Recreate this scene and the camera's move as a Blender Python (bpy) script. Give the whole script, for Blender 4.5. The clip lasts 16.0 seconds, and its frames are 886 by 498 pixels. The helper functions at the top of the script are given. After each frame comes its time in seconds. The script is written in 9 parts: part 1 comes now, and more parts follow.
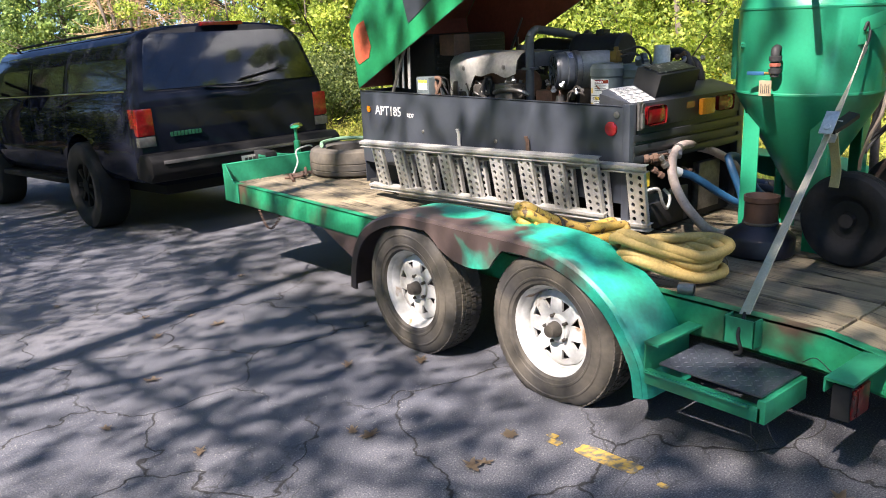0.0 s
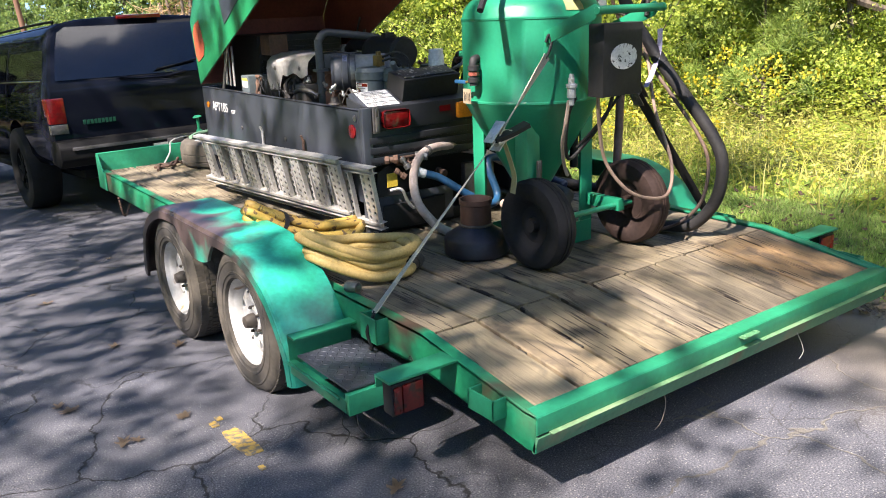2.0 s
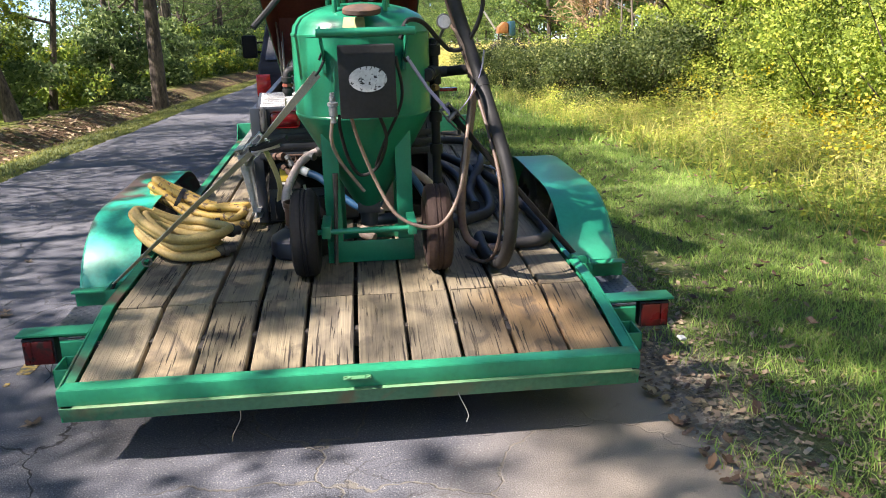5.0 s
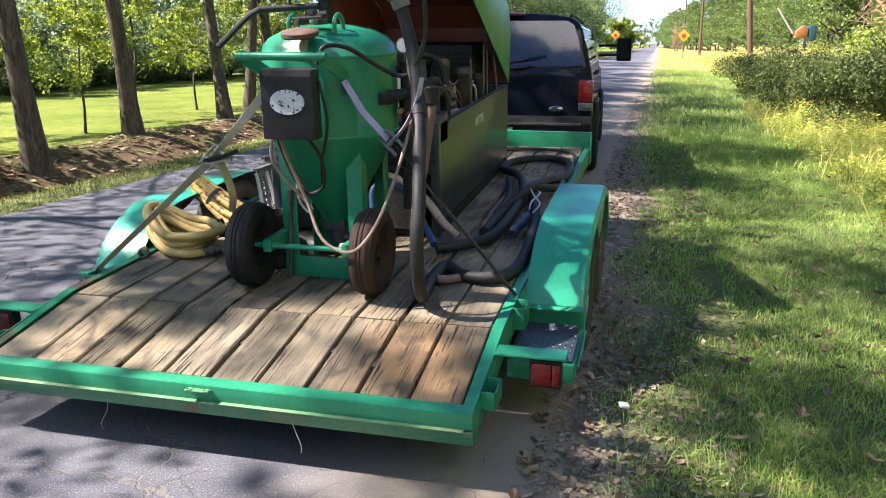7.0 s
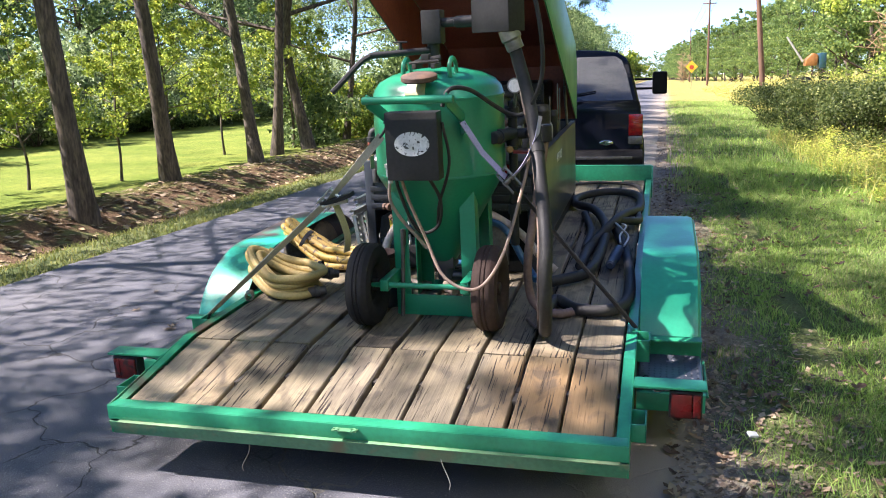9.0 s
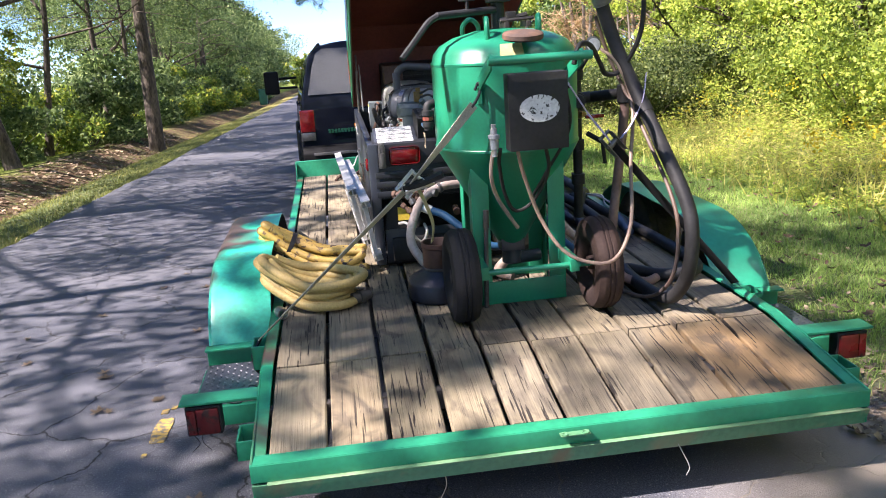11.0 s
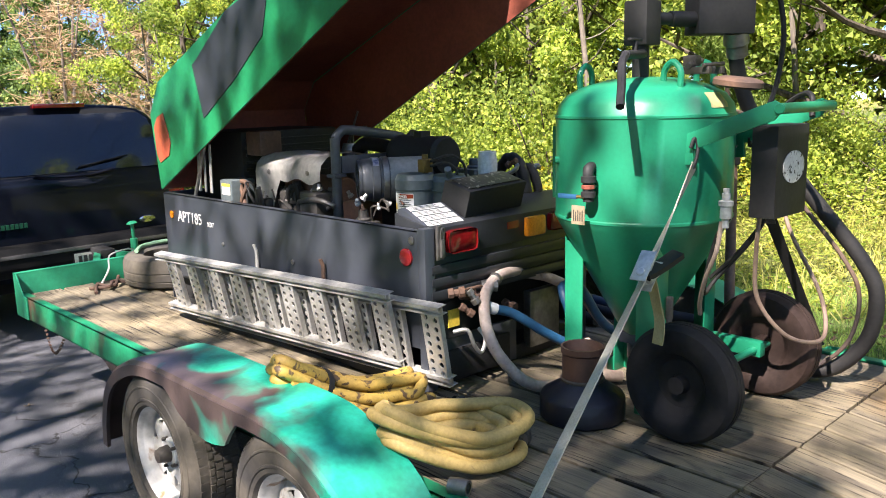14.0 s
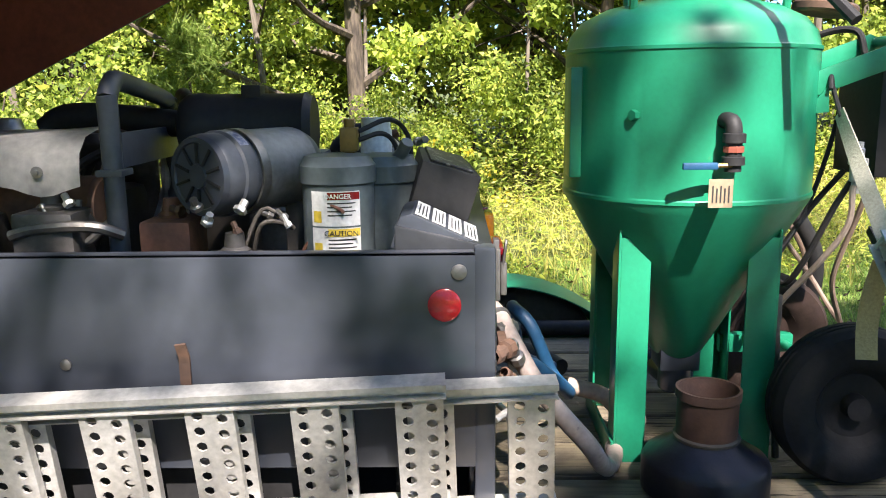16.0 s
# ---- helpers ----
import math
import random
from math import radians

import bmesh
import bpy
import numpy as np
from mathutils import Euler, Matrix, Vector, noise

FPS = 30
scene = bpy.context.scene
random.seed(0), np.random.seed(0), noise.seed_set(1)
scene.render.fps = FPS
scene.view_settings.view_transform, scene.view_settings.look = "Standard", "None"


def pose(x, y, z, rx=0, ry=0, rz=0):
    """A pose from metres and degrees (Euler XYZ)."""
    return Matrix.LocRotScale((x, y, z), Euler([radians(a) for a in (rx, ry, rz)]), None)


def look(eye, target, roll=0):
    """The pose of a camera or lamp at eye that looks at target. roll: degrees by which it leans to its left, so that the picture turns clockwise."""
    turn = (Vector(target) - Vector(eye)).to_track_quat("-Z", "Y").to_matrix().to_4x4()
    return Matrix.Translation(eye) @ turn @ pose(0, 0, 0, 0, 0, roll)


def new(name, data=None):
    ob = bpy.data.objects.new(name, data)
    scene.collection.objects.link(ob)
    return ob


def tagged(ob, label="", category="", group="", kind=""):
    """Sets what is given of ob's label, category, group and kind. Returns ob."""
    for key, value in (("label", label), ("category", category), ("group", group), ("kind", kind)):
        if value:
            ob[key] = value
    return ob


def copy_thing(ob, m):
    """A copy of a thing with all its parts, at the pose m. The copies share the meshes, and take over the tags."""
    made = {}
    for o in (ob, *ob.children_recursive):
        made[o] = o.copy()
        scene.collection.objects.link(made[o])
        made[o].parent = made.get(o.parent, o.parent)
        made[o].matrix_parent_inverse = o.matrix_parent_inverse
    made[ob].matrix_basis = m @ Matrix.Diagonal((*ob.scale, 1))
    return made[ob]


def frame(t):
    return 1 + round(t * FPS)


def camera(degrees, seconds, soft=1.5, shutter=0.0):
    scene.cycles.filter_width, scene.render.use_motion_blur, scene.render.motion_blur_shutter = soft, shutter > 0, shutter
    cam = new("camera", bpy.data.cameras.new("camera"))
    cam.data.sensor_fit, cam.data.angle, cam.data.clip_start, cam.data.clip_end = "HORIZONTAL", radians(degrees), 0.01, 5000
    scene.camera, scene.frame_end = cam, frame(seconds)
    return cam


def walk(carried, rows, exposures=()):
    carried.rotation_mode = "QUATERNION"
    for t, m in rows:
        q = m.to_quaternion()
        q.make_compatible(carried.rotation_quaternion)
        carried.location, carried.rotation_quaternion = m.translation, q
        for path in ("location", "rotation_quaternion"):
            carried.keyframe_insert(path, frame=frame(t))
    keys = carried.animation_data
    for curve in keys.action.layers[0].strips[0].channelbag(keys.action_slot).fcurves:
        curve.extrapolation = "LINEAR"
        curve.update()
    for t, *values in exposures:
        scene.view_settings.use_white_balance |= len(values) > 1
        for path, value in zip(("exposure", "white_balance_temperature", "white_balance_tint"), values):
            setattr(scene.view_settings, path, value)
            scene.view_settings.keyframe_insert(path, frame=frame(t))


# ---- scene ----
cam = camera(56.6, 16.0, soft=1.0)
PATH = [
    (0, (-3.656, -0.585, 1.419), (-2.411, 0.912, 0.962), -4.4),
    (0.5, (-3.401, -0.75, 1.4), (-2.183, 0.772, 0.953), -4.9),
    (1, (-3.221, -1.029, 1.411), (-2.01, 0.496, 0.955), -5.0),
    (1.5, (-2.933, -1.376, 1.411), (-1.767, 0.18, 0.94), -5.0),
    (2, (-2.555, -1.723, 1.432), (-1.443, -0.136, 0.94), -4.2),
    (2.5, (-2.237, -2.074, 1.45), (-1.206, -0.452, 0.897), -4.2),
    (3, (-1.782, -2.28, 1.457), (-0.923, -0.561, 0.903), -3.6),
    (3.5, (-1.386, -2.54, 1.458), (-0.642, -0.767, 0.908), -2.3),
    (4, (-0.878, -2.646, 1.445), (-0.36, -0.793, 0.901), -2.7),
    (4.5, (-0.376, -2.754, 1.458), (-0.041, -0.849, 0.951), -2.6),
    (4.7, (-0.203, -2.797, 1.452), (0.077, -0.88, 0.958), -2.3),
    (6.8, (1.512, -2.581, 1.535), (1.054, -0.695, 1.051), 0.1),
    (7, (1.599, -2.558, 1.551), (1.118, -0.678, 1.066), -0.0),
    (7.5, (1.658, -2.559, 1.555), (1.13, -0.69, 1.076), -0.0),
    (8, (1.634, -2.546, 1.553), (1.076, -0.684, 1.079), -0.3),
    (8.5, (1.474, -2.587, 1.549), (0.923, -0.718, 1.102), -0.6),
    (9, (1.139, -2.729, 1.568), (0.629, -0.837, 1.171), -1.8),
    (9.2, (0.991, -2.73, 1.555), (0.514, -0.828, 1.159), -1.8),
    (11.3, (-0.978, -2.392, 1.481), (-0.589, -0.479, 1.047), -4.2),
    (11.5, (-1.172, -2.351, 1.506), (-0.684, -0.464, 1.059), -4.2),
    (12, (-1.597, -2.156, 1.495), (-0.996, -0.303, 1.042), -5.6),
    (12.5, (-1.979, -1.908, 1.505), (-1.157, -0.12, 1.146), -5.0),
    (13, (-2.268, -1.547, 1.514), (-1.231, 0.121, 1.14), -4.1),
    (13.5, (-2.423, -1.051, 1.515), (-1.264, 0.547, 1.198), -3.9),
    (14, (-2.557, -0.479, 1.513), (-1.198, 0.959, 1.215), -3.5),
    (14.5, (-2.499, 0.15, 1.479), (-1.013, 1.457, 1.186), -3.0),
    (15, (-2.482, 0.744, 1.489), (-0.747, 1.682, 1.157), -2.0),
    (15.5, (-2.302, 1.297, 1.43), (-0.413, 1.872, 1.113), -3.4),
    (16, (-2.14, 1.828, 1.45), (-0.177, 1.872, 1.069), -3.7),
]
walk(cam, [(t, look(eye, target, roll)) for t, eye, target, roll in PATH],
     exposures=[(0.0, 2.15, 6600, 16), (3.0, 2.07, 6600, 16), (4.5, 2.01, 6620, 15), (8.0, 2.28, 6380, 17), (11.5, 2.19, 6310, 21), (12.0, 2.22, 6310, 21), (12.5, 2.08, 6360, 21), (13.0, 1.98, 6460, 17),
                (14.0, 2.10, 6510, 15), (15.0, 2.31, 6460, 12), (16.0, 2.25, 6460, 14)])

# ---- daylight ----
SUN_TO = Vector((-0.62, -0.20, 0.75)).normalized()
world = bpy.data.worlds.new("sky")
scene.world = world
world.use_nodes = True
wn, wl = world.node_tree.nodes, world.node_tree.links
sky = wn.new("ShaderNodeTexSky")
sky.sky_type = "NISHITA"
sky.sun_disc = False
sky.sun_elevation = math.asin(SUN_TO.z)
sky.sun_rotation = math.atan2(SUN_TO.x, SUN_TO.y)
sky.altitude = 1200
sky.air_density, sky.dust_density, sky.ozone_density = 0.8, 0.0, 4.5
# thin white clouds over the blue
w_tc = wn.new("ShaderNodeTexCoord")
w_map = wn.new("ShaderNodeMapping")
w_map.inputs["Scale"].default_value = (1.2, 1.2, 4.0)
w_noise = wn.new("ShaderNodeTexNoise")
w_noise.inputs["Scale"].default_value = 1.9
w_noise.inputs["Detail"].default_value = 7.0
w_noise.inputs["Roughness"].default_value = 0.62
w_ramp = wn.new("ShaderNodeValToRGB")
w_ramp.color_ramp.elements[0].position = 0.793
w_ramp.color_ramp.elements[1].position = 0.820
w_mix = wn.new("ShaderNodeMix")
w_mix.data_type = "RGBA"
w_mix.inputs["B"].default_value = (12.0, 12.1, 12.4, 1)
wl.new(w_tc.outputs["Generated"], w_map.inputs["Vector"])
wl.new(w_map.outputs["Vector"], w_noise.inputs["Vector"])
w_dot = wn.new("ShaderNodeVectorMath")       # most of the clouds stand in the south
w_dot.operation = "DOT_PRODUCT"
w_dot.inputs[1].default_value = (0.50, -0.70, 0.50)
wl.new(w_tc.outputs["Generated"], w_dot.inputs[0])
w_bank = wn.new("ShaderNodeMath")
w_bank.operation = "MULTIPLY_ADD"
w_bank.inputs[1].default_value = 0.90
wl.new(w_dot.outputs["Value"], w_bank.inputs[0])
wl.new(w_noise.outputs["Fac"], w_bank.inputs[2])
w_low = wn.new("ShaderNodeMath")
w_low.operation = "SUBTRACT"
w_low.inputs[1].default_value = 0.55
wl.new(w_bank.outputs["Value"], w_low.inputs[0])
wl.new(w_low.outputs["Value"], w_ramp.inputs["Fac"])
wl.new(w_ramp.outputs["Color"], w_mix.inputs["Factor"])
w_tint = wn.new("ShaderNodeMix")
w_tint.data_type, w_tint.blend_type = "RGBA", "MULTIPLY"
w_tint.inputs["Factor"].default_value = 1.0
w_tint.inputs["B"].default_value = (0.80, 0.89, 1.02, 1)
wl.new(sky.outputs["Color"], w_tint.inputs["A"])
wl.new(w_tint.outputs["Result"], w_mix.inputs["A"])
wl.new(w_mix.outputs["Result"], wn["Background"].inputs["Color"])
wn["Background"].inputs["Strength"].default_value = 0.078
sun = new("sun", bpy.data.lights.new("sun", "SUN"))
sun.data.energy, sun.data.angle, sun.data.color = 5.0, radians(0.53), (1.0, 0.92, 0.85)
sun.matrix_world = look(SUN_TO * 60, (0, 0, 0))
# the exposure, about 2 stops, is keyed with the walk

# ---- mesh tools ----
TRAILER = pose(0, 0, 0.38, 3.06, 0, 0)   # the trailer stands nose-up on its hitch
WORLD = Matrix()
BASE = {}


def to_mesh(name, bm, smooth=False):
    bmesh.ops.recalc_face_normals(bm, faces=bm.faces[:])
    me = bpy.data.meshes.new(name)
    bm.to_mesh(me)
    bm.free()
    if smooth:
        me.polygons.foreach_set("use_smooth", [True] * len(me.polygons))
        me.set_sharp_from_angle(angle=radians(38))
    return me


def thing(name, base, label, category, frame_m=TRAILER, group="", kind=""):
    """An empty at the base of a thing whose parts are given in the coordinates of frame_m."""
    ob = new(name)
    ob.empty_display_size = 0.1
    ob.matrix_world = frame_m @ Matrix.Translation(base)
    BASE[ob.name] = Vector(base)
    return tagged(ob, label, category, group, kind)


def part(name, shape, material, parent, label="", smooth=True, m=None):
    me = to_mesh(name, shape, smooth) if isinstance(shape, bmesh.types.BMesh) else shape
    if material and not me.materials:
        me.materials.append(material)
    ob = new(name, me)
    ob.parent = parent
    m = m or Matrix()
    ob.matrix_basis = (Matrix.Translation(-BASE[parent.name]) if parent.name in BASE else Matrix()) @ m
    return tagged(ob, label)


def solo(name, shape, material, label, category, frame_m=TRAILER, group="", kind="", smooth=True):
    me = to_mesh(name, shape, smooth) if isinstance(shape, bmesh.types.BMesh) else shape
    if material and not me.materials:
        me.materials.append(material)
    ob = new(name, me)
    ob.matrix_world = frame_m
    return tagged(ob, label, category, group, kind)


def bx(bm, x0, x1, y0, y1, z0, z1, bev=0.0, m=None):
    vs = [bm.verts.new((x, y, z)) for x in (x0, x1) for y in (y0, y1) for z in (z0, z1)]
    if m:
        for v in vs:
            v.co = m @ v.co
    fs = [bm.faces.new([vs[i] for i in q]) for q in ((0, 1, 3, 2), (4, 6, 7, 5), (0, 4, 5, 1), (2, 3, 7, 6), (0, 2, 6, 4), (1, 5, 7, 3))]
    if bev:
        es = list({e for f in fs for e in f.edges})
        bmesh.ops.bevel(bm, geom=es, offset=bev, segments=2, profile=0.6, affect="EDGES")
    return bm


def box(x0, x1, y0, y1, z0, z1, bev=0.0, m=None):
    return bx(bmesh.new(), x0, x1, y0, y1, z0, z1, bev, m)


def prism(bm, poly, lo, hi, axis="x", bev=0.0):
    """Extrudes a polygon along an axis; the polygon's pairs are the other two axes in order."""
    def at(p, d):
        return {"x": (d, p[0], p[1]), "y": (p[0], d, p[1]), "z": (p[0], p[1], d)}[axis]
    a = [bm.verts.new(at(p, lo)) for p in poly]
    b = [bm.verts.new(at(p, hi)) for p in poly]
    fs = [bm.faces.new(a), bm.faces.new(b[::-1])]
    n = len(poly)
    for i in range(n):
        fs.append(bm.faces.new((a[i], a[(i + 1) % n], b[(i + 1) % n], b[i])))
    if bev:
        es = list({e for f in fs for e in f.edges})
        bmesh.ops.bevel(bm, geom=es, offset=bev, segments=2, profile=0.6, affect="EDGES")
    return bm


def aim(p0, p1):
    """The pose whose z axis runs from p0 to p1."""
    d = Vector(p1) - Vector(p0)
    return Matrix.Translation(p0) @ d.to_track_quat("Z", "Y").to_matrix().to_4x4()


def lathe(bm, prof, seg=24, m=None, arc=1.0):
    """Turns a profile of (radius, height) round the z axis of m."""
    m = m or Matrix()
    rings = []
    n = seg if arc >= 1 else seg + 1
    for r, z in prof:
        if r < 1e-6:
            rings.append([bm.verts.new(m @ Vector((0, 0, z)))])
        else:
            rings.append([bm.verts.new(m @ Vector((r * math.cos(2 * math.pi * arc * i / seg), r * math.sin(2 * math.pi * arc * i / seg), z))) for i in range(n)])
    for a, b in zip(rings, rings[1:]):
        last = seg if arc >= 1 else seg
        for i in range(last):
            j = (i + 1) % n
            if len(a) == 1 and len(b) == 1:
                continue
            if len(a) == 1:
                bm.faces.new((a[0], b[i], b[j]))
            elif len(b) == 1:
                bm.faces.new((a[i], a[j], b[0]))
            else:
                bm.faces.new((a[i], a[j], b[j], b[i]))
    return bm


def rod(bm, p0, p1, r, seg=12, r1=None):
    """A solid round bar with slightly eased ends."""
    r1 = r if r1 is None else r1
    h = (Vector(p1) - Vector(p0)).length
    e = min(r, r1) * 0.15
    return lathe(bm, [(0, 0), (r - e, 0), (r, e), (r1, h - e), (r1 - e, h), (0, h)], seg, aim(p0, p1))


def spline(pts, n=8):
    """A smooth line through the points."""
    p = [Vector(q) for q in pts]
    p = [p[0] * 2 - p[1]] + p + [p[-1] * 2 - p[-2]]
    out = []
    for a, b, c, d in zip(p, p[1:], p[2:], p[3:]):
        for i in range(n):
            t = i / n
            out.append(0.5 * ((2 * b) + (c - a) * t + (2 * a - 5 * b + 4 * c - d) * t * t + (3 * b - a - 3 * c + d) * t ** 3))
    return out + [p[-2]]


def tube(bm, pts, r, seg=10, n=8, smooth=True, radius=None, flat=1.0):
    """A hose or bent pipe through the points; radius(t) may vary it, flat squashes it."""
    line = spline(pts, n) if smooth else [Vector(q) for q in pts]
    rings = []
    up = None
    for i, p in enumerate(line):
        d = (line[min(i + 1, len(line) - 1)] - line[max(i - 1, 0)]).normalized()
        if up is None:
            up = d.orthogonal().normalized() if abs(d.z) > 0.9 else (Vector((0, 0, 1)) - d * d.z).normalized()
        up = (up - d * up.dot(d)).normalized()
        side = d.cross(up)
        rr = r * (radius(i / (len(line) - 1)) if radius else 1)
        rings.append([bm.verts.new(p + side * (rr * math.cos(a)) + up * (rr * flat * math.sin(a))) for a in (2 * math.pi * k / seg for k in range(seg))])
    for a, b in zip(rings, rings[1:]):
        for k in range(seg):
            bm.faces.new((a[k], a[(k + 1) % seg], b[(k + 1) % seg], b[k]))
    bm.faces.new(rings[0])
    bm.faces.new(rings[-1][::-1])
    return bm


def band(bm, pts, width, thick, side, n=1, side_end=None):
    """A flat strap through the points; side is the way across it, twisting to side_end."""
    line = spline(pts, n) if n > 1 else [Vector(q) for q in pts]
    rings = []
    for i, p in enumerate(line):
        d = (line[min(i + 1, len(line) - 1)] - line[max(i - 1, 0)]).normalized()
        s = Vector(side).lerp(Vector(side_end or side), i / (len(line) - 1))
        s = (s - d * s.dot(d)).normalized() * (width / 2)
        u = d.cross(s).normalized() * (thick / 2)
        rings.append([bm.verts.new(p + s * a + u * b) for a, b in ((-1, -1), (1, -1), (1, 1), (-1, 1))])
    for a, b in zip(rings, rings[1:]):
        for k in range(4):
            bm.faces.new((a[k], a[(k + 1) % 4], b[(k + 1) % 4], b[k]))
    bm.faces.new(rings[0])
    bm.faces.new(rings[-1][::-1])
    return bm


def quads(name, corners, material, smooth=False):
    """A mesh of loose quads or triangles from an array (count, corners, 3)."""
    n, k, _ = corners.shape
    me = bpy.data.meshes.new(name)
    me.vertices.add(n * k)
    me.vertices.foreach_set("co", corners.reshape(-1).astype(np.float32))
    me.loops.add(n * k)
    me.loops.foreach_set("vertex_index", np.arange(n * k, dtype=np.int32))
    me.polygons.add(n)
    me.polygons.foreach_set("loop_start", np.arange(0, n * k, k, dtype=np.int32))
    me.update(calc_edges=True)
    me.materials.append(material)
    return me


def lettering(name, text, size, material, parent, m, label=""):
    cu = bpy.data.curves.new(name, "FONT")
    cu.body, cu.size, cu.extrude, cu.align_x = text, size, 0.0008, "LEFT"
    tmp = bpy.data.objects.new(name, cu)
    scene.collection.objects.link(tmp)
    me = bpy.data.meshes.new_from_object(tmp.evaluated_get(bpy.context.evaluated_depsgraph_get()))
    bpy.data.objects.remove(tmp)
    me.name = name
    me.materials.clear()
    return part(name, me, material, parent, label, False, m)


# ---- materials ----
def mat(name, c1, c2=None, rough=0.5, metal=0.0, scale=6.0, fine=60.0, bump=0.1, c3=None, c3_at=0.62, c3_scale=3.0, c3_soft=0.05,
        stretch=(1, 1, 1), coat=0.0, coat_rough=0.08, spec=0.5, rough_var=0.12, fine_amount=0.25, per_object=0.0, c3_lean=None):
    """A painted, metal, rubber or wooden surface: two colours mixed by broad noise, fine grain over it, patches of a third colour."""
    m = bpy.data.materials.new(name)
    m.use_nodes = True
    n, l = m.node_tree.nodes, m.node_tree.links
    b = n["Principled BSDF"]
    tc = n.new("ShaderNodeTexCoord")
    mp = n.new("ShaderNodeMapping")
    mp.inputs["Scale"].default_value = stretch
    l.new(tc.outputs["Object"], mp.inputs["Vector"])

    def noise_tex(s, detail=5.0, dist=0.0, vec=mp):
        t = n.new("ShaderNodeTexNoise")
        t.inputs["Scale"].default_value, t.inputs["Detail"].default_value, t.inputs["Distortion"].default_value = s, detail, dist
        l.new(vec.outputs["Vector"], t.inputs["Vector"])
        return t

    def ramp(src, a, z):
        r = n.new("ShaderNodeMapRange")
        r.inputs["From Min"].default_value, r.inputs["From Max"].default_value = a, z
        l.new(src, r.inputs["Value"])
        return r.outputs["Result"]

    def mix(f, a, bb, kind="MIX"):
        x = n.new("ShaderNodeMix")
        x.data_type, x.blend_type = "RGBA", kind
        for key, val in (("Factor", f), ("A", a), ("B", bb)):
            if isinstance(val, (tuple, float, int)):
                x.inputs[key].default_value = (*val[:3], 1) if isinstance(val, tuple) else val
            else:
                l.new(val, x.inputs[key])
        return x.outputs["Result"]

    c2 = c2 or tuple(v * 0.75 for v in c1)
    broad, grain = noise_tex(scale, 6.0, 0.4), noise_tex(fine, 4.0)
    col = mix(ramp(broad.outputs["Fac"], 0.35, 0.65), c1, c2)
    g = ramp(grain.outputs["Fac"], 0.25, 0.75)
    dark = mix(g, (1 - fine_amount,) * 3, (1 + fine_amount * 0.4,) * 3)
    col = mix(1.0, col, dark, "MULTIPLY")
    if per_object:
        oi = n.new("ShaderNodeObjectInfo")
        v = ramp(oi.outputs["Random"], 0.0, 1.0)
        col = mix(1.0, col, mix(v, (1 - per_object, 1 - per_object, 1 - per_object * 0.9), (1 + per_object, 1 + per_object * 0.9, 1 + per_object * 0.7)), "MULTIPLY")
    if c3:
        patch = noise_tex(c3_scale, 8.0, 0.6)
        amount = patch.outputs["Fac"]
        if c3_lean:                        # the patches gather towards one side
            dot = n.new("ShaderNodeVectorMath")
            dot.operation = "DOT_PRODUCT"
            dot.inputs[1].default_value = c3_lean[:3]
            l.new(tc.outputs["Object"], dot.inputs[0])
            for src in (dot.outputs["Value"], None):
                s = n.new("ShaderNodeMath")
                l.new(amount, s.inputs[0])
                if src:
                    l.new(src, s.inputs[1])
                else:
                    s.inputs[1].default_value = c3_lean[3]
                amount = s.outputs["Value"]
        c3_mixed = mix(ramp(broad.outputs["Fac"], 0.40, 0.60), c3, tuple(v * 0.55 for v in c3))
        col = mix(ramp(amount, c3_at - c3_soft, c3_at + c3_soft), col, c3_mixed)
    l.new(col, b.inputs["Base Color"])
    b.inputs["Metallic"].default_value = metal
    r = n.new("ShaderNodeMapRange")
    r.inputs["To Min"].default_value, r.inputs["To Max"].default_value = max(0.02, rough - rough_var), min(1, rough + rough_var)
    l.new(broad.outputs["Fac"], r.inputs["Value"])
    l.new(r.outputs["Result"], b.inputs["Roughness"])
    b.inputs["Coat Weight"].default_value = coat
    b.inputs["Coat Roughness"].default_value = coat_rough
    b.inputs["Specular IOR Level"].default_value = spec
    if bump:
        bp = n.new("ShaderNodeBump")
        bp.inputs["Strength"].default_value, bp.inputs["Distance"].default_value = bump, 0.004
        l.new(grain.outputs["Fac"], bp.inputs["Height"])
        l.new(bp.outputs["Normal"], b.inputs["Normal"])
    return m


GREEN = mat("green_paint", (0.017, 0.235, 0.122), (0.014, 0.195, 0.095), 0.38, scale=3.0, fine=45, bump=0.12, c3=(0.10, 0.075, 0.04), c3_at=0.76, c3_scale=9.0, c3_soft=0.02, fine_amount=0.18)
GREEN_CLEAN = mat("fresh_green_paint", (0.014, 0.27, 0.155), (0.012, 0.245, 0.135), 0.36, scale=2.5, fine=45, bump=0.10, fine_amount=0.12)
GREEN_POT = mat("green_tank_paint", (0.012, 0.208, 0.110), (0.010, 0.186, 0.095), 0.33, scale=2.5, fine=70, bump=0.08, fine_amount=0.1)
FENDER = mat("scorched_green_paint", (0.010, 0.28, 0.16), (0.016, 0.32, 0.24), 0.38, scale=3.0, fine=50, bump=0.15, c3=(0.080, 0.057, 0.052), c3_at=0.53, c3_scale=4.2, c3_soft=0.085, c3_lean=(-0.70, 0.24, -0.10, -1.30))
BLACK = mat("black_enamel", (0.034, 0.039, 0.050), (0.044, 0.050, 0.062), 0.36, scale=2.0, fine=40, bump=0.04, coat=0.15, fine_amount=0.10)
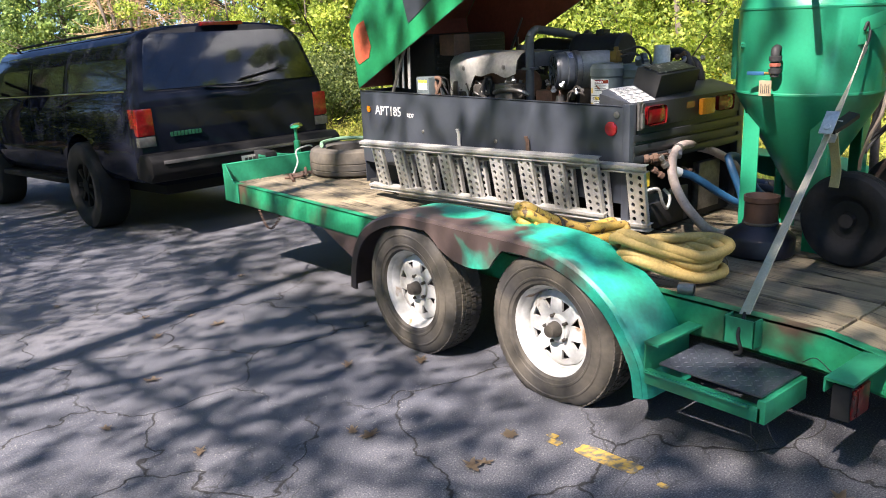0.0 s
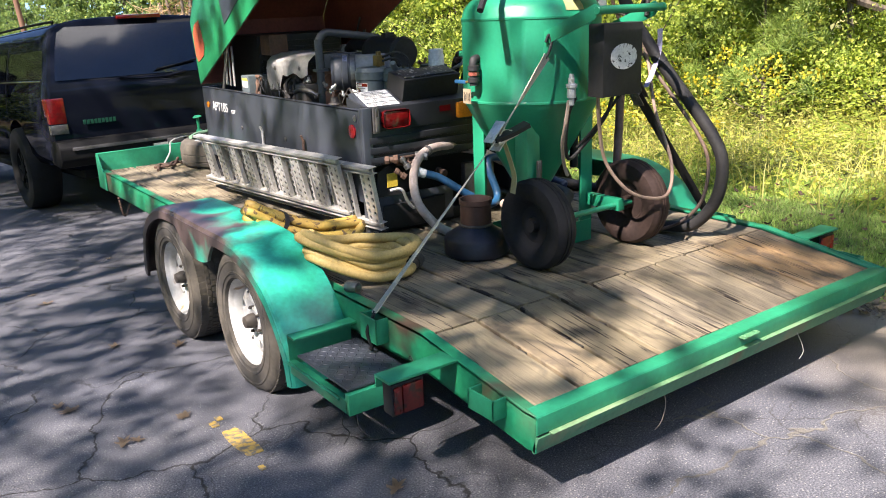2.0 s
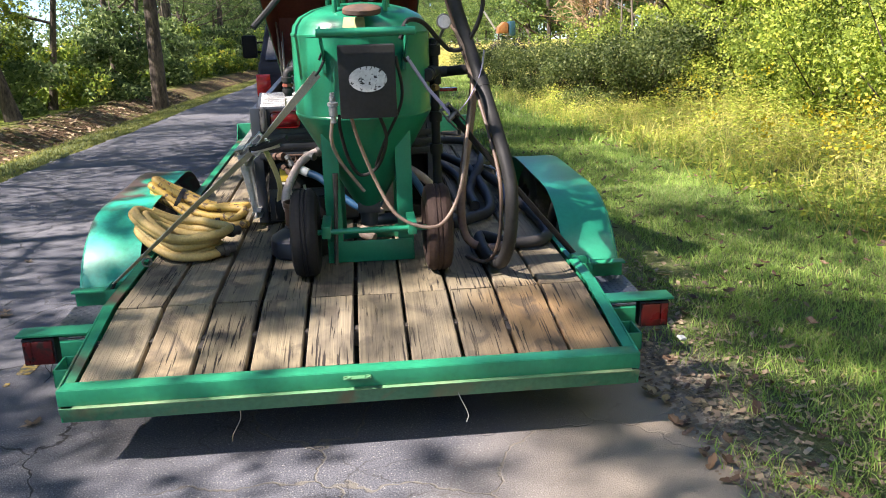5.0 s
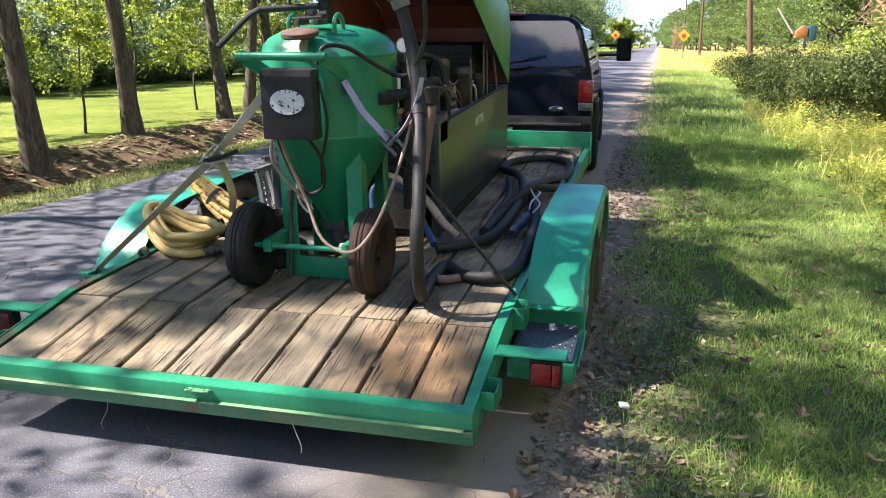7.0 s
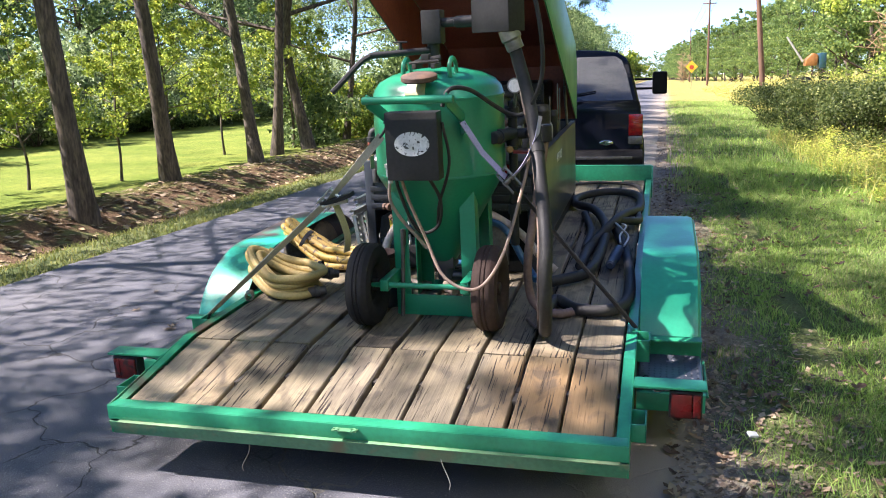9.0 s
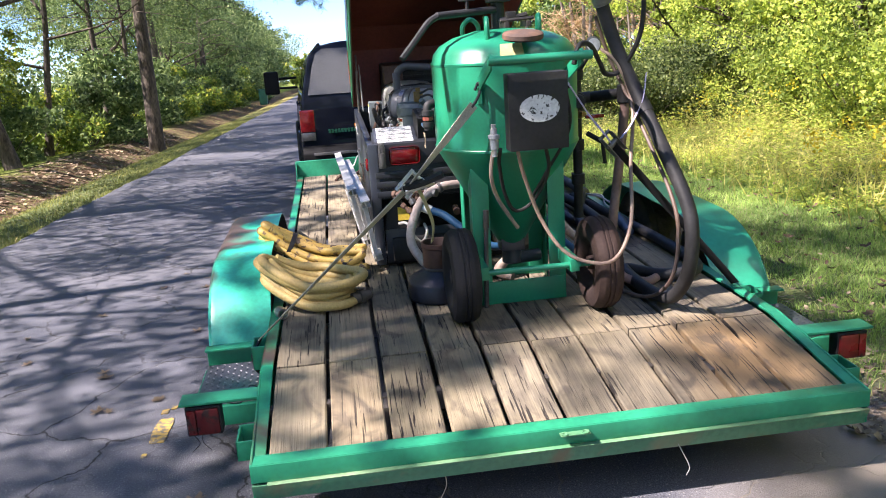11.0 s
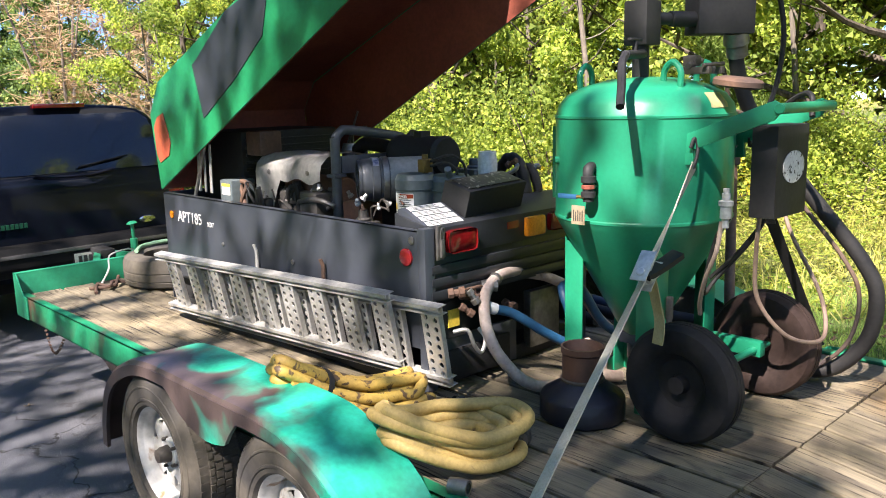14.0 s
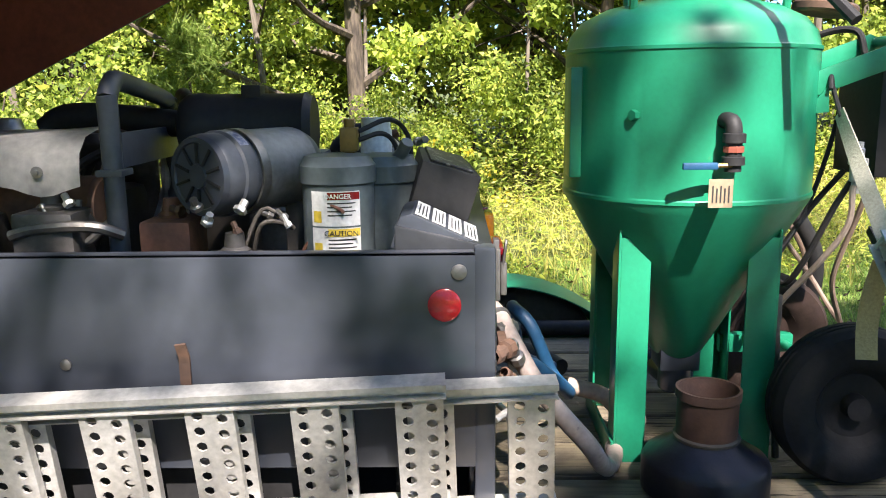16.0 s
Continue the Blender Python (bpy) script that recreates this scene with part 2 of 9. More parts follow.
BLACK_FLAT = mat("dull_black", (0.015, 0.015, 0.016), (0.025, 0.025, 0.025), 0.6, scale=5, fine=60, bump=0.15, spec=0.3)
RUBBER = mat("tyre_rubber", (0.010, 0.010, 0.011), (0.020, 0.019, 0.018), 0.8, scale=4, fine=50, bump=0.2, spec=0.25)
RUBBER_DUSTY = mat("dusty_tyre_rubber", (0.030, 0.028, 0.026), (0.105, 0.090, 0.068), 0.85, scale=3.0, fine=40, bump=0.25)
WHITE = mat("white_enamel", (0.56, 0.56, 0.545), (0.40, 0.385, 0.35), 0.45, scale=6, fine=30, bump=0.08, c3=(0.28, 0.17, 0.09), c3_at=0.66, c3_scale=9.0)
ALU = mat("worn_aluminium", (0.60, 0.59, 0.56), (0.43, 0.42, 0.385), 0.42, metal=0.55, scale=5, fine=70, bump=0.15)
STEEL = mat("dirty_steel", (0.30, 0.29, 0.27), (0.16, 0.15, 0.14), 0.45, metal=0.8, scale=8, fine=60, bump=0.2)
RUST = mat("rusty_steel", (0.14, 0.075, 0.045), (0.07, 0.045, 0.035), 0.8, metal=0.2, scale=7, fine=60, bump=0.3)
HOSE_YELLOW = mat("yellow_hose_rubber", (0.43, 0.29, 0.055), (0.31, 0.20, 0.045), 0.6, scale=6, fine=90, bump=0.3, c3=(0.085, 0.050, 0.022), c3_at=0.57, c3_scale=30, c3_soft=0.03)
HOSE_PALE = mat("pale_yellow_hose_rubber", (0.47, 0.34, 0.115), (0.36, 0.25, 0.08), 0.62, scale=5, fine=90, bump=0.3, c3=(0.16, 0.11, 0.05), c3_at=0.70, c3_scale=24)
HOSE_BLACK = mat("black_hose_rubber", (0.014, 0.014, 0.015), (0.034, 0.032, 0.030), 0.6, scale=6, fine=60, bump=0.2, spec=0.3)
HOSE_TAN = mat("dusty_tan_hose", (0.36, 0.28, 0.22), (0.26, 0.20, 0.16), 0.7, scale=9, fine=60, bump=0.2)
HOSE_BLUE = mat("blue_hose", (0.012, 0.075, 0.165), (0.010, 0.050, 0.11), 0.5, scale=6, fine=50, bump=0.1)
RED_LENS = mat("red_lens", (0.20, 0.007, 0.008), (0.13, 0.005, 0.006), 0.15, scale=20, fine=120, bump=0.05, coat=0.5)
GRIMY_RED = mat("grimy_red_lens", (0.16, 0.010, 0.010), (0.085, 0.010, 0.009), 0.3, scale=16, fine=90, bump=0.08, c3=(0.03, 0.018, 0.015), c3_at=0.60, c3_scale=22, c3_soft=0.05)
AMBER_LENS = mat("amber_lens", (0.75, 0.26, 0.02), (0.6, 0.2, 0.01), 0.2, scale=20, fine=120, bump=0.05, coat=0.4)
WEB = mat("grey_webbing", (0.50, 0.475, 0.39), (0.38, 0.36, 0.28), 0.85, scale=9, fine=180, bump=0.4)
OXIDE = mat("red_oxide_primer", (0.27, 0.070, 0.040), (0.20, 0.050, 0.032), 0.6, scale=3, fine=50, bump=0.1)
SHROUD = mat("pale_heat_shield", (0.46, 0.45, 0.42), (0.34, 0.335, 0.31), 0.55, scale=5, fine=50, bump=0.1)
GREASE = mat("greasy_steel", (0.046, 0.040, 0.034), (0.075, 0.064, 0.052), 0.6, metal=0.2, scale=9, fine=60, bump=0.3)
RAIL = mat("scorched_rail_paint", (0.010, 0.26, 0.12), (0.008, 0.21, 0.09), 0.42, scale=3.0, fine=45, bump=0.12, c3=(0.085, 0.058, 0.038), c3_at=0.58, c3_scale=2.4, c3_soft=0.07)
PALE_GREEN = mat("sun_faded_green", (0.21, 0.27, 0.15), (0.07, 0.22, 0.10), 0.5, scale=2.2, fine=50, bump=0.1)
WORN_GREEN = mat("worn_green_paint", (0.030, 0.190, 0.100), (0.085, 0.205, 0.110), 0.5, scale=2.2, fine=50, bump=0.12, c3=(0.24, 0.22, 0.12), c3_at=0.62, c3_scale=5.0, c3_soft=0.06)
HOOD_GREEN = mat("hood_green_paint", (0.013, 0.240, 0.095), (0.010, 0.200, 0.072), 0.38, scale=3.0, fine=45, bump=0.12, c3=(0.10, 0.075, 0.04), c3_at=0.78, c3_scale=7.0, c3_soft=0.02, fine_amount=0.18)
ORANGE_PRIMER = mat("orange_primer", (0.42, 0.090, 0.040), (0.33, 0.066, 0.032), 0.6, scale=4, fine=50, bump=0.1)
# darker copy of the black enamel: the rear face's shade is in its colour
REAR_BLACK = mat("shaded_rear_enamel", (0.014, 0.016, 0.020), (0.022, 0.024, 0.028), 0.42, scale=4, fine=50, bump=0.1)
GREY_TANK = mat("grey_green_tank", (0.10, 0.125, 0.13), (0.075, 0.094, 0.098), 0.5, scale=5, fine=50, bump=0.1)
STICKER = mat("white_sticker", (0.72, 0.72, 0.70), (0.62, 0.62, 0.60), 0.5, scale=12, fine=80, bump=0.02)
YELLOW_STICKER = mat("yellow_sticker", (0.75, 0.55, 0.06), (0.65, 0.47, 0.05), 0.5, scale=12, fine=80, bump=0.02)
PRINT = mat("dark_print", (0.02, 0.02, 0.02), (0.03, 0.03, 0.03), 0.6, bump=0)

def asphalt():
    m = bpy.data.materials.new("cracked_asphalt")
    m.use_nodes = True
    n, l = m.node_tree.nodes, m.node_tree.links
    b = n["Principled BSDF"]
    tc = n.new("ShaderNodeTexCoord")

    def nz(s, d=6.0, dist=0.0):
        t = n.new("ShaderNodeTexNoise")
        t.inputs["Scale"].default_value, t.inputs["Detail"].default_value, t.inputs["Distortion"].default_value = s, d, dist
        l.new(tc.outputs["Object"], t.inputs["Vector"])
        return t

    def rng(src, a, z, lo=0.0, hi=1.0):
        r = n.new("ShaderNodeMapRange")
        for k, v in (("From Min", a), ("From Max", z), ("To Min", lo), ("To Max", hi)):
            r.inputs[k].default_value = v
        l.new(src, r.inputs["Value"])
        return r.outputs["Result"]

    def mix(f, a, bb, kind="MIX"):
        x = n.new("ShaderNodeMix")
        x.data_type, x.blend_type = "RGBA", kind
        for key, val in (("Factor", f), ("A", a), ("B", bb)):
            if isinstance(val, (tuple, float)):
                x.inputs[key].default_value = (*val, 1) if isinstance(val, tuple) else val
            else:
                l.new(val, x.inputs[key])
        return x.outputs["Result"]

    broad, stones, fine = nz(0.7, 6.0, 0.5), nz(170.0, 4.0), nz(520.0, 2.0)
    col = mix(rng(broad.outputs["Fac"], 0.3, 0.7), (0.064, 0.069, 0.086), (0.100, 0.101, 0.111))
    col = mix(rng(stones.outputs["Fac"], 0.40, 0.62), mix(1.0, col, (0.56, 0.56, 0.58), "MULTIPLY"), mix(1.0, col, (1.48, 1.46, 1.42), "MULTIPLY"))
    speck = n.new("ShaderNodeTexVoronoi")
    speck.inputs["Scale"].default_value = 70.0
    l.new(tc.outputs["Object"], speck.inputs["Vector"])
    col = mix(rng(speck.outputs["Distance"], 0.12, 0.22, 0.75, 0.0), col, (0.30, 0.29, 0.265))
    # crazed cracks: a web of wandering lines of uneven strength
    warp = nz(2.6, 8.0)
    add = n.new("ShaderNodeVectorMath")
    add.operation = "MULTIPLY_ADD"
    add.inputs[1].default_value = (0.55, 0.55, 0.0)
    l.new(warp.outputs["Color"], add.inputs[0])
    l.new(tc.outputs["Object"], add.inputs[2])
    vor = n.new("ShaderNodeTexVoronoi")
    vor.voronoi_dimensions, vor.feature = "2D", "DISTANCE_TO_EDGE"
    vor.inputs["Scale"].default_value = 1.25
    l.new(add.outputs["Vector"], vor.inputs["Vector"])
    patchy = nz(0.9, 4.0)
    line = rng(vor.outputs["Distance"], 0.003, 0.0105, 1.0, 0.0)
    mul = n.new("ShaderNodeMath")
    mul.operation = "MULTIPLY"
    l.new(line, mul.inputs[0])
    l.new(rng(patchy.outputs["Fac"], 0.34, 0.46, 0.0, 0.95), mul.inputs[1])
    sep = n.new("ShaderNodeSeparateXYZ")
    l.new(tc.outputs["Object"], sep.inputs["Vector"])
    sandy = mix(rng(sep.outputs["X"], -1.1, -0.2), (0.020, 0.019, 0.018), (0.125, 0.115, 0.098))   # sand has filled the cracks near the verge
    col = mix(mul.outputs["Value"], col, sandy)
    # fine crazing between the large cracks
    craze = n.new("ShaderNodeTexVoronoi")
    craze.voronoi_dimensions, craze.feature = "2D", "DISTANCE_TO_EDGE"
    craze.inputs["Scale"].default_value = 4.6
    l.new(add.outputs["Vector"], craze.inputs["Vector"])
    faint = nz(1.7, 3.0)
    mul2 = n.new("ShaderNodeMath")
    mul2.operation = "MULTIPLY"
    l.new(rng(craze.outputs["Distance"], 0.004, 0.026, 0.7, 0.0), mul2.inputs[0])
    l.new(rng(faint.outputs["Fac"], 0.50, 0.60), mul2.inputs[1])
    col = mix(mul2.outputs["Value"], col, (0.032, 0.030, 0.029))
    # dust blown in from the verge on the right-hand edge
    edge = n.new("ShaderNodeMath")
    edge.operation = "MULTIPLY_ADD"
    edge.inputs[1].default_value = 0.9
    l.new(patchy.outputs["Fac"], edge.inputs[0])
    l.new(sep.outputs["X"], edge.inputs[2])
    col = mix(rng(edge.outputs["Value"], 0.70, 1.55), col, (0.235, 0.20, 0.155))
    l.new(col, b.inputs["Base Color"])
    b.inputs["Roughness"].default_value = 0.86
    b.inputs["Specular IOR Level"].default_value = 0.35
    hgt = n.new("ShaderNodeMath")
    hgt.operation = "SUBTRACT"
    l.new(stones.outputs["Fac"], hgt.inputs[0])
    l.new(mul.outputs["Value"], hgt.inputs[1])
    bp = n.new("ShaderNodeBump")
    bp.inputs["Strength"].default_value, bp.inputs["Distance"].default_value = 0.85, 0.004
    l.new(hgt.outputs["Value"], bp.inputs["Height"])
    l.new(bp.outputs["Normal"], b.inputs["Normal"])
    return m


def earth():
    """Verge soil, grass turf and lawn, told apart by how far they lie from the road."""
    m = bpy.data.materials.new("verge_soil_and_turf")
    m.use_nodes = True
    n, l = m.node_tree.nodes, m.node_tree.links
    b = n["Principled BSDF"]
    tc = n.new("ShaderNodeTexCoord")
    sep = n.new("ShaderNodeSeparateXYZ")
    l.new(tc.outputs["Object"], sep.inputs["Vector"])

    def nz(s, d=6.0):
        t = n.new("ShaderNodeTexNoise")
        t.inputs["Scale"].default_value, t.inputs["Detail"].default_value = s, d
        l.new(tc.outputs["Object"], t.inputs["Vector"])
        return t.outputs["Fac"]

    def rng(src, a, z, lo=0.0, hi=1.0):
        r = n.new("ShaderNodeMapRange")
        for k, v in (("From Min", a), ("From Max", z), ("To Min", lo), ("To Max", hi)):
            r.inputs[k].default_value = v
        l.new(src, r.inputs["Value"])
        return r.outputs["Result"]

    def mix(f, a, bb):
        x = n.new("ShaderNodeMix")
        x.data_type = "RGBA"
        for key, val in (("Factor", f), ("A", a), ("B", bb)):
            if isinstance(val, (tuple, float)):
                x.inputs[key].default_value = (*val, 1) if isinstance(val, tuple) else val
            else:
                l.new(val, x.inputs[key])
        return x.outputs["Result"]

    def plus(a, src, k):
        x = n.new("ShaderNodeMath")
        x.operation = "MULTIPLY_ADD"
        x.inputs[1].default_value = k
        l.new(src, x.inputs[0])
        l.new(a, x.inputs[2])
        return x.outputs["Value"]

    big, mid, small = nz(0.6), nz(4.0), nz(40.0)
    soil = mix(rng(mid, 0.35, 0.65), (0.19, 0.165, 0.138), (0.29, 0.252, 0.21))
    soil = mix(rng(small, 0.5, 0.75), soil, (0.17, 0.125, 0.085))
    turf = mix(rng(mid, 0.3, 0.7), (0.070, 0.098, 0.034), (0.120, 0.135, 0.055))
    turf = mix(rng(small, 0.55, 0.8), turf, (0.12, 0.09, 0.045))
    lawn = mix(rng(big, 0.35, 0.65), (0.095, 0.138, 0.018), (0.18, 0.205, 0.040))
    lawn = mix(rng(mid, 0.35, 0.65, 0.0, 0.5), lawn, (0.055, 0.095, 0.018))
    lawn = mix(rng(small, 0.45, 0.75, 0.0, 0.6), lawn, (0.19, 0.22, 0.07))
    golden = mix(rng(mid, 0.35, 0.65), (0.20, 0.175, 0.055), (0.30, 0.26, 0.085))
    turf = mix(rng(sep.outputs["Y"], 24.0, 60.0, 0.0, 0.85), turf, golden)
    x_wander = plus(sep.outputs["X"], big, 1.2)
    col = mix(rng(x_wander, 1.9, 2.3), soil, turf)
    litter = mix(rng(small, 0.4, 0.6), (0.060, 0.038, 0.024), (0.135, 0.090, 0.055))
    left = mix(rng(x_wander, -5.9, -5.0), mix(rng(mid, 0.50, 0.62, 0.0, 0.8), litter, turf), turf)
    left = mix(rng(x_wander, -8.0, -7.0), lawn, left)
    col = mix(rng(sep.outputs["X"], -3.0, -2.0), left, col)
    grit = nz(230.0, 3.0)
    dark = mix(rng(grit, 0.38, 0.62), (0.55, 0.55, 0.55), (1.42, 1.40, 1.36))
    mul = n.new("ShaderNodeMix")
    mul.data_type, mul.blend_type = "RGBA", "MULTIPLY"
    mul.inputs["Factor"].default_value = 1.0
    l.new(col, mul.inputs["A"])
    l.new(dark, mul.inputs["B"])
    l.new(mul.outputs["Result"], b.inputs["Base Color"])
    b.inputs["Specular IOR Level"].default_value = 0.08
    b.inputs["Roughness"].default_value = 0.95
    bp = n.new("ShaderNodeBump")
    bp.inputs["Strength"].default_value, bp.inputs["Distance"].default_value = 0.8, 0.03
    l.new(small, bp.inputs["Height"])
    l.new(bp.outputs["Normal"], b.inputs["Normal"])
    return m


def foliage(name, dark, light, warm, warm_share=0.15, through_light=0.45):
    """Leaves: every loose leaf takes its own tone; part of the light comes through them."""
    m = bpy.data.materials.new(name)
    m.use_nodes = True
    n, l = m.node_tree.nodes, m.node_tree.links
    n.remove(n["Principled BSDF"])
    out = n["Material Output"]
    geo = n.new("ShaderNodeNewGeometry")
    r = n.new("ShaderNodeValToRGB")
    e = r.color_ramp.elements
    e[0].position, e[0].color = 0.0, (*dark, 1)
    e[1].position, e[1].color = 1.0, (*warm, 1)
    k = e.new(1.0 - warm_share)
    k.color = (*light, 1)
    l.new(geo.outputs["Random Per Island"], r.inputs["Fac"])
    # dark noise patches paint in the shaded gaps between clumps of leaves
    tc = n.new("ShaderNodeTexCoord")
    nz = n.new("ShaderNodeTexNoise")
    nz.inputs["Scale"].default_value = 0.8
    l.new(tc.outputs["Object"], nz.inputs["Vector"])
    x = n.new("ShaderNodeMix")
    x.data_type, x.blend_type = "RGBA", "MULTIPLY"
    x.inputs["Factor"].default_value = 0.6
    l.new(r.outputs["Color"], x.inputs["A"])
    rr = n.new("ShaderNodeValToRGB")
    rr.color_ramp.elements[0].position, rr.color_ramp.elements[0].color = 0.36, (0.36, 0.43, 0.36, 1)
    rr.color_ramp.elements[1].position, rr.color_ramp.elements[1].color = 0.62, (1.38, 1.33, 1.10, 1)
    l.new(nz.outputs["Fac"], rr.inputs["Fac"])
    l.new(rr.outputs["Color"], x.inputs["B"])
    d = n.new("ShaderNodeBsdfPrincipled")
    d.inputs["Roughness"].default_value = 0.55
    d.inputs["Specular IOR Level"].default_value = 0.3
    t = n.new("ShaderNodeBsdfTranslucent")
    ms = n.new("ShaderNodeMixShader")
    ms.inputs["Fac"].default_value = through_light
    l.new(x.outputs["Result"], d.inputs["Base Color"])
    l.new(x.outputs["Result"], t.inputs["Color"])
    l.new(d.outputs["BSDF"], ms.inputs[1])
    l.new(t.outputs["BSDF"], ms.inputs[2])
    l.new(ms.outputs["Shader"], out.inputs["Surface"])
    return m


ASPHALT, EARTH = asphalt(), earth()
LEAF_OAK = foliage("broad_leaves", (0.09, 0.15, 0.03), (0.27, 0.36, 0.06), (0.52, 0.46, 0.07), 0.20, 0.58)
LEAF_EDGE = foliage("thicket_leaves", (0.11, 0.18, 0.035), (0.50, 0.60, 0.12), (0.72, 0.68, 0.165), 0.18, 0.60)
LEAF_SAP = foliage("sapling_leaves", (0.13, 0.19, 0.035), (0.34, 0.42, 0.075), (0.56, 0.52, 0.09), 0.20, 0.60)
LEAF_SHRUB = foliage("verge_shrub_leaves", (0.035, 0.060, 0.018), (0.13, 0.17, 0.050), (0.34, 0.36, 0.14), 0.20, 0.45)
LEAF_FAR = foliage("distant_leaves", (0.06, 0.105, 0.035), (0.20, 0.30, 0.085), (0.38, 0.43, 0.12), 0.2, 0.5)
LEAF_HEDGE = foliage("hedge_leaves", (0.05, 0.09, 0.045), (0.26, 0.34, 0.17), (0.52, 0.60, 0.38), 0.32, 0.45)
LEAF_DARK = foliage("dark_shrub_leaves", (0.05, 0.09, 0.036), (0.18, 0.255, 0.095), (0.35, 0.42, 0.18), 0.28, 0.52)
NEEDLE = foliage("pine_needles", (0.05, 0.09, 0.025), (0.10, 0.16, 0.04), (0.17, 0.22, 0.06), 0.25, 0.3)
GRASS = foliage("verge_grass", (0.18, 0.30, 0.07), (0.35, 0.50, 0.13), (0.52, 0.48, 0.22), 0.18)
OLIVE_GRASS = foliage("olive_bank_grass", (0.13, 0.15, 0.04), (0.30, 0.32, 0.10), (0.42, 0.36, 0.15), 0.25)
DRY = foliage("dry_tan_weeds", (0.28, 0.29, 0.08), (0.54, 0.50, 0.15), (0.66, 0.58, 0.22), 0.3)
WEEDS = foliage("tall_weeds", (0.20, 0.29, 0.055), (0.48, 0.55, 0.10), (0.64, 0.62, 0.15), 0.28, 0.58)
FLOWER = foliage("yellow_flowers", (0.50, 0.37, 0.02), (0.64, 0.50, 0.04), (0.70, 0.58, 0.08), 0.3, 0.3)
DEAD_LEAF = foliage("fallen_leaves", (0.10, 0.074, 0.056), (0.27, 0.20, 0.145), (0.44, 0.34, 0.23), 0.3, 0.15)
BARK = mat("grey_brown_bark", (0.125, 0.098, 0.070), (0.048, 0.037, 0.028), 0.92, scale=9, fine=34, bump=1.0, stretch=(1, 1, 0.22), fine_amount=0.8)

# ---- ground, road, distance ----
def ground_z(x, y):
    """The lie of the land: flat road bed, a ditch and tree bank on one side, a gentle verge on the other."""
    if x > 1.2:
        z = -0.03 + 0.02 * math.sin(x * 1.3 + y * 0.4) - 0.10 * min(1.0, max(0.0, (x - 2.2) / 2.0)) + 0.25 * min(1.0, max(0.0, (x - 5.0) / 6.0))
    elif x < -4.2:
        u = -4.2 - x
        ditch = math.exp(-((u - 2.2) / 0.8) ** 2)
        z = -0.03 - 0.38 * ditch - 0.22 * min(1.0, u / 4.0) + 0.10 * math.exp(-((u - 3.9) / 0.8) ** 2)
    else:
        z = -0.03
    if abs(x + 1.4) > 3.2:
        z += 0.03 * noise.noise((x * 0.9, y * 0.9, 3.1)) + 0.012 * noise.noise((x * 4, y * 4, 7.7))
    return z


def sheet(xs, ys, zf):
    xs, ys = list(xs), list(ys)
    verts = [(x, y, zf(x, y)) for y in ys for x in xs]
    w = len(xs)
    faces = [(j * w + i, j * w + i + 1, (j + 1) * w + i + 1, (j + 1) * w + i) for j in range(len(ys) - 1) for i in range(w - 1)]
    me = bpy.data.meshes.new("sheet")
    me.from_pydata(verts, [], faces)
    me.polygons.foreach_set("use_smooth", [True] * len(faces))
    return me


def grade(*runs):
    out = []
    for a, b, s in runs:
        k = max(1, round((b - a) / s))
        out += [a + (b - a) * i / k for i in range(k)]
    return out + [runs[-1][1]]


solo("ground", sheet(grade((-1500, -60, 240), (-60, -12, 4), (-12, -4, 0.3), (-4, 1.2, 1.3), (1.2, 7, 0.25), (7, 20, 1), (20, 60, 8), (60, 1500, 240)),
                     grade((-1500, -40, 240), (-40, -6, 2), (-6, 24, 0.4), (24, 60, 2), (60, 200, 20), (200, 1800, 200)), ground_z),
     EARTH, "grassy roadside ground with leaf litter and bare soil", "ground", WORLD, kind="structure")


def road_mesh():
    ys = grade((-60, -5, 1), (-5, 16, 0.12), (16, 80, 1.0), (80, 200, 10), (200, 1500, 100))
    verts, faces = [], []
    xs = [-3.9, -3.2, -2, -1, 0, 0.6]
    for y in ys:
        near = 1.0 if -6 < y < 60 else 0.0
        l_edge = -4.25 + near * (0.10 * noise.noise((y * 0.6, 1.7, 0)) + 0.05 * noise.noise((y * 3.0, 5.7, 0)))
        r_edge = 1.42 - 0.36 * min(1.0, max(0.0, (y - 2.0) / 5.0)) + near * (0.16 * noise.noise((y * 0.7, 9.7, 0)) + 0.09 * noise.noise((y * 3.1, 2.2, 0)))
        row = [(l_edge, y, -0.03), (l_edge + 0.05, y, -0.004)] + [(x, y, 0.0) for x in xs] + [(r_edge - 0.12, y, -0.003), (r_edge, y, -0.035)]
        verts += row
    w = len(row)
    for j in range(len(ys) - 1):
        faces += [(j * w + i, j * w + i + 1, (j + 1) * w + i + 1, (j + 1) * w + i) for i in range(w - 1)]
    me = bpy.data.meshes.new("road")
    me.from_pydata(verts, [], faces)
    me.polygons.foreach_set("use_smooth", [True] * len(faces))
    return me


road = solo("road", road_mesh(), ASPHALT, "old cracked grey asphalt road with ragged edges", "road", WORLD, kind="structure")

# ---- flatbed trailer ----
trailer = thing("flatbed_trailer", (0, 2.4, -0.2), "green steel tandem-axle flatbed trailer with a weathered plank deck", "trailer")
TAIL = 0.6            # where the deck breaks down to the rear
DROP = -0.082


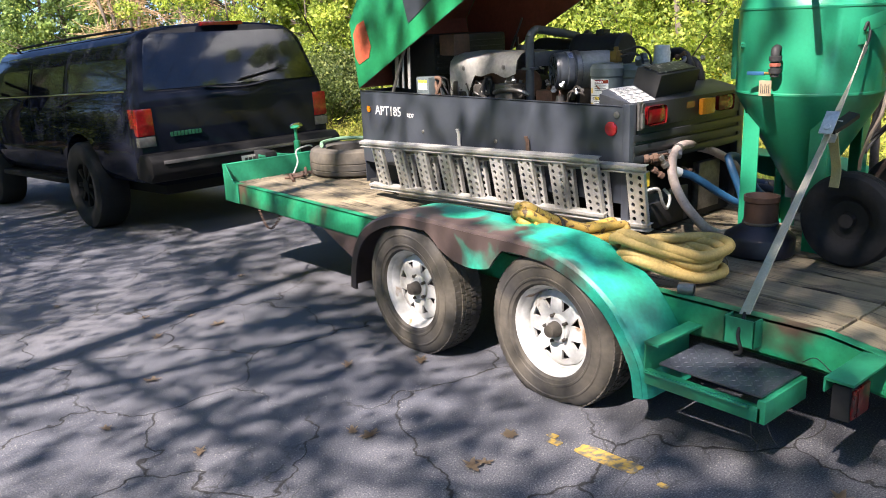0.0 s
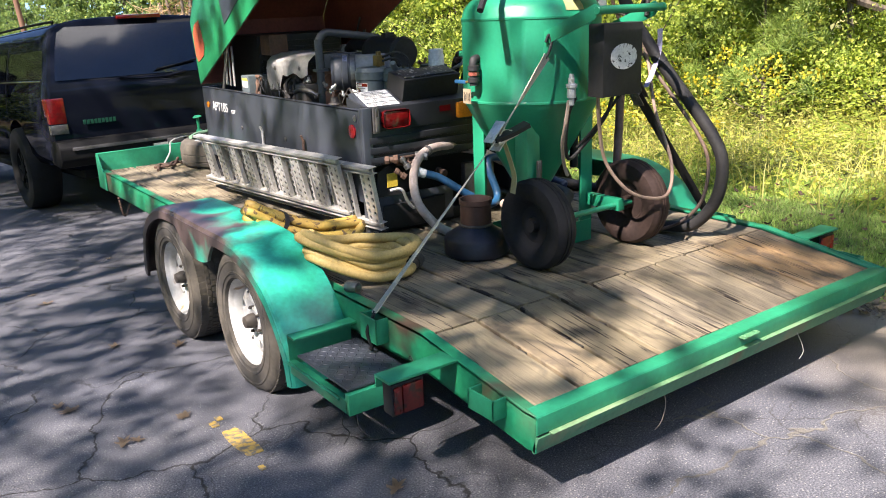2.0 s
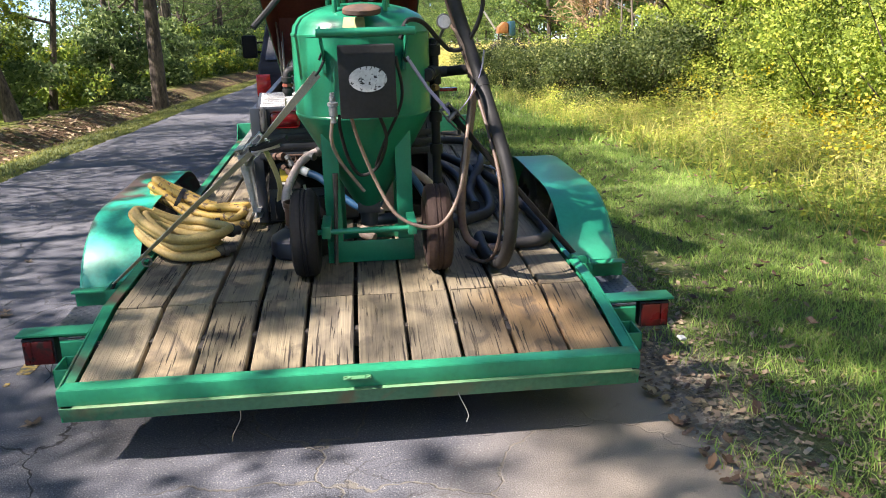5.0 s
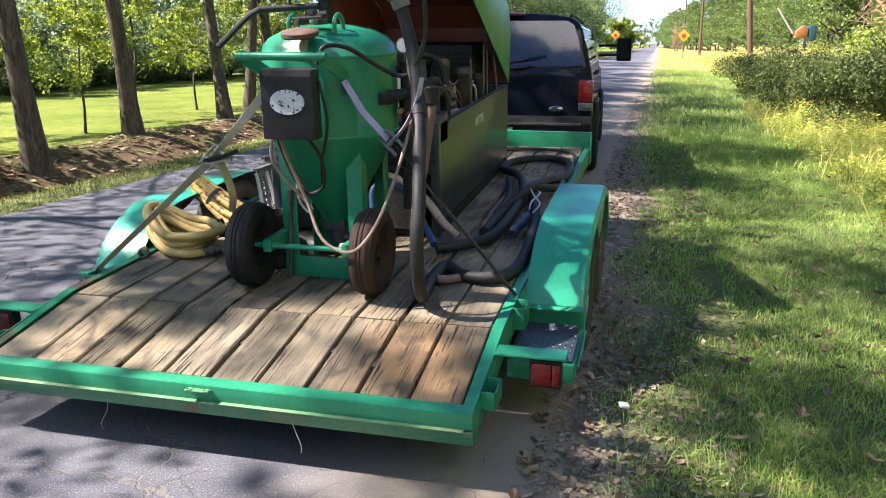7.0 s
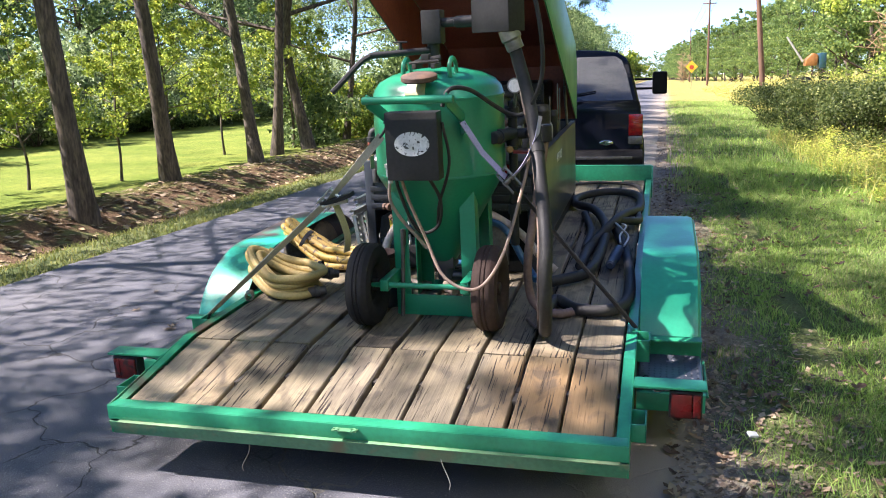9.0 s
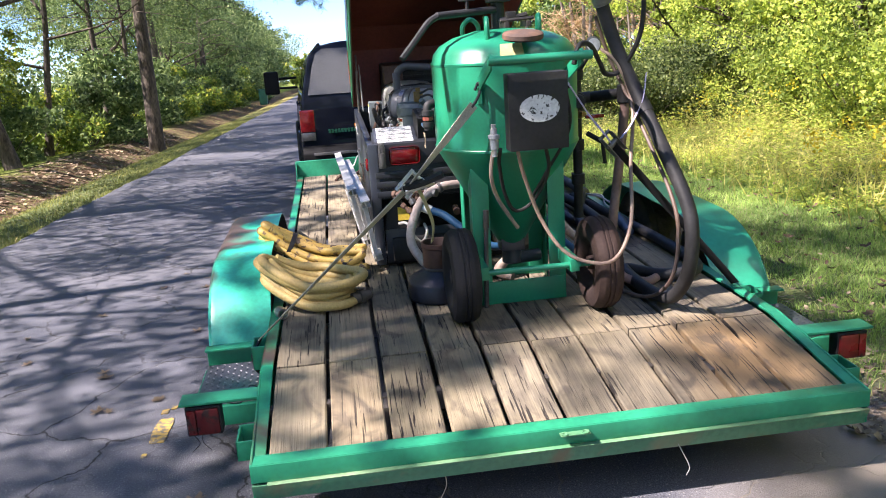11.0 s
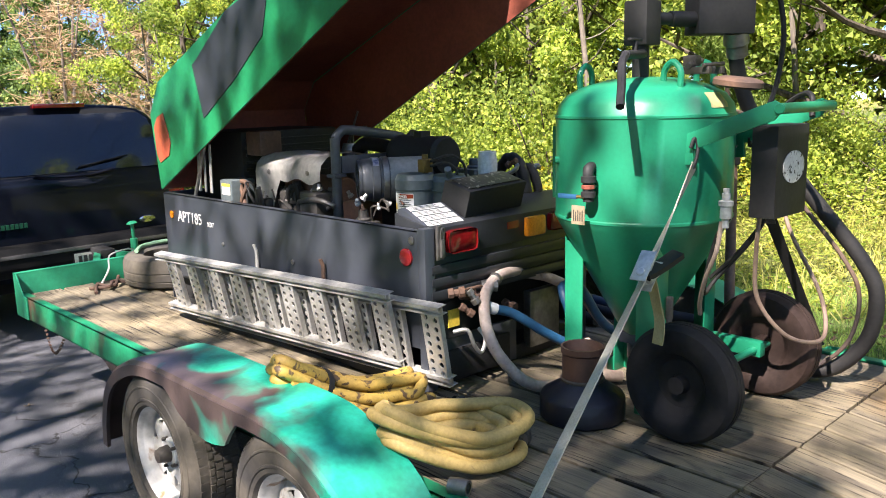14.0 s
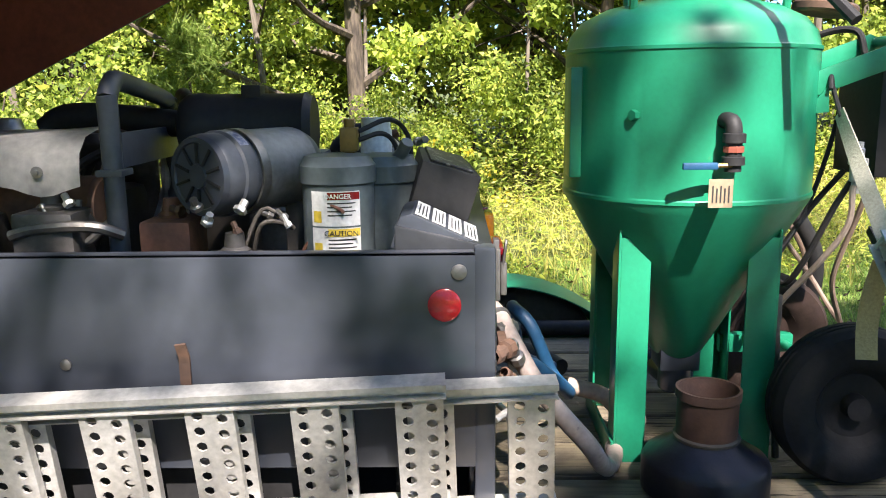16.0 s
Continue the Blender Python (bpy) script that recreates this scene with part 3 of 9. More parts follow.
for s in (-1, 1):
    x0, x1 = sorted((s * 1.05, s * 1.003))
    paint = RAIL if s < 0 else GREEN
    # channel: web and two flanges, bent at the break
    web = part("side_rail", prism(bmesh.new(), [(4.90, 0.012), (TAIL, 0.012), (0.0, DROP + 0.012), (0.0, DROP - 0.115), (TAIL, -0.125), (4.90, -0.125)], *sorted((s * 1.05, s * 1.043)), bev=0.002), paint, trailer)
    part("top_flange", prism(bmesh.new(), [(4.90, 0.012), (TAIL, 0.012), (0.055, DROP + 0.012), (0.055, DROP + 0.003), (TAIL, 0.003), (4.90, 0.003)], x0, x1, bev=0.002), paint, web)
    part("bottom_flange", prism(bmesh.new(), [(4.90, -0.118), (TAIL, -0.118), (0.03, DROP - 0.108), (0.03, DROP - 0.116), (TAIL, -0.126), (4.90, -0.126)], x0, x1, bev=0.002), paint, web)
# rear header: flat top plate, face, projecting lip and lower plate
bm = bmesh.new()
bx(bm, -1.05, 1.05, -0.004, 0.058, DROP + 0.002, DROP + 0.012, 0.002)
bx(bm, -1.05, 1.05, -0.008, -0.001, DROP - 0.05, DROP + 0.010, 0.002)
part("rear_header", bm, GREEN, trailer)
bm = bmesh.new()
prism(bm, [(-0.026, DROP - 0.052), (0.0, DROP - 0.050), (0.0, DROP - 0.056), (-0.022, DROP - 0.057)], -1.0, 1.02, bev=0.001)
part("hinge_lip", bm, PALE_GREEN, trailer, "faded yellow-green angle lip")
bm = bmesh.new()
prism(bm, [(-0.012, DROP - 0.058), (0.0, DROP - 0.058), (0.02, DROP - 0.118), (0.008, DROP - 0.120)], -1.05, 1.05, bev=0.001)
part("lower_plate", bm, WORN_GREEN, trailer, "faded worn lower plate")
bm = bmesh.new()
bx(bm, -0.05, 0.05, -0.034, -0.008, DROP - 0.008, DROP - 0.004, 0.001)
for dx in (-0.035, 0.035):
    lathe(bm, [(0.007, DROP - 0.004), (0.008, DROP - 0.001), (0.013, DROP - 0.001), (0.013, DROP - 0.006)], 14, Matrix.Translation((dx, -0.024, 0)))
part("latch_tab", bm, PALE_GREEN, trailer, "small pale tab with two holes")
# front bulkhead: low upright plate with a folded top and end gussets
bm = bmesh.new()
bx(bm, -1.06, 1.05, 4.90, 4.908, -0.125, 0.135, 0.002)
bx(bm, -1.06, 1.05, 4.90, 4.945, 0.128, 0.138, 0.002)
bx(bm, -1.06, 1.05, 4.90, 4.945, -0.125, -0.115, 0.002)
part("front_bulkhead", bm, GREEN, trailer)
for s in (-1, 1):
    bm = bmesh.new()
    prism(bm, [(4.90, 0.136), (4.945, 0.136), (4.945, -0.125), (4.74, -0.125), (4.74, 0.010), (4.80, 0.012)], *sorted((s * 1.052, s * 1.060)), bev=0.001)
    part("corner_gusset", bm, GREEN, trailer)
# underframe; rails and members are coloured dark for the shade in the plank gaps
for x in (-0.62, 0.62):
    part("frame_rail", box(x - 0.03, x + 0.03, 0.25, 4.9, -0.17, -0.05, 0.004), GREASE, trailer)
for y in (0.35, 0.95, 1.7, 2.4, 3.1, 3.8, 4.4):
    part("cross_member", box(-1.04, 1.04, y - 0.02, y + 0.02, -0.12, -0.045, 0.003), GREASE, trailer)
for y in (1.59, 2.50):
    bm = bmesh.new()
    rod(bm, (-1.08, y, -0.165), (1.08, y, -0.165), 0.03, 14)
    part("axle", bm, BLACK_FLAT, trailer)
# tongue out to the hitch under the truck's bumper
for s in (-1, 1):
    bm = bmesh.new()
    band(bm, [(s * 0.62, 4.88, -0.1), (s * 0.05, 6.25, -0.1)], 0.05, 0.10, (1, 0, 0))
    part("tongue_rail", bm, GREEN, trailer)
bm = bmesh.new()
bx(bm, -0.06, 0.06, 6.15, 6.42, -0.11, -0.02, 0.015)
lathe(bm, [(0, 0.06), (0.035, 0.05), (0.045, 0.0), (0.045, -0.06), (0, -0.06)], 16, Matrix.Translation((0, 6.4, -0.07)))
part("coupler", bm, BLACK_FLAT, trailer)
# jack post with a small cap that stands up behind the bulkhead
bm = bmesh.new()
rod(bm, (0.07, 5.80, -0.35), (0.07, 5.80, 0.10), 0.028)
rod(bm, (0.07, 5.80, 0.10), (0.065, 5.80, 0.215), 0.014)
lathe(bm, [(0, 0.020), (0.025, 0.016), (0.040, 0.004), (0.040, 0.0), (0, 0.0)], 18, pose(0.065, 5.80, 0.215, 0, -8, 0))
part("jack", bm, GREEN, trailer, "green tongue jack with a round cap")
for s in (-1, 1):
    bm = bmesh.new()
    prism(bm, [(3.70, -0.127), (2.98, -0.127), (3.00, -0.30), (3.30, -0.30)], *sorted((s * 0.99, s * 1.045)), bev=0.004)
    part("skirt_box", bm, FENDER, trailer)

FEND_TOP = [(3.00, -0.28), (2.985, -0.16), (2.93, -0.02), (2.84, 0.075), (2.72, 0.14), (2.58, 0.182), (2.40, 0.195), (2.0, 0.195), (1.70, 0.195), (1.55, 0.178), (1.40, 0.125), (1.27, 0.04), (1.175, -0.075), (1.115, -0.19), (1.095, -0.30)]


def fender(s):
    line = spline([(0, y, z) for y, z in FEND_TOP], 6)
    dense = []
    for a, b in zip(line, line[1:]):
        k = max(1, int((b - a).length / 0.025))
        dense += [a.lerp(b, i / k) for i in range(k)]
    line = [(p.y, p.z) for p in dense + [line[-1]]]
    bm = bmesh.new()
    # top sheet with its rounded outer shoulder, 4 mm thick
    prof = [(1.052, 0.0), (1.30, 0.0), (1.322, -0.006), (1.332, -0.020)]
    rows = []
    for i, (y, z) in enumerate(line):
        a, b = line[max(i - 1, 0)], line[min(i + 1, len(line) - 1)]
        t = Vector((b[0] - a[0], b[1] - a[1])).normalized()
        nrm = Vector((t.y, -t.x))          # outward: up, or forward and back at the ends
        rows.append([bm.verts.new((s * x, y + nrm.x * d, z + nrm.y * d)) for x, d in prof] + [bm.verts.new((s * (x - 0.003 * (k > 1)), y + nrm.x * (d - 0.004), z + nrm.y * (d - 0.004))) for k, (x, d) in list(enumerate(prof))[::-1]])
    n = len(rows[0])
    for a, b in zip(rows, rows[1:]):
        for k in range(n):
            bm.faces.new((a[k], a[(k + 1) % n], b[(k + 1) % n], b[k]))
    bm.faces.new(rows[0])
    bm.faces.new(rows[-1][::-1])
    # outer skirt, cut out round the two wheels, with a tongue between them
    R = 0.365
    strip = []
    for row, (y, z) in zip(rows, line):
        top = row[3].co
        i = line.index((y, z))
        a, b = line[max(i - 1, 0)], line[min(i + 1, len(line) - 1)]
        t = Vector((b[0] - a[0], b[1] - a[1])).normalized()
        low_y, low = top.y - t.y * 0.042, top.z + t.x * 0.042
        if 1.60 < y < 2.50:
            arch = -0.30
            for c, cz in ((2.50, -0.195), (1.60, -0.15)):
                h = R * R - (y - c) ** 2
                if h > 0:
                    arch = max(arch, cz + math.sqrt(h))
            if abs(y - 2.045) < 0.33:          # the tongue between the wheels
                arch = max(arch, 0.015 + 1.3 * (y - 2.045) ** 2)
            low = min(low, arch)
        strip.append([bm.verts.new(q) for q in ((s * 1.336, top.y, top.z), (s * 1.336, low_y, low), (s * 1.321, low_y, low + 0.002), (s * 1.331, top.y, top.z))])
    for a, b in zip(strip, strip[1:]):
        for k in range(4):
            bm.faces.new((a[k], a[(k + 1) % 4], b[(k + 1) % 4], b[k]))
    bm.faces.new(strip[0])
    bm.faces.new(strip[-1][::-1])
    return bm


def wheel(s, y, z, tyre_mat):
    cx = s * 1.222
    m = Matrix.Translation((cx, y, z)) @ Matrix.Rotation(radians(90 * s), 4, "Y") @ Matrix.Diagonal((1.02, 1.02, 1, 1))
    rim = bmesh.new()
    lathe(rim, [(0.178, -0.07), (0.188, -0.075), (0.195, -0.07), (0.178, -0.05), (0.165, 0.0), (0.168, 0.05), (0.186, 0.072), (0.196, 0.078), (0.198, 0.084), (0.190, 0.084), (0.180, 0.070), (0.174, 0.040), (0.166, 0.022), (0.160, 0.018)], 40, m)
    # pressed disc with eight windows
    R0, R1, D = 0.060, 0.160, 0.040
    k = 8
    for i in range(k):
        a0, a1 = 2 * math.pi * i / k, 2 * math.pi * (i + 1) / k
        am = (a0 + a1) / 2

        def pt(r, a, d=0.0):
            dome = 0.024 + 0.024 * (1 - ((r - 0.105) / 0.055) ** 2)
            return rim.verts.new(m @ Vector((r * math.cos(a), r * math.sin(a), dome + d)))
        w0, w1 = 0.08, 0.46
        A = [pt(R0, a0), pt(R0, am), pt(R0, a1)]
        B = [pt(0.088, a0), pt(0.088, am - w0 * 0.39), pt(0.088, am + w0 * 0.39), pt(0.088, a1)]
        C = [pt(0.130, a0), pt(0.130, am - w1 * 0.39), pt(0.130, am + w1 * 0.39), pt(0.130, a1)]
        E = [pt(R1, a0), pt(R1, am - 0.22), pt(R1, am + 0.22), pt(R1, a1)]
        rim.faces.new((A[0], A[1], B[1], B[0]))
        rim.faces.new((A[1], A[2], B[3], B[2]))
        rim.faces.new((A[1], B[2], B[1]))
        rim.faces.new((B[0], B[1], C[1], C[0]))
        rim.faces.new((B[2], B[3], C[3], C[2]))
        rim.faces.new((C[0], C[1], E[1], E[0]))
        rim.faces.new((C[1], C[2], E[2], E[1]))
        rim.faces.new((C[2], C[3], E[3], E[2]))
        for q0, q1 in ((B[1], C[1]), (B[2], C[2]), (C[1], C[2])):
            v = [rim.verts.new(q.co - (m.to_3x3() @ Vector((0, 0, 0.012)))) for q in (q0, q1)]
            rim.faces.new((q0, q1, v[1], v[0]))
    lathe(rim, [(0.060, 0.026), (0.058, 0.044), (0.050, 0.048), (0.042, 0.046), (0, 0.046)], 24, m)
    bmesh.ops.remove_doubles(rim, verts=rim.verts[:], dist=0.0004)
    w = part("wheel", rim, WHITE, trailer, "white eight-spoke steel wheel")
    ty = bmesh.new()
    lathe(ty, [(0.186, -0.072), (0.200, -0.098), (0.245, -0.104), (0.290, -0.100), (0.314, -0.086), (0.3215, -0.070), (0.3225, 0.0), (0.3215, 0.070), (0.314, 0.086), (0.290, 0.100), (0.276, 0.1025), (0.273, 0.106), (0.268, 0.106), (0.265, 0.1030), (0.245, 0.104), (0.228, 0.1022), (0.226, 0.105), (0.218, 0.104), (0.215, 0.100), (0.200, 0.098), (0.186, 0.076)], 56, m)
    td = bmesh.new()                      # tread blocks
    for row, (za, zb, off) in enumerate(((-0.080, -0.046, 0), (-0.040, -0.014, 0.5), (-0.008, 0.020, 0), (0.026, 0.044, 0.5), (0.050, 0.082, 0))):
        nb = 68
        for i in range(nb):
            a0 = 2 * math.pi * (i + off) / nb
            a1 = a0 + 2 * math.pi / nb * 0.72
            rr = 0.3265 if abs(za + zb) < 0.1 else 0.322
            vs = []
            for r in (0.315, rr):
                for a, zz in ((a0, za), (a1, za), (a1, zb), (a0, zb)):
                    vs.append(td.verts.new(m @ Vector((r * math.cos(a), r * math.sin(a), zz))))
            td.faces.new(vs[4:8])
            for p, q in ((0, 1), (1, 2), (2, 3), (3, 0)):
                td.faces.new((vs[p], vs[q], vs[q + 4], vs[p + 4]))
    flat_z = 0.003                        # the tyre stands flattened on the road
    inv = TRAILER.inverted()
    for v in ty.verts[:] + td.verts[:]:
        p = TRAILER @ v.co
        if p.z < flat_z:
            p.z = flat_z
            v.co = inv @ p
    part("tyre", ty, tyre_mat, w, "worn dusty rubber tyre")
    tagged(part("tread", td, tyre_mat, w, "worn block tread"), "worn block tread", kind="stuff")
    part("brake_drum", lathe(bmesh.new(), [(0, -0.006), (0.140, -0.006), (0.148, -0.014), (0.148, -0.06), (0, -0.06)], 28, m), GREASE, w, "dark greasy brake drum")
    hb = bmesh.new()
    lathe(hb, [(0.034, 0.040), (0.032, 0.068), (0.028, 0.078), (0.025, 0.092), (0.010, 0.097), (0, 0.097)], 20, m)
    for i in range(5):
        a = 2 * math.pi * i / 5 + 0.3
        lathe(hb, [(0.008, 0.036), (0.008, 0.056), (0.005, 0.060), (0, 0.060)], 6, m @ Matrix.Translation((0.057 * math.cos(a), 0.057 * math.sin(a), 0)))
    part("hub", hb, GREASE, w, "greasy hub with five lug nuts")


for s in (-1, 1):
    part("fender", fender(s), FENDER if s < 0 else GREEN_CLEAN, trailer, "scorched teal and brown fender" if s < 0 else "bright green fender")
    wheel(s, 2.50, -0.196, RUBBER_DUSTY)
    wheel(s, 1.595, -0.172, RUBBER_DUSTY)
    # step behind the fender
    st = bmesh.new()
    bx(st, *sorted((s * 1.055, s * 1.335)), 1.055, 1.115, -0.082, -0.072, 0.002)
    bx(st, *sorted((s * 1.055, s * 1.335)), 1.108, 1.115, -0.20, -0.075, 0.002)
    bx(st, *sorted((s * 1.31, s * 1.335)), 0.66, 1.11, -0.235, -0.180, 0.003)
    bx(st, *sorted((s * 1.055, s * 1.335)), 0.645, 0.675, -0.235, -0.155, 0.003)
    rod(st, (s * 1.345, 0.70, -0.185), (s * 1.345, 1.10, -0.185), 0.006, 8)
    part("step_frame", st, GREEN, trailer)
    tp = box(*sorted((s * 1.06, s * 1.325)), 0.665, 1.055, -0.150, -0.142, 0.001)
    for i in range(10):
        for j in range(14):
            c = Vector((s * (1.075 + 0.026 * i), 0.68 + 0.028 * j, -0.141))
            mm = Matrix.Translation(c) @ Matrix.Rotation(radians(45 if (i + j) % 2 else -45), 4, "Z")
            v = [tp.verts.new(mm @ Vector(q)) for q in ((-0.011, 0, 0), (0, -0.003, 0), (0.011, 0, 0), (0, 0.003, 0), (0, 0, 0.0025))]
            for a, b in ((0, 1), (1, 2), (2, 3), (3, 0)):
                tp.faces.new((v[a], v[b], v[4]))
    part("tread_plate", tp, BLACK, trailer, "dark diamond tread plate", False)
    # tail lamp under its bracket
    lb = bmesh.new()
    bx(lb, *sorted((s * 1.05, s * 1.325)), 0.385, 0.475, -0.022, -0.012, 0.002)
    bx(lb, *sorted((s * 1.05, s * 1.325)), 0.468, 0.475, -0.060, -0.014, 0.002)
    bk = part("lamp_bracket", lb, GREEN, trailer)
    lamp = part("tail_lamp", box(*sorted((s * 1.185, s * 1.310)), 0.398, 0.455, -0.145, -0.032, 0.006), BLACK_FLAT, bk, "square tail lamp with a black housing")
    part("lens", box(*sorted((s * 1.192, s * 1.272)), 0.388, 0.398, -0.139, -0.040, 0.008), GRIMY_RED, lamp, "dark red grimy lens")
    part("side_lens", box(*sorted((s * 1.274, s * 1.304)), 0.390, 0.398, -0.137, -0.042, 0.004), GRIMY_RED, lamp, "dark red grimy lens")
    # stake pocket and tie-down
    pk = bmesh.new()
    for a, b, c, d in ((1.05, 1.105, 0.135, 0.143), (1.05, 1.105, 0.257, 0.265), (1.098, 1.105, 0.135, 0.265)):
        bx(pk, *sorted((s * a, s * b)), c, d, -0.125, -0.055, 0.002)
    part("stake_pocket", pk, GREEN, trailer)
    pk = bmesh.new()
    for a, b, c, d in ((1.05, 1.105, 0.82, 0.828), (1.05, 1.105, 0.932, 0.94), (1.098, 1.105, 0.82, 0.94)):
        bx(pk, *sorted((s * a, s * b)), c, d, -0.09, 0.010, 0.002)
    part("stake_pocket", pk, GREEN, trailer)

# ---- towable air compressor, its hood open ----
comp = thing("air_compressor", (-0.04, 2.85, 0.0), "black skid-mounted air compressor with its green hood propped open", "compressor")
CX0, CX1, CY0, CY1, CT = -0.53, 0.47, 1.80, 3.93, 0.65
bm = bmesh.new()
bx(bm, CX0, CX0 + 0.006, CY0, CY1, 0.19, CT, 0.002)
bx(bm, CX0, CX0 + 0.035, CY0, CY1, CT - 0.008, CT, 0.002)
part("side_panel", bm, BLACK, comp)
bm = bmesh.new()
bx(bm, CX1 - 0.006, CX1, CY0, CY1, 0.10, CT, 0.002)
bx(bm, CX1 - 0.035, CX1, CY0, CY1, CT - 0.008, CT, 0.002)
part("side_panel", bm, BLACK, comp)
part("front_panel", box(CX0 + 0.007, CX1 - 0.007, CY1 - 0.006, CY1, 0.05, CT, 0.002), BLACK, comp)
bm = bmesh.new()
bx(bm, CX0 + 0.02, CX1 - 0.02, CY0 + 0.05, CY1 - 0.02, 0.004, 0.07, 0.004)
bx(bm, CX0 + 0.05, CX1 - 0.05, CY0 + 0.35, CY1 - 0.05, 0.07, 0.20, 0.004)
part("skid_base", bm, BLACK_FLAT, comp)
# rear fascia: lamp shelf, ribs and open fittings bay below
bm = bmesh.new()
prism(bm, [(CY0, 0.655), (CY0 + 0.20, 0.70), (CY0 + 0.20, 0.54), (CY0, 0.54)], CX0 + 0.03, CX1, bev=0.004)
part("lamp_shelf", bm, REAR_BLACK, comp)
for z in (0.40, 0.45, 0.50):
    part("rear_rib", box(CX0 + 0.03, CX1 - 0.02, CY0 - 0.008, CY0 + 0.006, z - 0.02, z + 0.014, 0.006), REAR_BLACK, comp)
part("rear_panel", box(CX0 + 0.02, CX1, CY0 + 0.006, CY0 + 0.016, 0.37, 0.54, 0.002), REAR_BLACK, comp)
part("corner_post", box(CX0 - 0.002, CX0 + 0.05, CY0 - 0.004, CY0 + 0.04, 0.02, 0.66, 0.008), BLACK, comp)
part("corner_post", box(CX1 - 0.05, CX1 + 0.002, CY0 - 0.004, CY0 + 0.04, 0.02, 0.66, 0.008), BLACK, comp)
part("rear_bay", box(CX0 + 0.05, CX1 - 0.05, CY0 + 0.20, CY0 + 0.21, 0.07, 0.37, 0.002), BLACK_FLAT, comp)
part("lamp", box(-0.425, -0.267, CY0 - 0.024, CY0 - 0.001, 0.552, 0.640, 0.024), RED_LENS, comp, "oval red rear lamp")
part("lamp", box(0.19, 0.34, CY0 - 0.020, CY0 - 0.001, 0.560, 0.640, 0.020), RED_LENS, comp, "oval red rear lamp")
part("lamp", box(0.03, 0.15, CY0 - 0.030, CY0 - 0.001, 0.555, 0.640, 0.014), AMBER_LENS, comp, "amber lamp")
lt = part("toggle_latch", box(-0.478, -0.442, CY0 - 0.016, CY0 - 0.005, 0.535, 0.645, 0.003), STEEL, comp, "steel toggle latch")
part("latch_lever", box(-0.470, -0.450, CY0 - 0.030, CY0 - 0.017, 0.545, 0.615, 0.004), STEEL, lt)
part("latch_hook", tube(bmesh.new(), [(-0.468, CY0 - 0.022, 0.61), (-0.468, CY0 - 0.028, 0.655), (-0.452, CY0 - 0.028, 0.655), (-0.452, CY0 - 0.022, 0.61)], 0.003, 6, 3), STEEL, lt)
part("stop_sticker", box(-0.07, 0.0, CY0 - 0.003, CY0 - 0.001, 0.60, 0.63), RED_LENS, comp, "small red sticker", False)
part("latch", box(-0.475, -0.445, CY0 - 0.014, CY0 - 0.001, 0.545, 0.665, 0.003), STEEL, comp, "steel draw latch")
bm = bmesh.new()
lathe(bm, [(0.034, 0), (0.034, 0.008), (0.028, 0.012), (0, 0.013)], 24, Matrix.Translation((CX0 - 0.001, 1.90, 0.543)) @ Matrix.Rotation(radians(-90), 4, "Y"))
part("side_marker", bm, mat("bright_red_lens", (0.42, 0.016, 0.020), (0.30, 0.012, 0.015), 0.2, scale=20, fine=120, bump=0.05, coat=0.4), comp, "round red side marker")
bm = bmesh.new()
lathe(bm, [(0.020, 0), (0.020, 0.006), (0, 0.008)], 16, Matrix.Translation((CX0 - 0.001, 3.84, 0.535)) @ Matrix.Rotation(radians(-90), 4, "Y"))
part("side_marker", bm, AMBER_LENS, comp, "small round amber marker")
SIDE = Matrix.Translation((CX0 - 0.0012, 3.775, 0.505)) @ Matrix(((0, 0, -1, 0), (-1, 0, 0, 0), (0, 1, 0, 0), (0, 0, 0, 1)))
lettering("model_lettering", "APT185", 0.082, STICKER, comp, SIDE, "white lettering")
lettering("model_lettering", "KD7", 0.034, STICKER, comp, SIDE @ Matrix.Translation((0.325, 0, 0)))
SIDE_R = Matrix.Translation((CX1 + 0.003, 2.72, 0.505)) @ Matrix(((0, 0, 1, 0), (1, 0, 0, 0), (0, 1, 0, 0), (0, 0, 0, 1)))
lettering("model_lettering", "APT185", 0.082, STICKER, comp, SIDE_R, "white lettering")
# hood: a tray hinged at the front, thrown open
A0, A1 = Vector((3.925, 0.665)), Vector((3.985, 1.075))
U = Vector((-0.899, 0.438))
LEN = 2.12
B0, B1 = A0 + U * LEN, A0 + U * LEN + Vector((0.16, 0.33))
T1 = A1 + Vector((-0.12, 0.17))
for x, nm in ((CX0 - 0.01, "hood_side"), (CX1 + 0.01, "hood_side")):
    bm = bmesh.new()
    prism(bm, [tuple(p) for p in (A0, A1, T1, B1, B0)], *sorted((x, x + (0.006 if x < 0 else -0.006))), bev=0.001)
    hs = part(nm, bm, HOOD_GREEN, comp, "green hood side")
    if x < 0:
        bm = bmesh.new()
        prism(bm, [(3.90, 0.815), (3.79, 0.860), (3.765, 0.925), (3.80, 1.02), (3.825, 1.085), (3.90, 1.06), (3.945, 1.005), (3.935, 0.86)], x - 0.004, x - 0.001)
        part("patch", bm, ORANGE_PRIMER, hs, "bare orange-red oxide patch", False)
        bm = bmesh.new()
        prism(bm, [(3.38, 1.06), (3.46, 1.32), (3.42, 1.34), (3.10, 1.55), (2.72, 1.66), (2.80, 1.42), (3.06, 1.24), (3.34, 1.08)], x - 0.004, x - 0.001)
        part("patch", bm, BLACK, hs, "dark painted-over patch", False)
bm = bmesh.new()
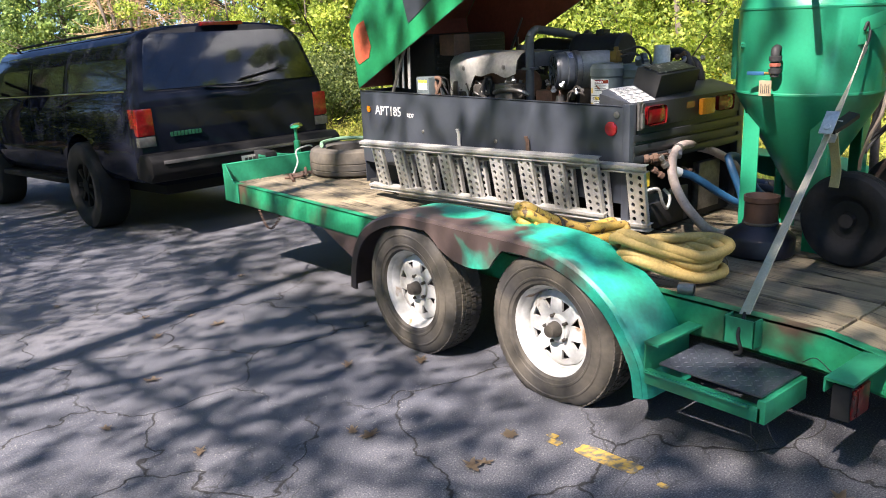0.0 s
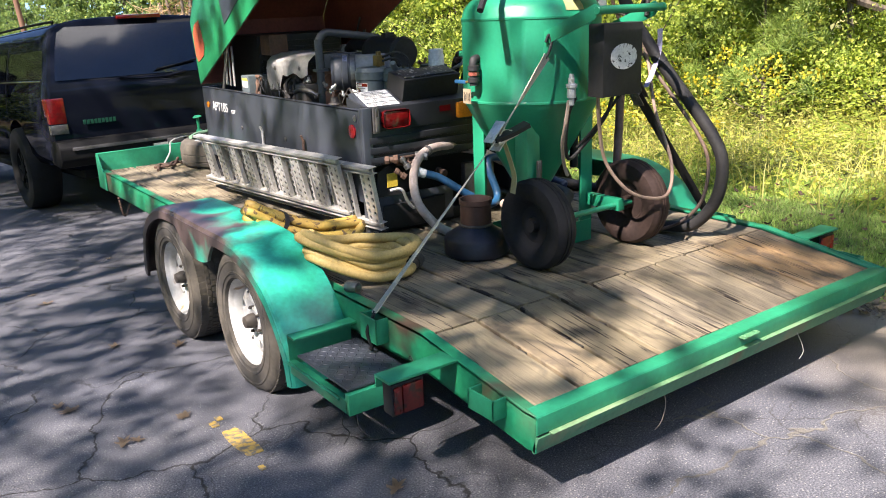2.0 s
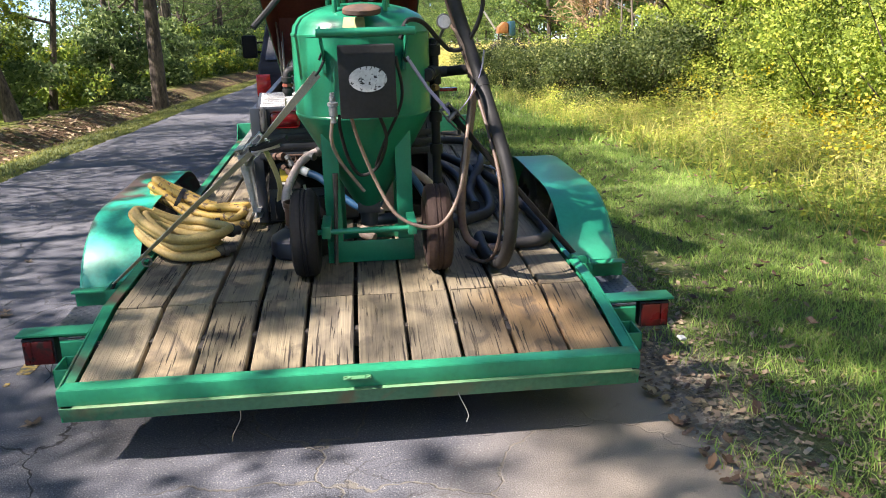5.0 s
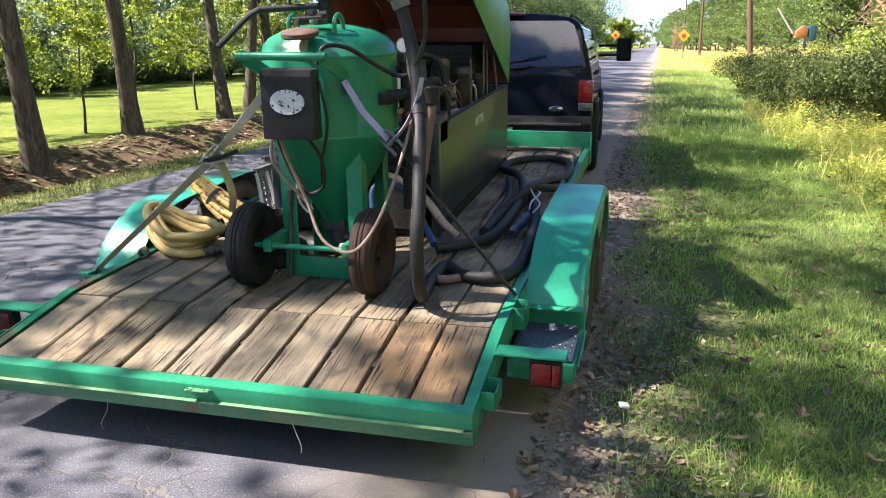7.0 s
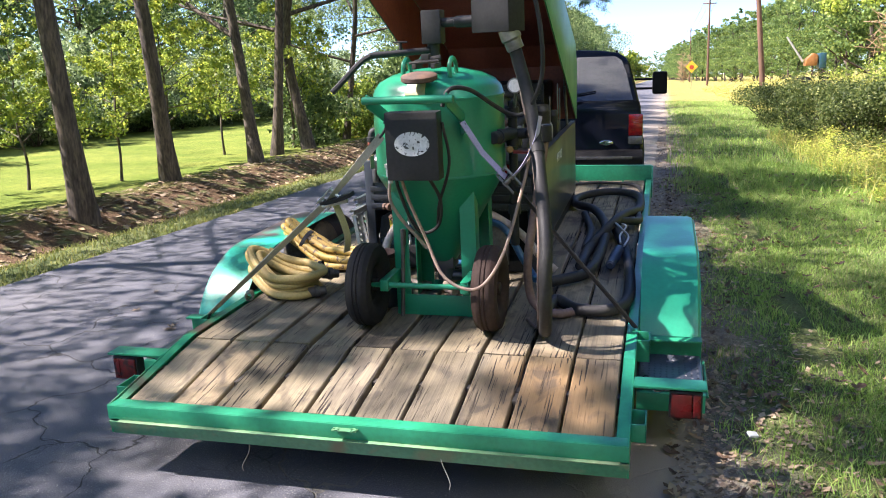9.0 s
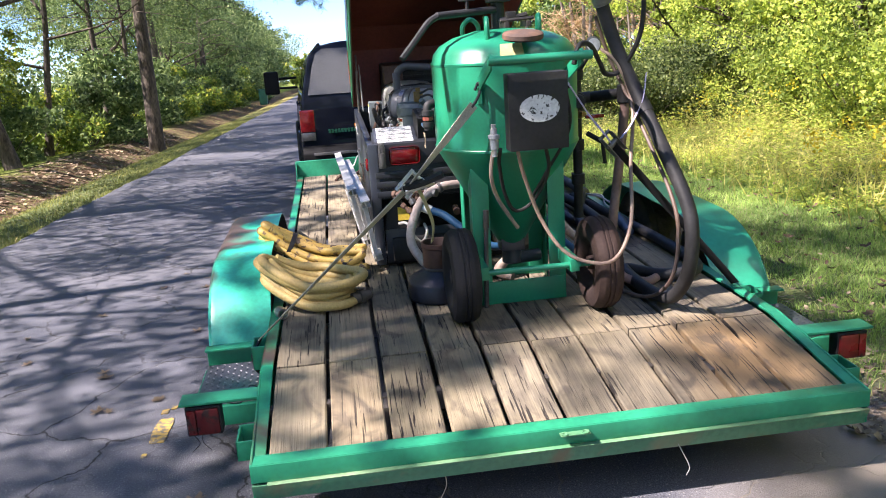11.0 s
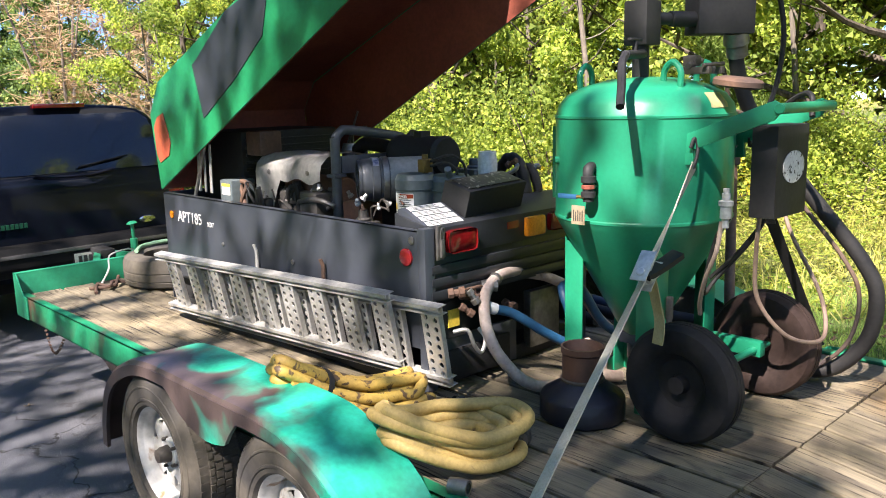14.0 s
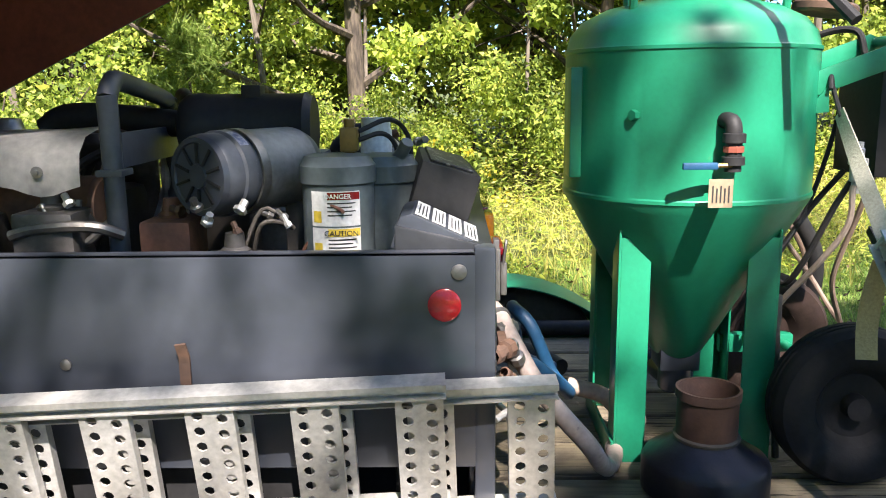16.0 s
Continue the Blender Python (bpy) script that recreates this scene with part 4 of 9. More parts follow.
for a, b in zip([A0, A1, T1], [A1, T1, B1]):
    d = (b - a).normalized()
    nrm = Vector((-d.y, d.x)) * 0.006
    prism(bm, [tuple(a), tuple(b), tuple(b - nrm), tuple(a - nrm)], CX0 - 0.003, CX1 + 0.003)
part("hood_skin", bm, HOOD_GREEN, comp, "green hood outer skin")
for a, b in zip([A0, A1, T1], [A1, T1, B1]):
    d = (b - a).normalized()
    nrm = Vector((-d.y, d.x)) * 0.006
    bm = prism(bmesh.new(), [tuple(a + nrm * 0.4), tuple(b + nrm * 0.4), tuple(b + nrm * 0.9), tuple(a + nrm * 0.9)], CX0, CX1)
    part("hood_lining", bm, OXIDE, comp, "dark red-brown hood underside")
for x in (CX0, CX1 - 0.002):
    bm = prism(bmesh.new(), [tuple(p) for p in (A0, A1 - Vector((0.012, 0.0)), T1 - Vector((0.008, 0.012)), B1 - Vector((0, 0.012)), B0)], x, x + 0.002)
    part("hood_lining", bm, OXIDE, comp, "dark red-brown hood underside")
for x in (CX0 + 0.03, CX1 - 0.03):
    bm = bmesh.new()
    rod(bm, (x, 3.62, 0.64), (x, 3.46, 0.95), 0.010, 8)
    rod(bm, (x, 3.46, 0.95), (x, 3.40, 1.06), 0.006, 8)
    part("gas_strut", bm, STEEL, comp, "hood prop strut")
# engine bay
part("engine_block", box(-0.16, 0.25, 2.75, 3.30, 0.25, 0.72, 0.03), BLACK_FLAT, comp)
bm = bmesh.new()
bx(bm, -0.32, 0.30, 3.42, 3.86, 0.25, 0.98, 0.02)
part("radiator", bm, BLACK_FLAT, comp, "dark radiator cowl")
for k in range(9):
    part("cowl_slat", box(-0.30, 0.28, 3.405, 3.418, 0.62 + 0.038 * k, 0.635 + 0.038 * k, 0.002), BLACK_FLAT, comp)
part("filler_tank", box(-0.33, -0.20, 3.22, 3.36, 0.86, 0.985, 0.015), RUST, comp, "brown dusty header tank")
part("battery_box", box(-0.44, -0.30, 3.34, 3.46, 0.45, 0.74, 0.01), GREY_TANK, comp, "grey box with an amber and white sticker")
part("sticker", box(-0.4425, -0.4405, 3.355, 3.435, 0.665, 0.705), STICKER, comp, "small white sticker", False)
part("sticker", box(-0.4425, -0.4405, 3.355, 3.435, 0.706, 0.722), YELLOW_STICKER, comp, "small amber sticker", False)
# battered heat shield: a bent sheet with a drooping rear flap
bm = bmesh.new()
rows = []
rs = random.Random(3)
for y in [2.70 + 0.03 * i for i in range(19)]:
    low = 0.755 + 0.012 * math.sin(y * 31) - (0.0 if y < 3.04 else 0.145 * min(1, (y - 3.04) / 0.05))
    row = []
    for x, z in ((-0.05, 0.87), (-0.14, 0.885), (-0.24, 0.885), (-0.30, 0.872), (-0.335, 0.84), (-0.345, 0.80), (-0.348, low)):
        w = 0.006 * noise.noise((y * 9, x * 9, z * 9))
        row.append(bm.verts.new((x + w - 0.05 * max(0, y - 3.05), y, z + w - (0.10 * max(0, y - 3.12)))))
    rows.append(row)
for a, b in zip(rows, rows[1:]):
    for i in range(6):
        bm.faces.new((a[i], a[i + 1], b[i + 1], b[i]))
bmesh.ops.solidify(bm, geom=bm.faces[:], thickness=0.003)
sh = part("muffler_shroud", bm, SHROUD, comp, "pale battered heat shield")
for y, z in ((2.79, 0.80), (3.12, 0.79)):
    bm = bmesh.new()
    lathe(bm, [(0.013, 0), (0.013, 0.003), (0.006, 0.004), (0.006, 0.008), (0, 0.009)], 14, Matrix.Translation((-0.352, y, z)) @ Matrix.Rotation(radians(-90), 4, "Y"))
    part("bolt", bm, STEEL, sh)
bm = bmesh.new()
rod(bm, (-0.18, 2.72, 0.70), (-0.18, 3.15, 0.70), 0.075, 20)
part("exhaust", bm, RUST, comp, "dark exhaust pot")
bm = bmesh.new()
tube(bm, [(-0.33, 2.62, 0.655), (-0.36, 2.68, 0.68), (-0.36, 2.80, 0.675), (-0.36, 2.86, 0.66)], 0.013, 8, 4)
part("pipe", bm, STEEL, comp)
# lifting hoop with its cross plate
bm = bmesh.new()
tube(bm, [(-0.29, 2.645, 0.30), (-0.29, 2.648, 0.90), (-0.285, 2.65, 0.955), (-0.255, 2.65, 0.988), (-0.20, 2.652, 0.995), (0.08, 2.655, 0.955), (0.125, 2.655, 0.935), (0.145, 2.655, 0.89), (0.145, 2.655, 0.35)], 0.023, 12, 5)
CAST = mat("grimy_casting", (0.12, 0.11, 0.10), (0.06, 0.055, 0.05), 0.6, metal=0.4, scale=10, fine=70, bump=0.3)
HOOP = mat("grey_blue_enamel", (0.070, 0.078, 0.092), (0.050, 0.056, 0.066), 0.45, scale=4, fine=50, bump=0.1)
hoop = part("lifting_bail", bm, HOOP, comp, "dark grey lifting hoop")
part("cross_plate", box(-0.27, 0.13, 2.63, 2.642, 0.80, 0.88, 0.003), HOOP, hoop)
part("clamp", box(-0.325, -0.255, 2.615, 2.675, 0.785, 0.80, 0.003), HOOP, hoop)
# air-filter canister with a ribbed end cap, clips and band
FM = Matrix.Translation((-0.32, 2.445, 0.785)) @ Matrix.Rotation(radians(-32), 4, "Z") @ Matrix.Rotation(radians(90), 4, "Y")
bm = bmesh.new()
lathe(bm, [(0, 0.0), (0.078, 0.0), (0.088, 0.006), (0.094, 0.02), (0.094, 0.05), (0.099, 0.055), (0.099, 0.085), (0.094, 0.09), (0.094, 0.30), (0.085, 0.32), (0, 0.32)], 36, FM)
SLEEVE = mat("dusty_grey_sleeve", (0.27, 0.265, 0.255), (0.17, 0.17, 0.165), 0.5, scale=8, fine=60, bump=0.1)
fl = part("air_filter", bm, HOOP, comp, "dusty grey air-filter canister")
bm = bmesh.new()
lathe(bm, [(0.0, 0.0), (0.020, -0.006), (0.026, -0.006), (0.028, -0.001), (0.074, -0.001), (0.076, -0.006), (0.086, -0.006), (0.092, 0.006)], 36, FM)
cap = part("end_cap", bm, BLACK, fl, "black ribbed end cap")
for k in range(10):
    part("cap_rib", box(0.030, 0.074, -0.003, 0.003, -0.006, 0.0, 0.001, FM @ Matrix.Rotation(radians(36 * k), 4, "Z")), BLACK_FLAT, cap)
lb = bmesh.new()
for k, (a0, a1) in enumerate(((196, 228),)):
    rows = [[lb.verts.new(FM @ Vector((0.0962 * math.cos(radians(a)), 0.0962 * math.sin(radians(a)), z))) for z in (0.058, 0.084)] for a in range(a0, a1 + 1, 4)]
    for a, b in zip(rows, rows[1:]):
        lb.faces.new((a[0], b[0], b[1], a[1]))
bmesh.ops.transform(lb, matrix=FM @ Matrix.Diagonal((1.035, 1.035, 1, 1)) @ FM.inverted(), verts=lb.verts[:])
part("label", lb, mat("blue_label", (0.04, 0.06, 0.16), (0.35, 0.36, 0.40), 0.5, scale=60, fine=90, bump=0.0), fl, "blue and white label")
for k in range(5):
    pts = [FM @ Vector((0.100 * math.cos(radians(a)), 0.100 * math.sin(radians(a)), 0.112 + 0.008 * math.sin(a * 0.2 + k * 2.1))) for a in range(60, 300, 20)]
    part("binding_wire", tube(bmesh.new(), pts, 0.0010, 5, 2), STEEL, fl, "thin pale binding wire" if k == 0 else "")
bm = bmesh.new()
lathe(bm, [(0.0955, 0.10), (0.101, 0.10), (0.101, 0.125), (0.0955, 0.125)], 36, FM)
part("clamp_band", bm, STEEL, fl, "wire-bound clamp band")
part("sleeve", lathe(bmesh.new(), [(0.0945, 0.13), (0.0965, 0.13), (0.0965, 0.29), (0.0945, 0.29)], 36, FM), SLEEVE, fl, "dusty grey sleeve")
# separator and receiver tanks with warning stickers
def round_tank(name, x, y, r, z1, label):
    bm = bmesh.new()
    lathe(bm, [(r, 0.36), (r, z1 - 0.065), (r * 1.06, z1 - 0.06), (r * 1.06, z1 - 0.022), (r * 1.0, z1 - 0.016), (r * 0.92, z1), (0, z1 + 0.004)], 36, Matrix.Translation((x, y, 0)))
    return part(name, bm, GREY_TANK, comp, label)
st1 = round_tank("separator_tank", -0.255, 2.145, 0.082, 0.825, "grey-green separator tank with warning stickers")
round_tank("receiver_tank", -0.14, 2.06, 0.090, 0.815, "dark grey receiver tank")
def curved_label(name, z0, z1, a0, a1, material, parent, label, rad=0.0832):
    bm = bmesh.new()
    rows = []
    for k in range(7):
        a = radians(a0 + (a1 - a0) * k / 6)
        rows.append([bm.verts.new((-0.255 + rad * math.cos(a), 2.145 + rad * math.sin(a), z)) for z in (z0, z1)])
    for a, b in zip(rows, rows[1:]):
        bm.faces.new((a[0], b[0], b[1], a[1]))
    return part(name, bm, material, parent, label)
for z0, z1, head, nm in ((0.672, 0.750, RED_LENS, "warning_sticker"), (0.600, 0.668, YELLOW_STICKER, "warning_sticker")):
    lb = curved_label(nm, z0, z1, 142, 222, STICKER, st1, "warning sticker")
    curved_label("sticker_header", z1 - 0.019, z1 - 0.002, 170, 221, head, st1, "red header" if head is RED_LENS else "yellow header", 0.0838)
    curved_label("warning_triangle", z0 + 0.008, z0 + 0.034, 146, 160, YELLOW_STICKER, st1, "yellow warning sign", 0.0838)
    for k in range(4):
        curved_label("print_bar", z1 - 0.028 - 0.009 * k, z1 - 0.025 - 0.009 * k, 170, 214 - 6 * (k % 2), PRINT, st1, "", 0.0838)
CAU = Matrix(((0, 0, -1, 0), (-1, 0, 0, 0), (0, 1, 0, 0), (0, 0, 0, 1)))
lettering("caution_lettering", "CAUTION", 0.017, PRINT, st1, Matrix.Translation((-0.3402, 2.168, 0.651)) @ CAU)
lettering("danger_lettering", "DANGER", 0.015, STICKER, st1, Matrix.Translation((-0.3402, 2.166, 0.734)) @ CAU)
bm = bmesh.new()
rod(bm, (-0.22, 2.12, 0.82), (-0.22, 2.12, 0.905), 0.013, 10)
bx(bm, -0.245, -0.195, 2.10, 2.14, 0.83, 0.885, 0.004)
part("brass_fitting", bm, mat("dull_brass", (0.30, 0.19, 0.06), (0.2, 0.13, 0.05), 0.5, metal=0.7), comp, "dull brass fitting")
for pts in ([(-0.21, 2.10, 0.875), (-0.16, 2.03, 0.90), (-0.12, 1.99, 0.86), (-0.12, 1.98, 0.78)], [(-0.21, 2.10, 0.855), (-0.17, 2.05, 0.868), (-0.14, 2.02, 0.84), (-0.14, 2.01, 0.78)]):
    bm = bmesh.new()
    tube(bm, pts, 0.006, 8, 5)
    part("thin_hose", bm, HOSE_BLACK, comp)
bm = bmesh.new()
tube(bm, [(-0.16, 2.02, 0.80), (-0.20, 2.00, 0.825), (-0.22, 1.985, 0.85)], 0.015, 10, 4)
part("elbow", bm, GREY_TANK, comp)
# black tank and intake duct at the back
bm = bmesh.new()
lathe(bm, [(0, -0.17), (0.075, -0.17), (0.088, -0.155), (0.092, -0.12), (0.088, -0.10), (0.088, 0.14), (0.092, 0.15), (0.08, 0.17), (0, 0.17)], 32, Matrix.Translation((0.03, 2.41, 0.875)) @ Matrix.Rotation(radians(90), 4, "X"))
bx(bm, -0.01, 0.05, 2.37, 2.42, 0.95, 0.985, 0.004)
part("air_cleaner", bm, BLACK_FLAT, comp, "black intake canister")
bm = bmesh.new()
tube(bm, [(0.10, 2.98, 0.87), (0.10, 2.92, 0.905), (0.09, 2.80, 0.905), (0.06, 2.60, 0.885)], 0.036, 14, 5)
part("intake_duct", bm, BLACK_FLAT, comp)
bm = bmesh.new()
lathe(bm, [(0, 0.70), (0.042, 0.705), (0.044, 0.86), (0.040, 0.868), (0.040, 0.895), (0, 0.895)], 24, Matrix.Translation((0.13, 2.09, 0)))
part("coolant_bottle", bm, STICKER, comp, "white plastic bottle")
# instrument box, sticker wedge
CB = Matrix.Translation((-0.085, 1.935, 0.662)) @ Matrix.Rotation(radians(17), 4, "X") @ Matrix.Rotation(radians(4), 4, "Z")
ib = part("instrument_box", box(-0.185, 0.185, -0.070, 0.070, 0.0, 0.140, 0.006, CB), BLACK_FLAT, comp, "black instrument box tipped forward")
part("gauge_panel", box(-0.165, 0.165, -0.052, 0.052, 0.1405, 0.147, 0.004, CB), mat("speckled_black", (0.02, 0.02, 0.021), (0.03, 0.03, 0.03), 0.5, scale=6, fine=60, bump=0.1, c3=(0.28, 0.27, 0.25), c3_at=0.60, c3_scale=40, c3_soft=0.03), ib, "black gauge panel speckled with pale grit")
bm = bmesh.new()
prism(bm, [(1.815, 0.652), (1.965, 0.722), (1.99, 0.715), (2.01, 0.652)], -0.49, -0.27, bev=0.003)
wd = part("sticker_wedge", bm, BLACK, comp, "black sloping panel with white instruction stickers")
for k in range(4):
    SM = Matrix.Translation((0, 1.830 + 0.034 * k, 0.6605 + 0.0159 * k)) @ Matrix.Rotation(radians(25), 4, "X")
    part("sticker", box(-0.475, -0.29, 0.0, 0.030, 0.0, 0.0015, 0.0, SM), STICKER, wd, "white instruction sticker", False)
    for q in range(3):
        part("print_bar", box(-0.465, -0.32 - 0.02 * (q % 2), 0.005 + 0.008 * q, 0.008 + 0.008 * q, 0.0016, 0.0022, 0.0, SM), PRINT, wd, smooth=False)
# bolts and hook on the near wall
for y, z, r in ((2.68, 0.421, 0.012), (1.87, 0.61, 0.016), (3.30, 0.43, 0.010)):
    bm = bmesh.new()
    lathe(bm, [(r, 0), (r, 0.004), (r * 0.5, 0.007), (0, 0.008)], 12, Matrix.Translation((CX0 - 0.001, y, z)) @ Matrix.Rotation(radians(-90), 4, "Y"))
    part("bolt", bm, STEEL, comp)
# rear fittings bay: bracket plates, tap, coupling
part("bay_plate", box(-0.47, 0.02, CY0 + 0.03, CY0 + 0.05, 0.02, 0.20, 0.004), BLACK, comp)
part("bay_bracket", box(0.10, 0.30, CY0 + 0.02, CY0 + 0.06, 0.05, 0.30, 0.004), STEEL, comp, "grey bracket plate")
bm = bmesh.new()
prism(bm, [(-0.47, 0.205), (-0.30, 0.205), (-0.27, 0.24), (-0.38, 0.36), (-0.45, 0.33)], CY0 + 0.02, CY0 + 0.03, axis="y")
part("bay_flap", bm, BLACK_FLAT, comp)
part("sticker", box(-0.40, -0.34, CY0 + 0.014, CY0 + 0.018, 0.25, 0.32), YELLOW_STICKER, comp, "yellow warning sticker", False)
bm = bmesh.new()
rod(bm, (-0.30, CY0 + 0.10, 0.37), (-0.30, CY0 - 0.06, 0.36), 0.018, 10)
rod(bm, (-0.36, CY0 - 0.01, 0.375), (-0.24, CY0 - 0.03, 0.365), 0.014, 10)
rod(bm, (-0.30, CY0 - 0.03, 0.36), (-0.30, CY0 - 0.03, 0.40), 0.009, 8)
bx(bm, -0.34, -0.26, CY0 - 0.04, CY0 - 0.02, 0.398, 0.406, 0.002)
part("service_tap", bm, RUST, comp, "rusty service tap")
bm = bmesh.new()
tube(bm, [(-0.40, CY0 - 0.01, 0.24), (-0.36, CY0 - 0.05, 0.245), (-0.33, CY0 - 0.055, 0.18), (-0.29, CY0 - 0.055, 0.14), (-0.26, CY0 - 0.05, 0.19), (-0.27, CY0 - 0.02, 0.23)], 0.008, 8, 5)
part("lashing_hook", bm, ALU, comp, "bent pale wire hook")
for k, (a_, b_, r_, m_, w_) in enumerate((((-0.42, CY0 - 0.005, 0.395), (-0.36, CY0 - 0.050, 0.400), 0.020, RUST, "rusty pipe nipple"), ((-0.35, CY0 - 0.045, 0.405), (-0.31, CY0 - 0.075, 0.330), 0.017, STEEL, "dull steel elbow"), ((-0.38, CY0 - 0.030, 0.345), (-0.33, CY0 - 0.060, 0.300), 0.015, RUST, "rusty plug"), ((-0.25, CY0 - 0.020, 0.40), (-0.20, CY0 - 0.060, 0.395), 0.021, STEEL, "dull steel coupling"), ((-0.10, CY0 - 0.004, 0.30), (-0.10, CY0 - 0.060, 0.29), 0.018, RUST, "rusty drain tap"))):
    part("bay_fitting", lathe(bmesh.new(), [(r_ * 0.7, 0.0), (r_, 0.003), (r_, 0.022), (r_ * 0.7, 0.025), (r_ * 0.7, 0.042), (r_ * 1.1, 0.045), (r_ * 1.1, 0.066), (0, 0.068)], 8, aim(a_, b_)), m_, comp, w_)
part("bay_cover", box(-0.44, -0.05, CY0 + 0.002, CY0 + 0.018, 0.03, 0.16, 0.010), BLACK_FLAT, comp, "dented black cover plate")

# engine clutter: pipes, wires, bolts and castings between the wall and the block
rc = random.Random(17)

RUSTY_PIPE = mat("red_rust_pipe", (0.20, 0.085, 0.05), (0.12, 0.06, 0.04), 0.75, scale=9, fine=70, bump=0.3)
for y0, y1, x0, x1, z0, z1, m_ in ((2.72, 2.86, -0.36, -0.24, 0.55, 0.71, CAST), (2.92, 3.06, -0.34, -0.22, 0.52, 0.70, CAST), (3.10, 3.20, -0.38, -0.26, 0.50, 0.66, GREASE), (2.48, 2.60, -0.30, -0.16, 0.52, 0.68, RUSTY_PIPE),
                                   (2.30, 2.42, -0.42, -0.32, 0.50, 0.62, CAST), (2.20, 2.30, -0.12, 0.02, 0.50, 0.72, CAST), (2.42, 2.56, 0.02, 0.16, 0.55, 0.76, GREASE), (2.00, 2.10, 0.04, 0.16, 0.50, 0.70, CAST), (2.24, 2.36, 0.20, 0.32, 0.50, 0.80, GREY_TANK)):
    bm = bmesh.new()
    bx(bm, x0, x1, y0, y1, z0, z1, 0.014)
    lathe(bm, [(0.030, 0), (0.034, 0.012), (0.024, 0.02), (0.020, 0.05), (0, 0.052)], 14, Matrix.Translation(((x0 + x1) / 2, (y0 + y1) / 2, z1 - 0.004)))
    part("engine_casting", bm, m_, comp)
for k in range(16):
    y, x = rc.uniform(2.15, 3.25), rc.uniform(-0.44, -0.20)
    pts = [(x, y, 0.56)]
    for q in range(4):
        y += rc.uniform(-0.10, 0.10)
        x += rc.uniform(-0.05, 0.05)
        pts.append((max(-0.47, x), y, 0.62 + rc.uniform(0.0, 0.11)))
    pts.append((x + 0.05, y + 0.04, 0.56))
    part("wire" if k % 2 else "small_pipe", tube(bmesh.new(), pts, rc.choice((0.004, 0.005, 0.010, 0.012)), 8, 5), rc.choice((HOSE_BLACK, HOSE_BLACK, STEEL, RUSTY_PIPE, GREASE, RUST)), comp)
for k in range(14):
    y, x, z = rc.uniform(2.2, 3.2), rc.uniform(-0.40, -0.26), rc.uniform(0.64, 0.73)
    r = rc.uniform(0.008, 0.016)
    part("bolt", lathe(bmesh.new(), [(r, 0), (r, 0.010), (r * 0.6, 0.014), (r * 0.6, 0.03), (0, 0.03)], 6, pose(x, y, z, rc.uniform(-70, 70), rc.uniform(-70, 70), 0)), rc.choice((STEEL, ALU, RUST)), comp)
BEIGE = mat("dusty_beige_casting", (0.36, 0.33, 0.26), (0.22, 0.20, 0.16), 0.7, scale=7, fine=60, bump=0.2)
bm = bmesh.new()
bx(bm, 0.16, 0.42, 2.10, 2.58, 0.46, 0.640, 0.020)
bx(bm, 0.20, 0.36, 2.20, 2.40, 0.636, 0.672, 0.010)
fuel = part("fuel_tank", bm, BEIGE, comp, "dusty beige tank top")
part("filler_cap", lathe(bmesh.new(), [(0.034, 0), (0.036, 0.006), (0.036, 0.020), (0.030, 0.026), (0, 0.026)], 18, Matrix.Translation((0.34, 2.50, 0.638))), BLACK_FLAT, fuel, "black filler cap")
for x, y, r, z0, z1, m_, w in ((0.22, 2.78, 0.052, 0.58, 0.93, CAST, "grey upright filter canister"), (0.34, 2.96, 0.060, 0.55, 0.86, GREASE, "dark upright canister"), (0.16, 3.12, 0.045, 0.60, 0.90, STEEL, "dull steel canister"), (0.38, 3.22, 0.040, 0.55, 0.80, BLACK_FLAT, "black canister")):
    part("canister", lathe(bmesh.new(), [(r * 0.9, z0), (r, z0 + 0.01), (r, z1 - 0.05), (r * 1.06, z1 - 0.045), (r * 1.06, z1 - 0.03), (r, z1 - 0.025), (r * 0.85, z1), (0, z1 + 0.004)], 20, Matrix.Translation((x, y, 0))), m_, comp, w)
for pts, r in (([(0.30, 2.02, 0.58), (0.31, 2.02, 0.72), (0.33, 2.08, 0.83), (0.36, 2.18, 0.84), (0.38, 2.26, 0.74), (0.38, 2.30, 0.60)], 0.026), ([(0.37, 2.00, 0.60), (0.38, 2.01, 0.72), (0.40, 2.08, 0.80), (0.41, 2.18, 0.76), (0.41, 2.24, 0.62)], 0.022), ([(0.05, 2.55, 0.90), (0.16, 2.62, 0.96), (0.26, 2.66, 0.90), (0.30, 2.66, 0.68)], 0.020)):
    part("ribbed_hose", tube(bmesh.new(), pts, r, 12, 8, radius=lambda u: 1 + 0.07 * math.sin(u * 190)), HOSE_BLACK, comp, "black ribbed engine hose")
for k in range(15):
    y, x = rc.uniform(2.0, 3.25), rc.uniform(0.16, 0.40)
    pts = [(x, y, 0.58)]
    for q in range(4):
        y += rc.uniform(-0.12, 0.12)
        x += rc.uniform(-0.06, 0.06)
        pts.append((min(0.44, max(0.10, x)), y, 0.66 + rc.uniform(0.0, 0.15)))
    pts.append((min(0.43, x), y + 0.04, 0.58))
    part("wire" if k % 2 else "small_pipe", tube(bmesh.new(), pts, rc.choice((0.005, 0.007, 0.010, 0.013)), 8, 5), rc.choice((HOSE_BLACK, STEEL, CAST, RUSTY_PIPE, GREASE, ALU)), comp)
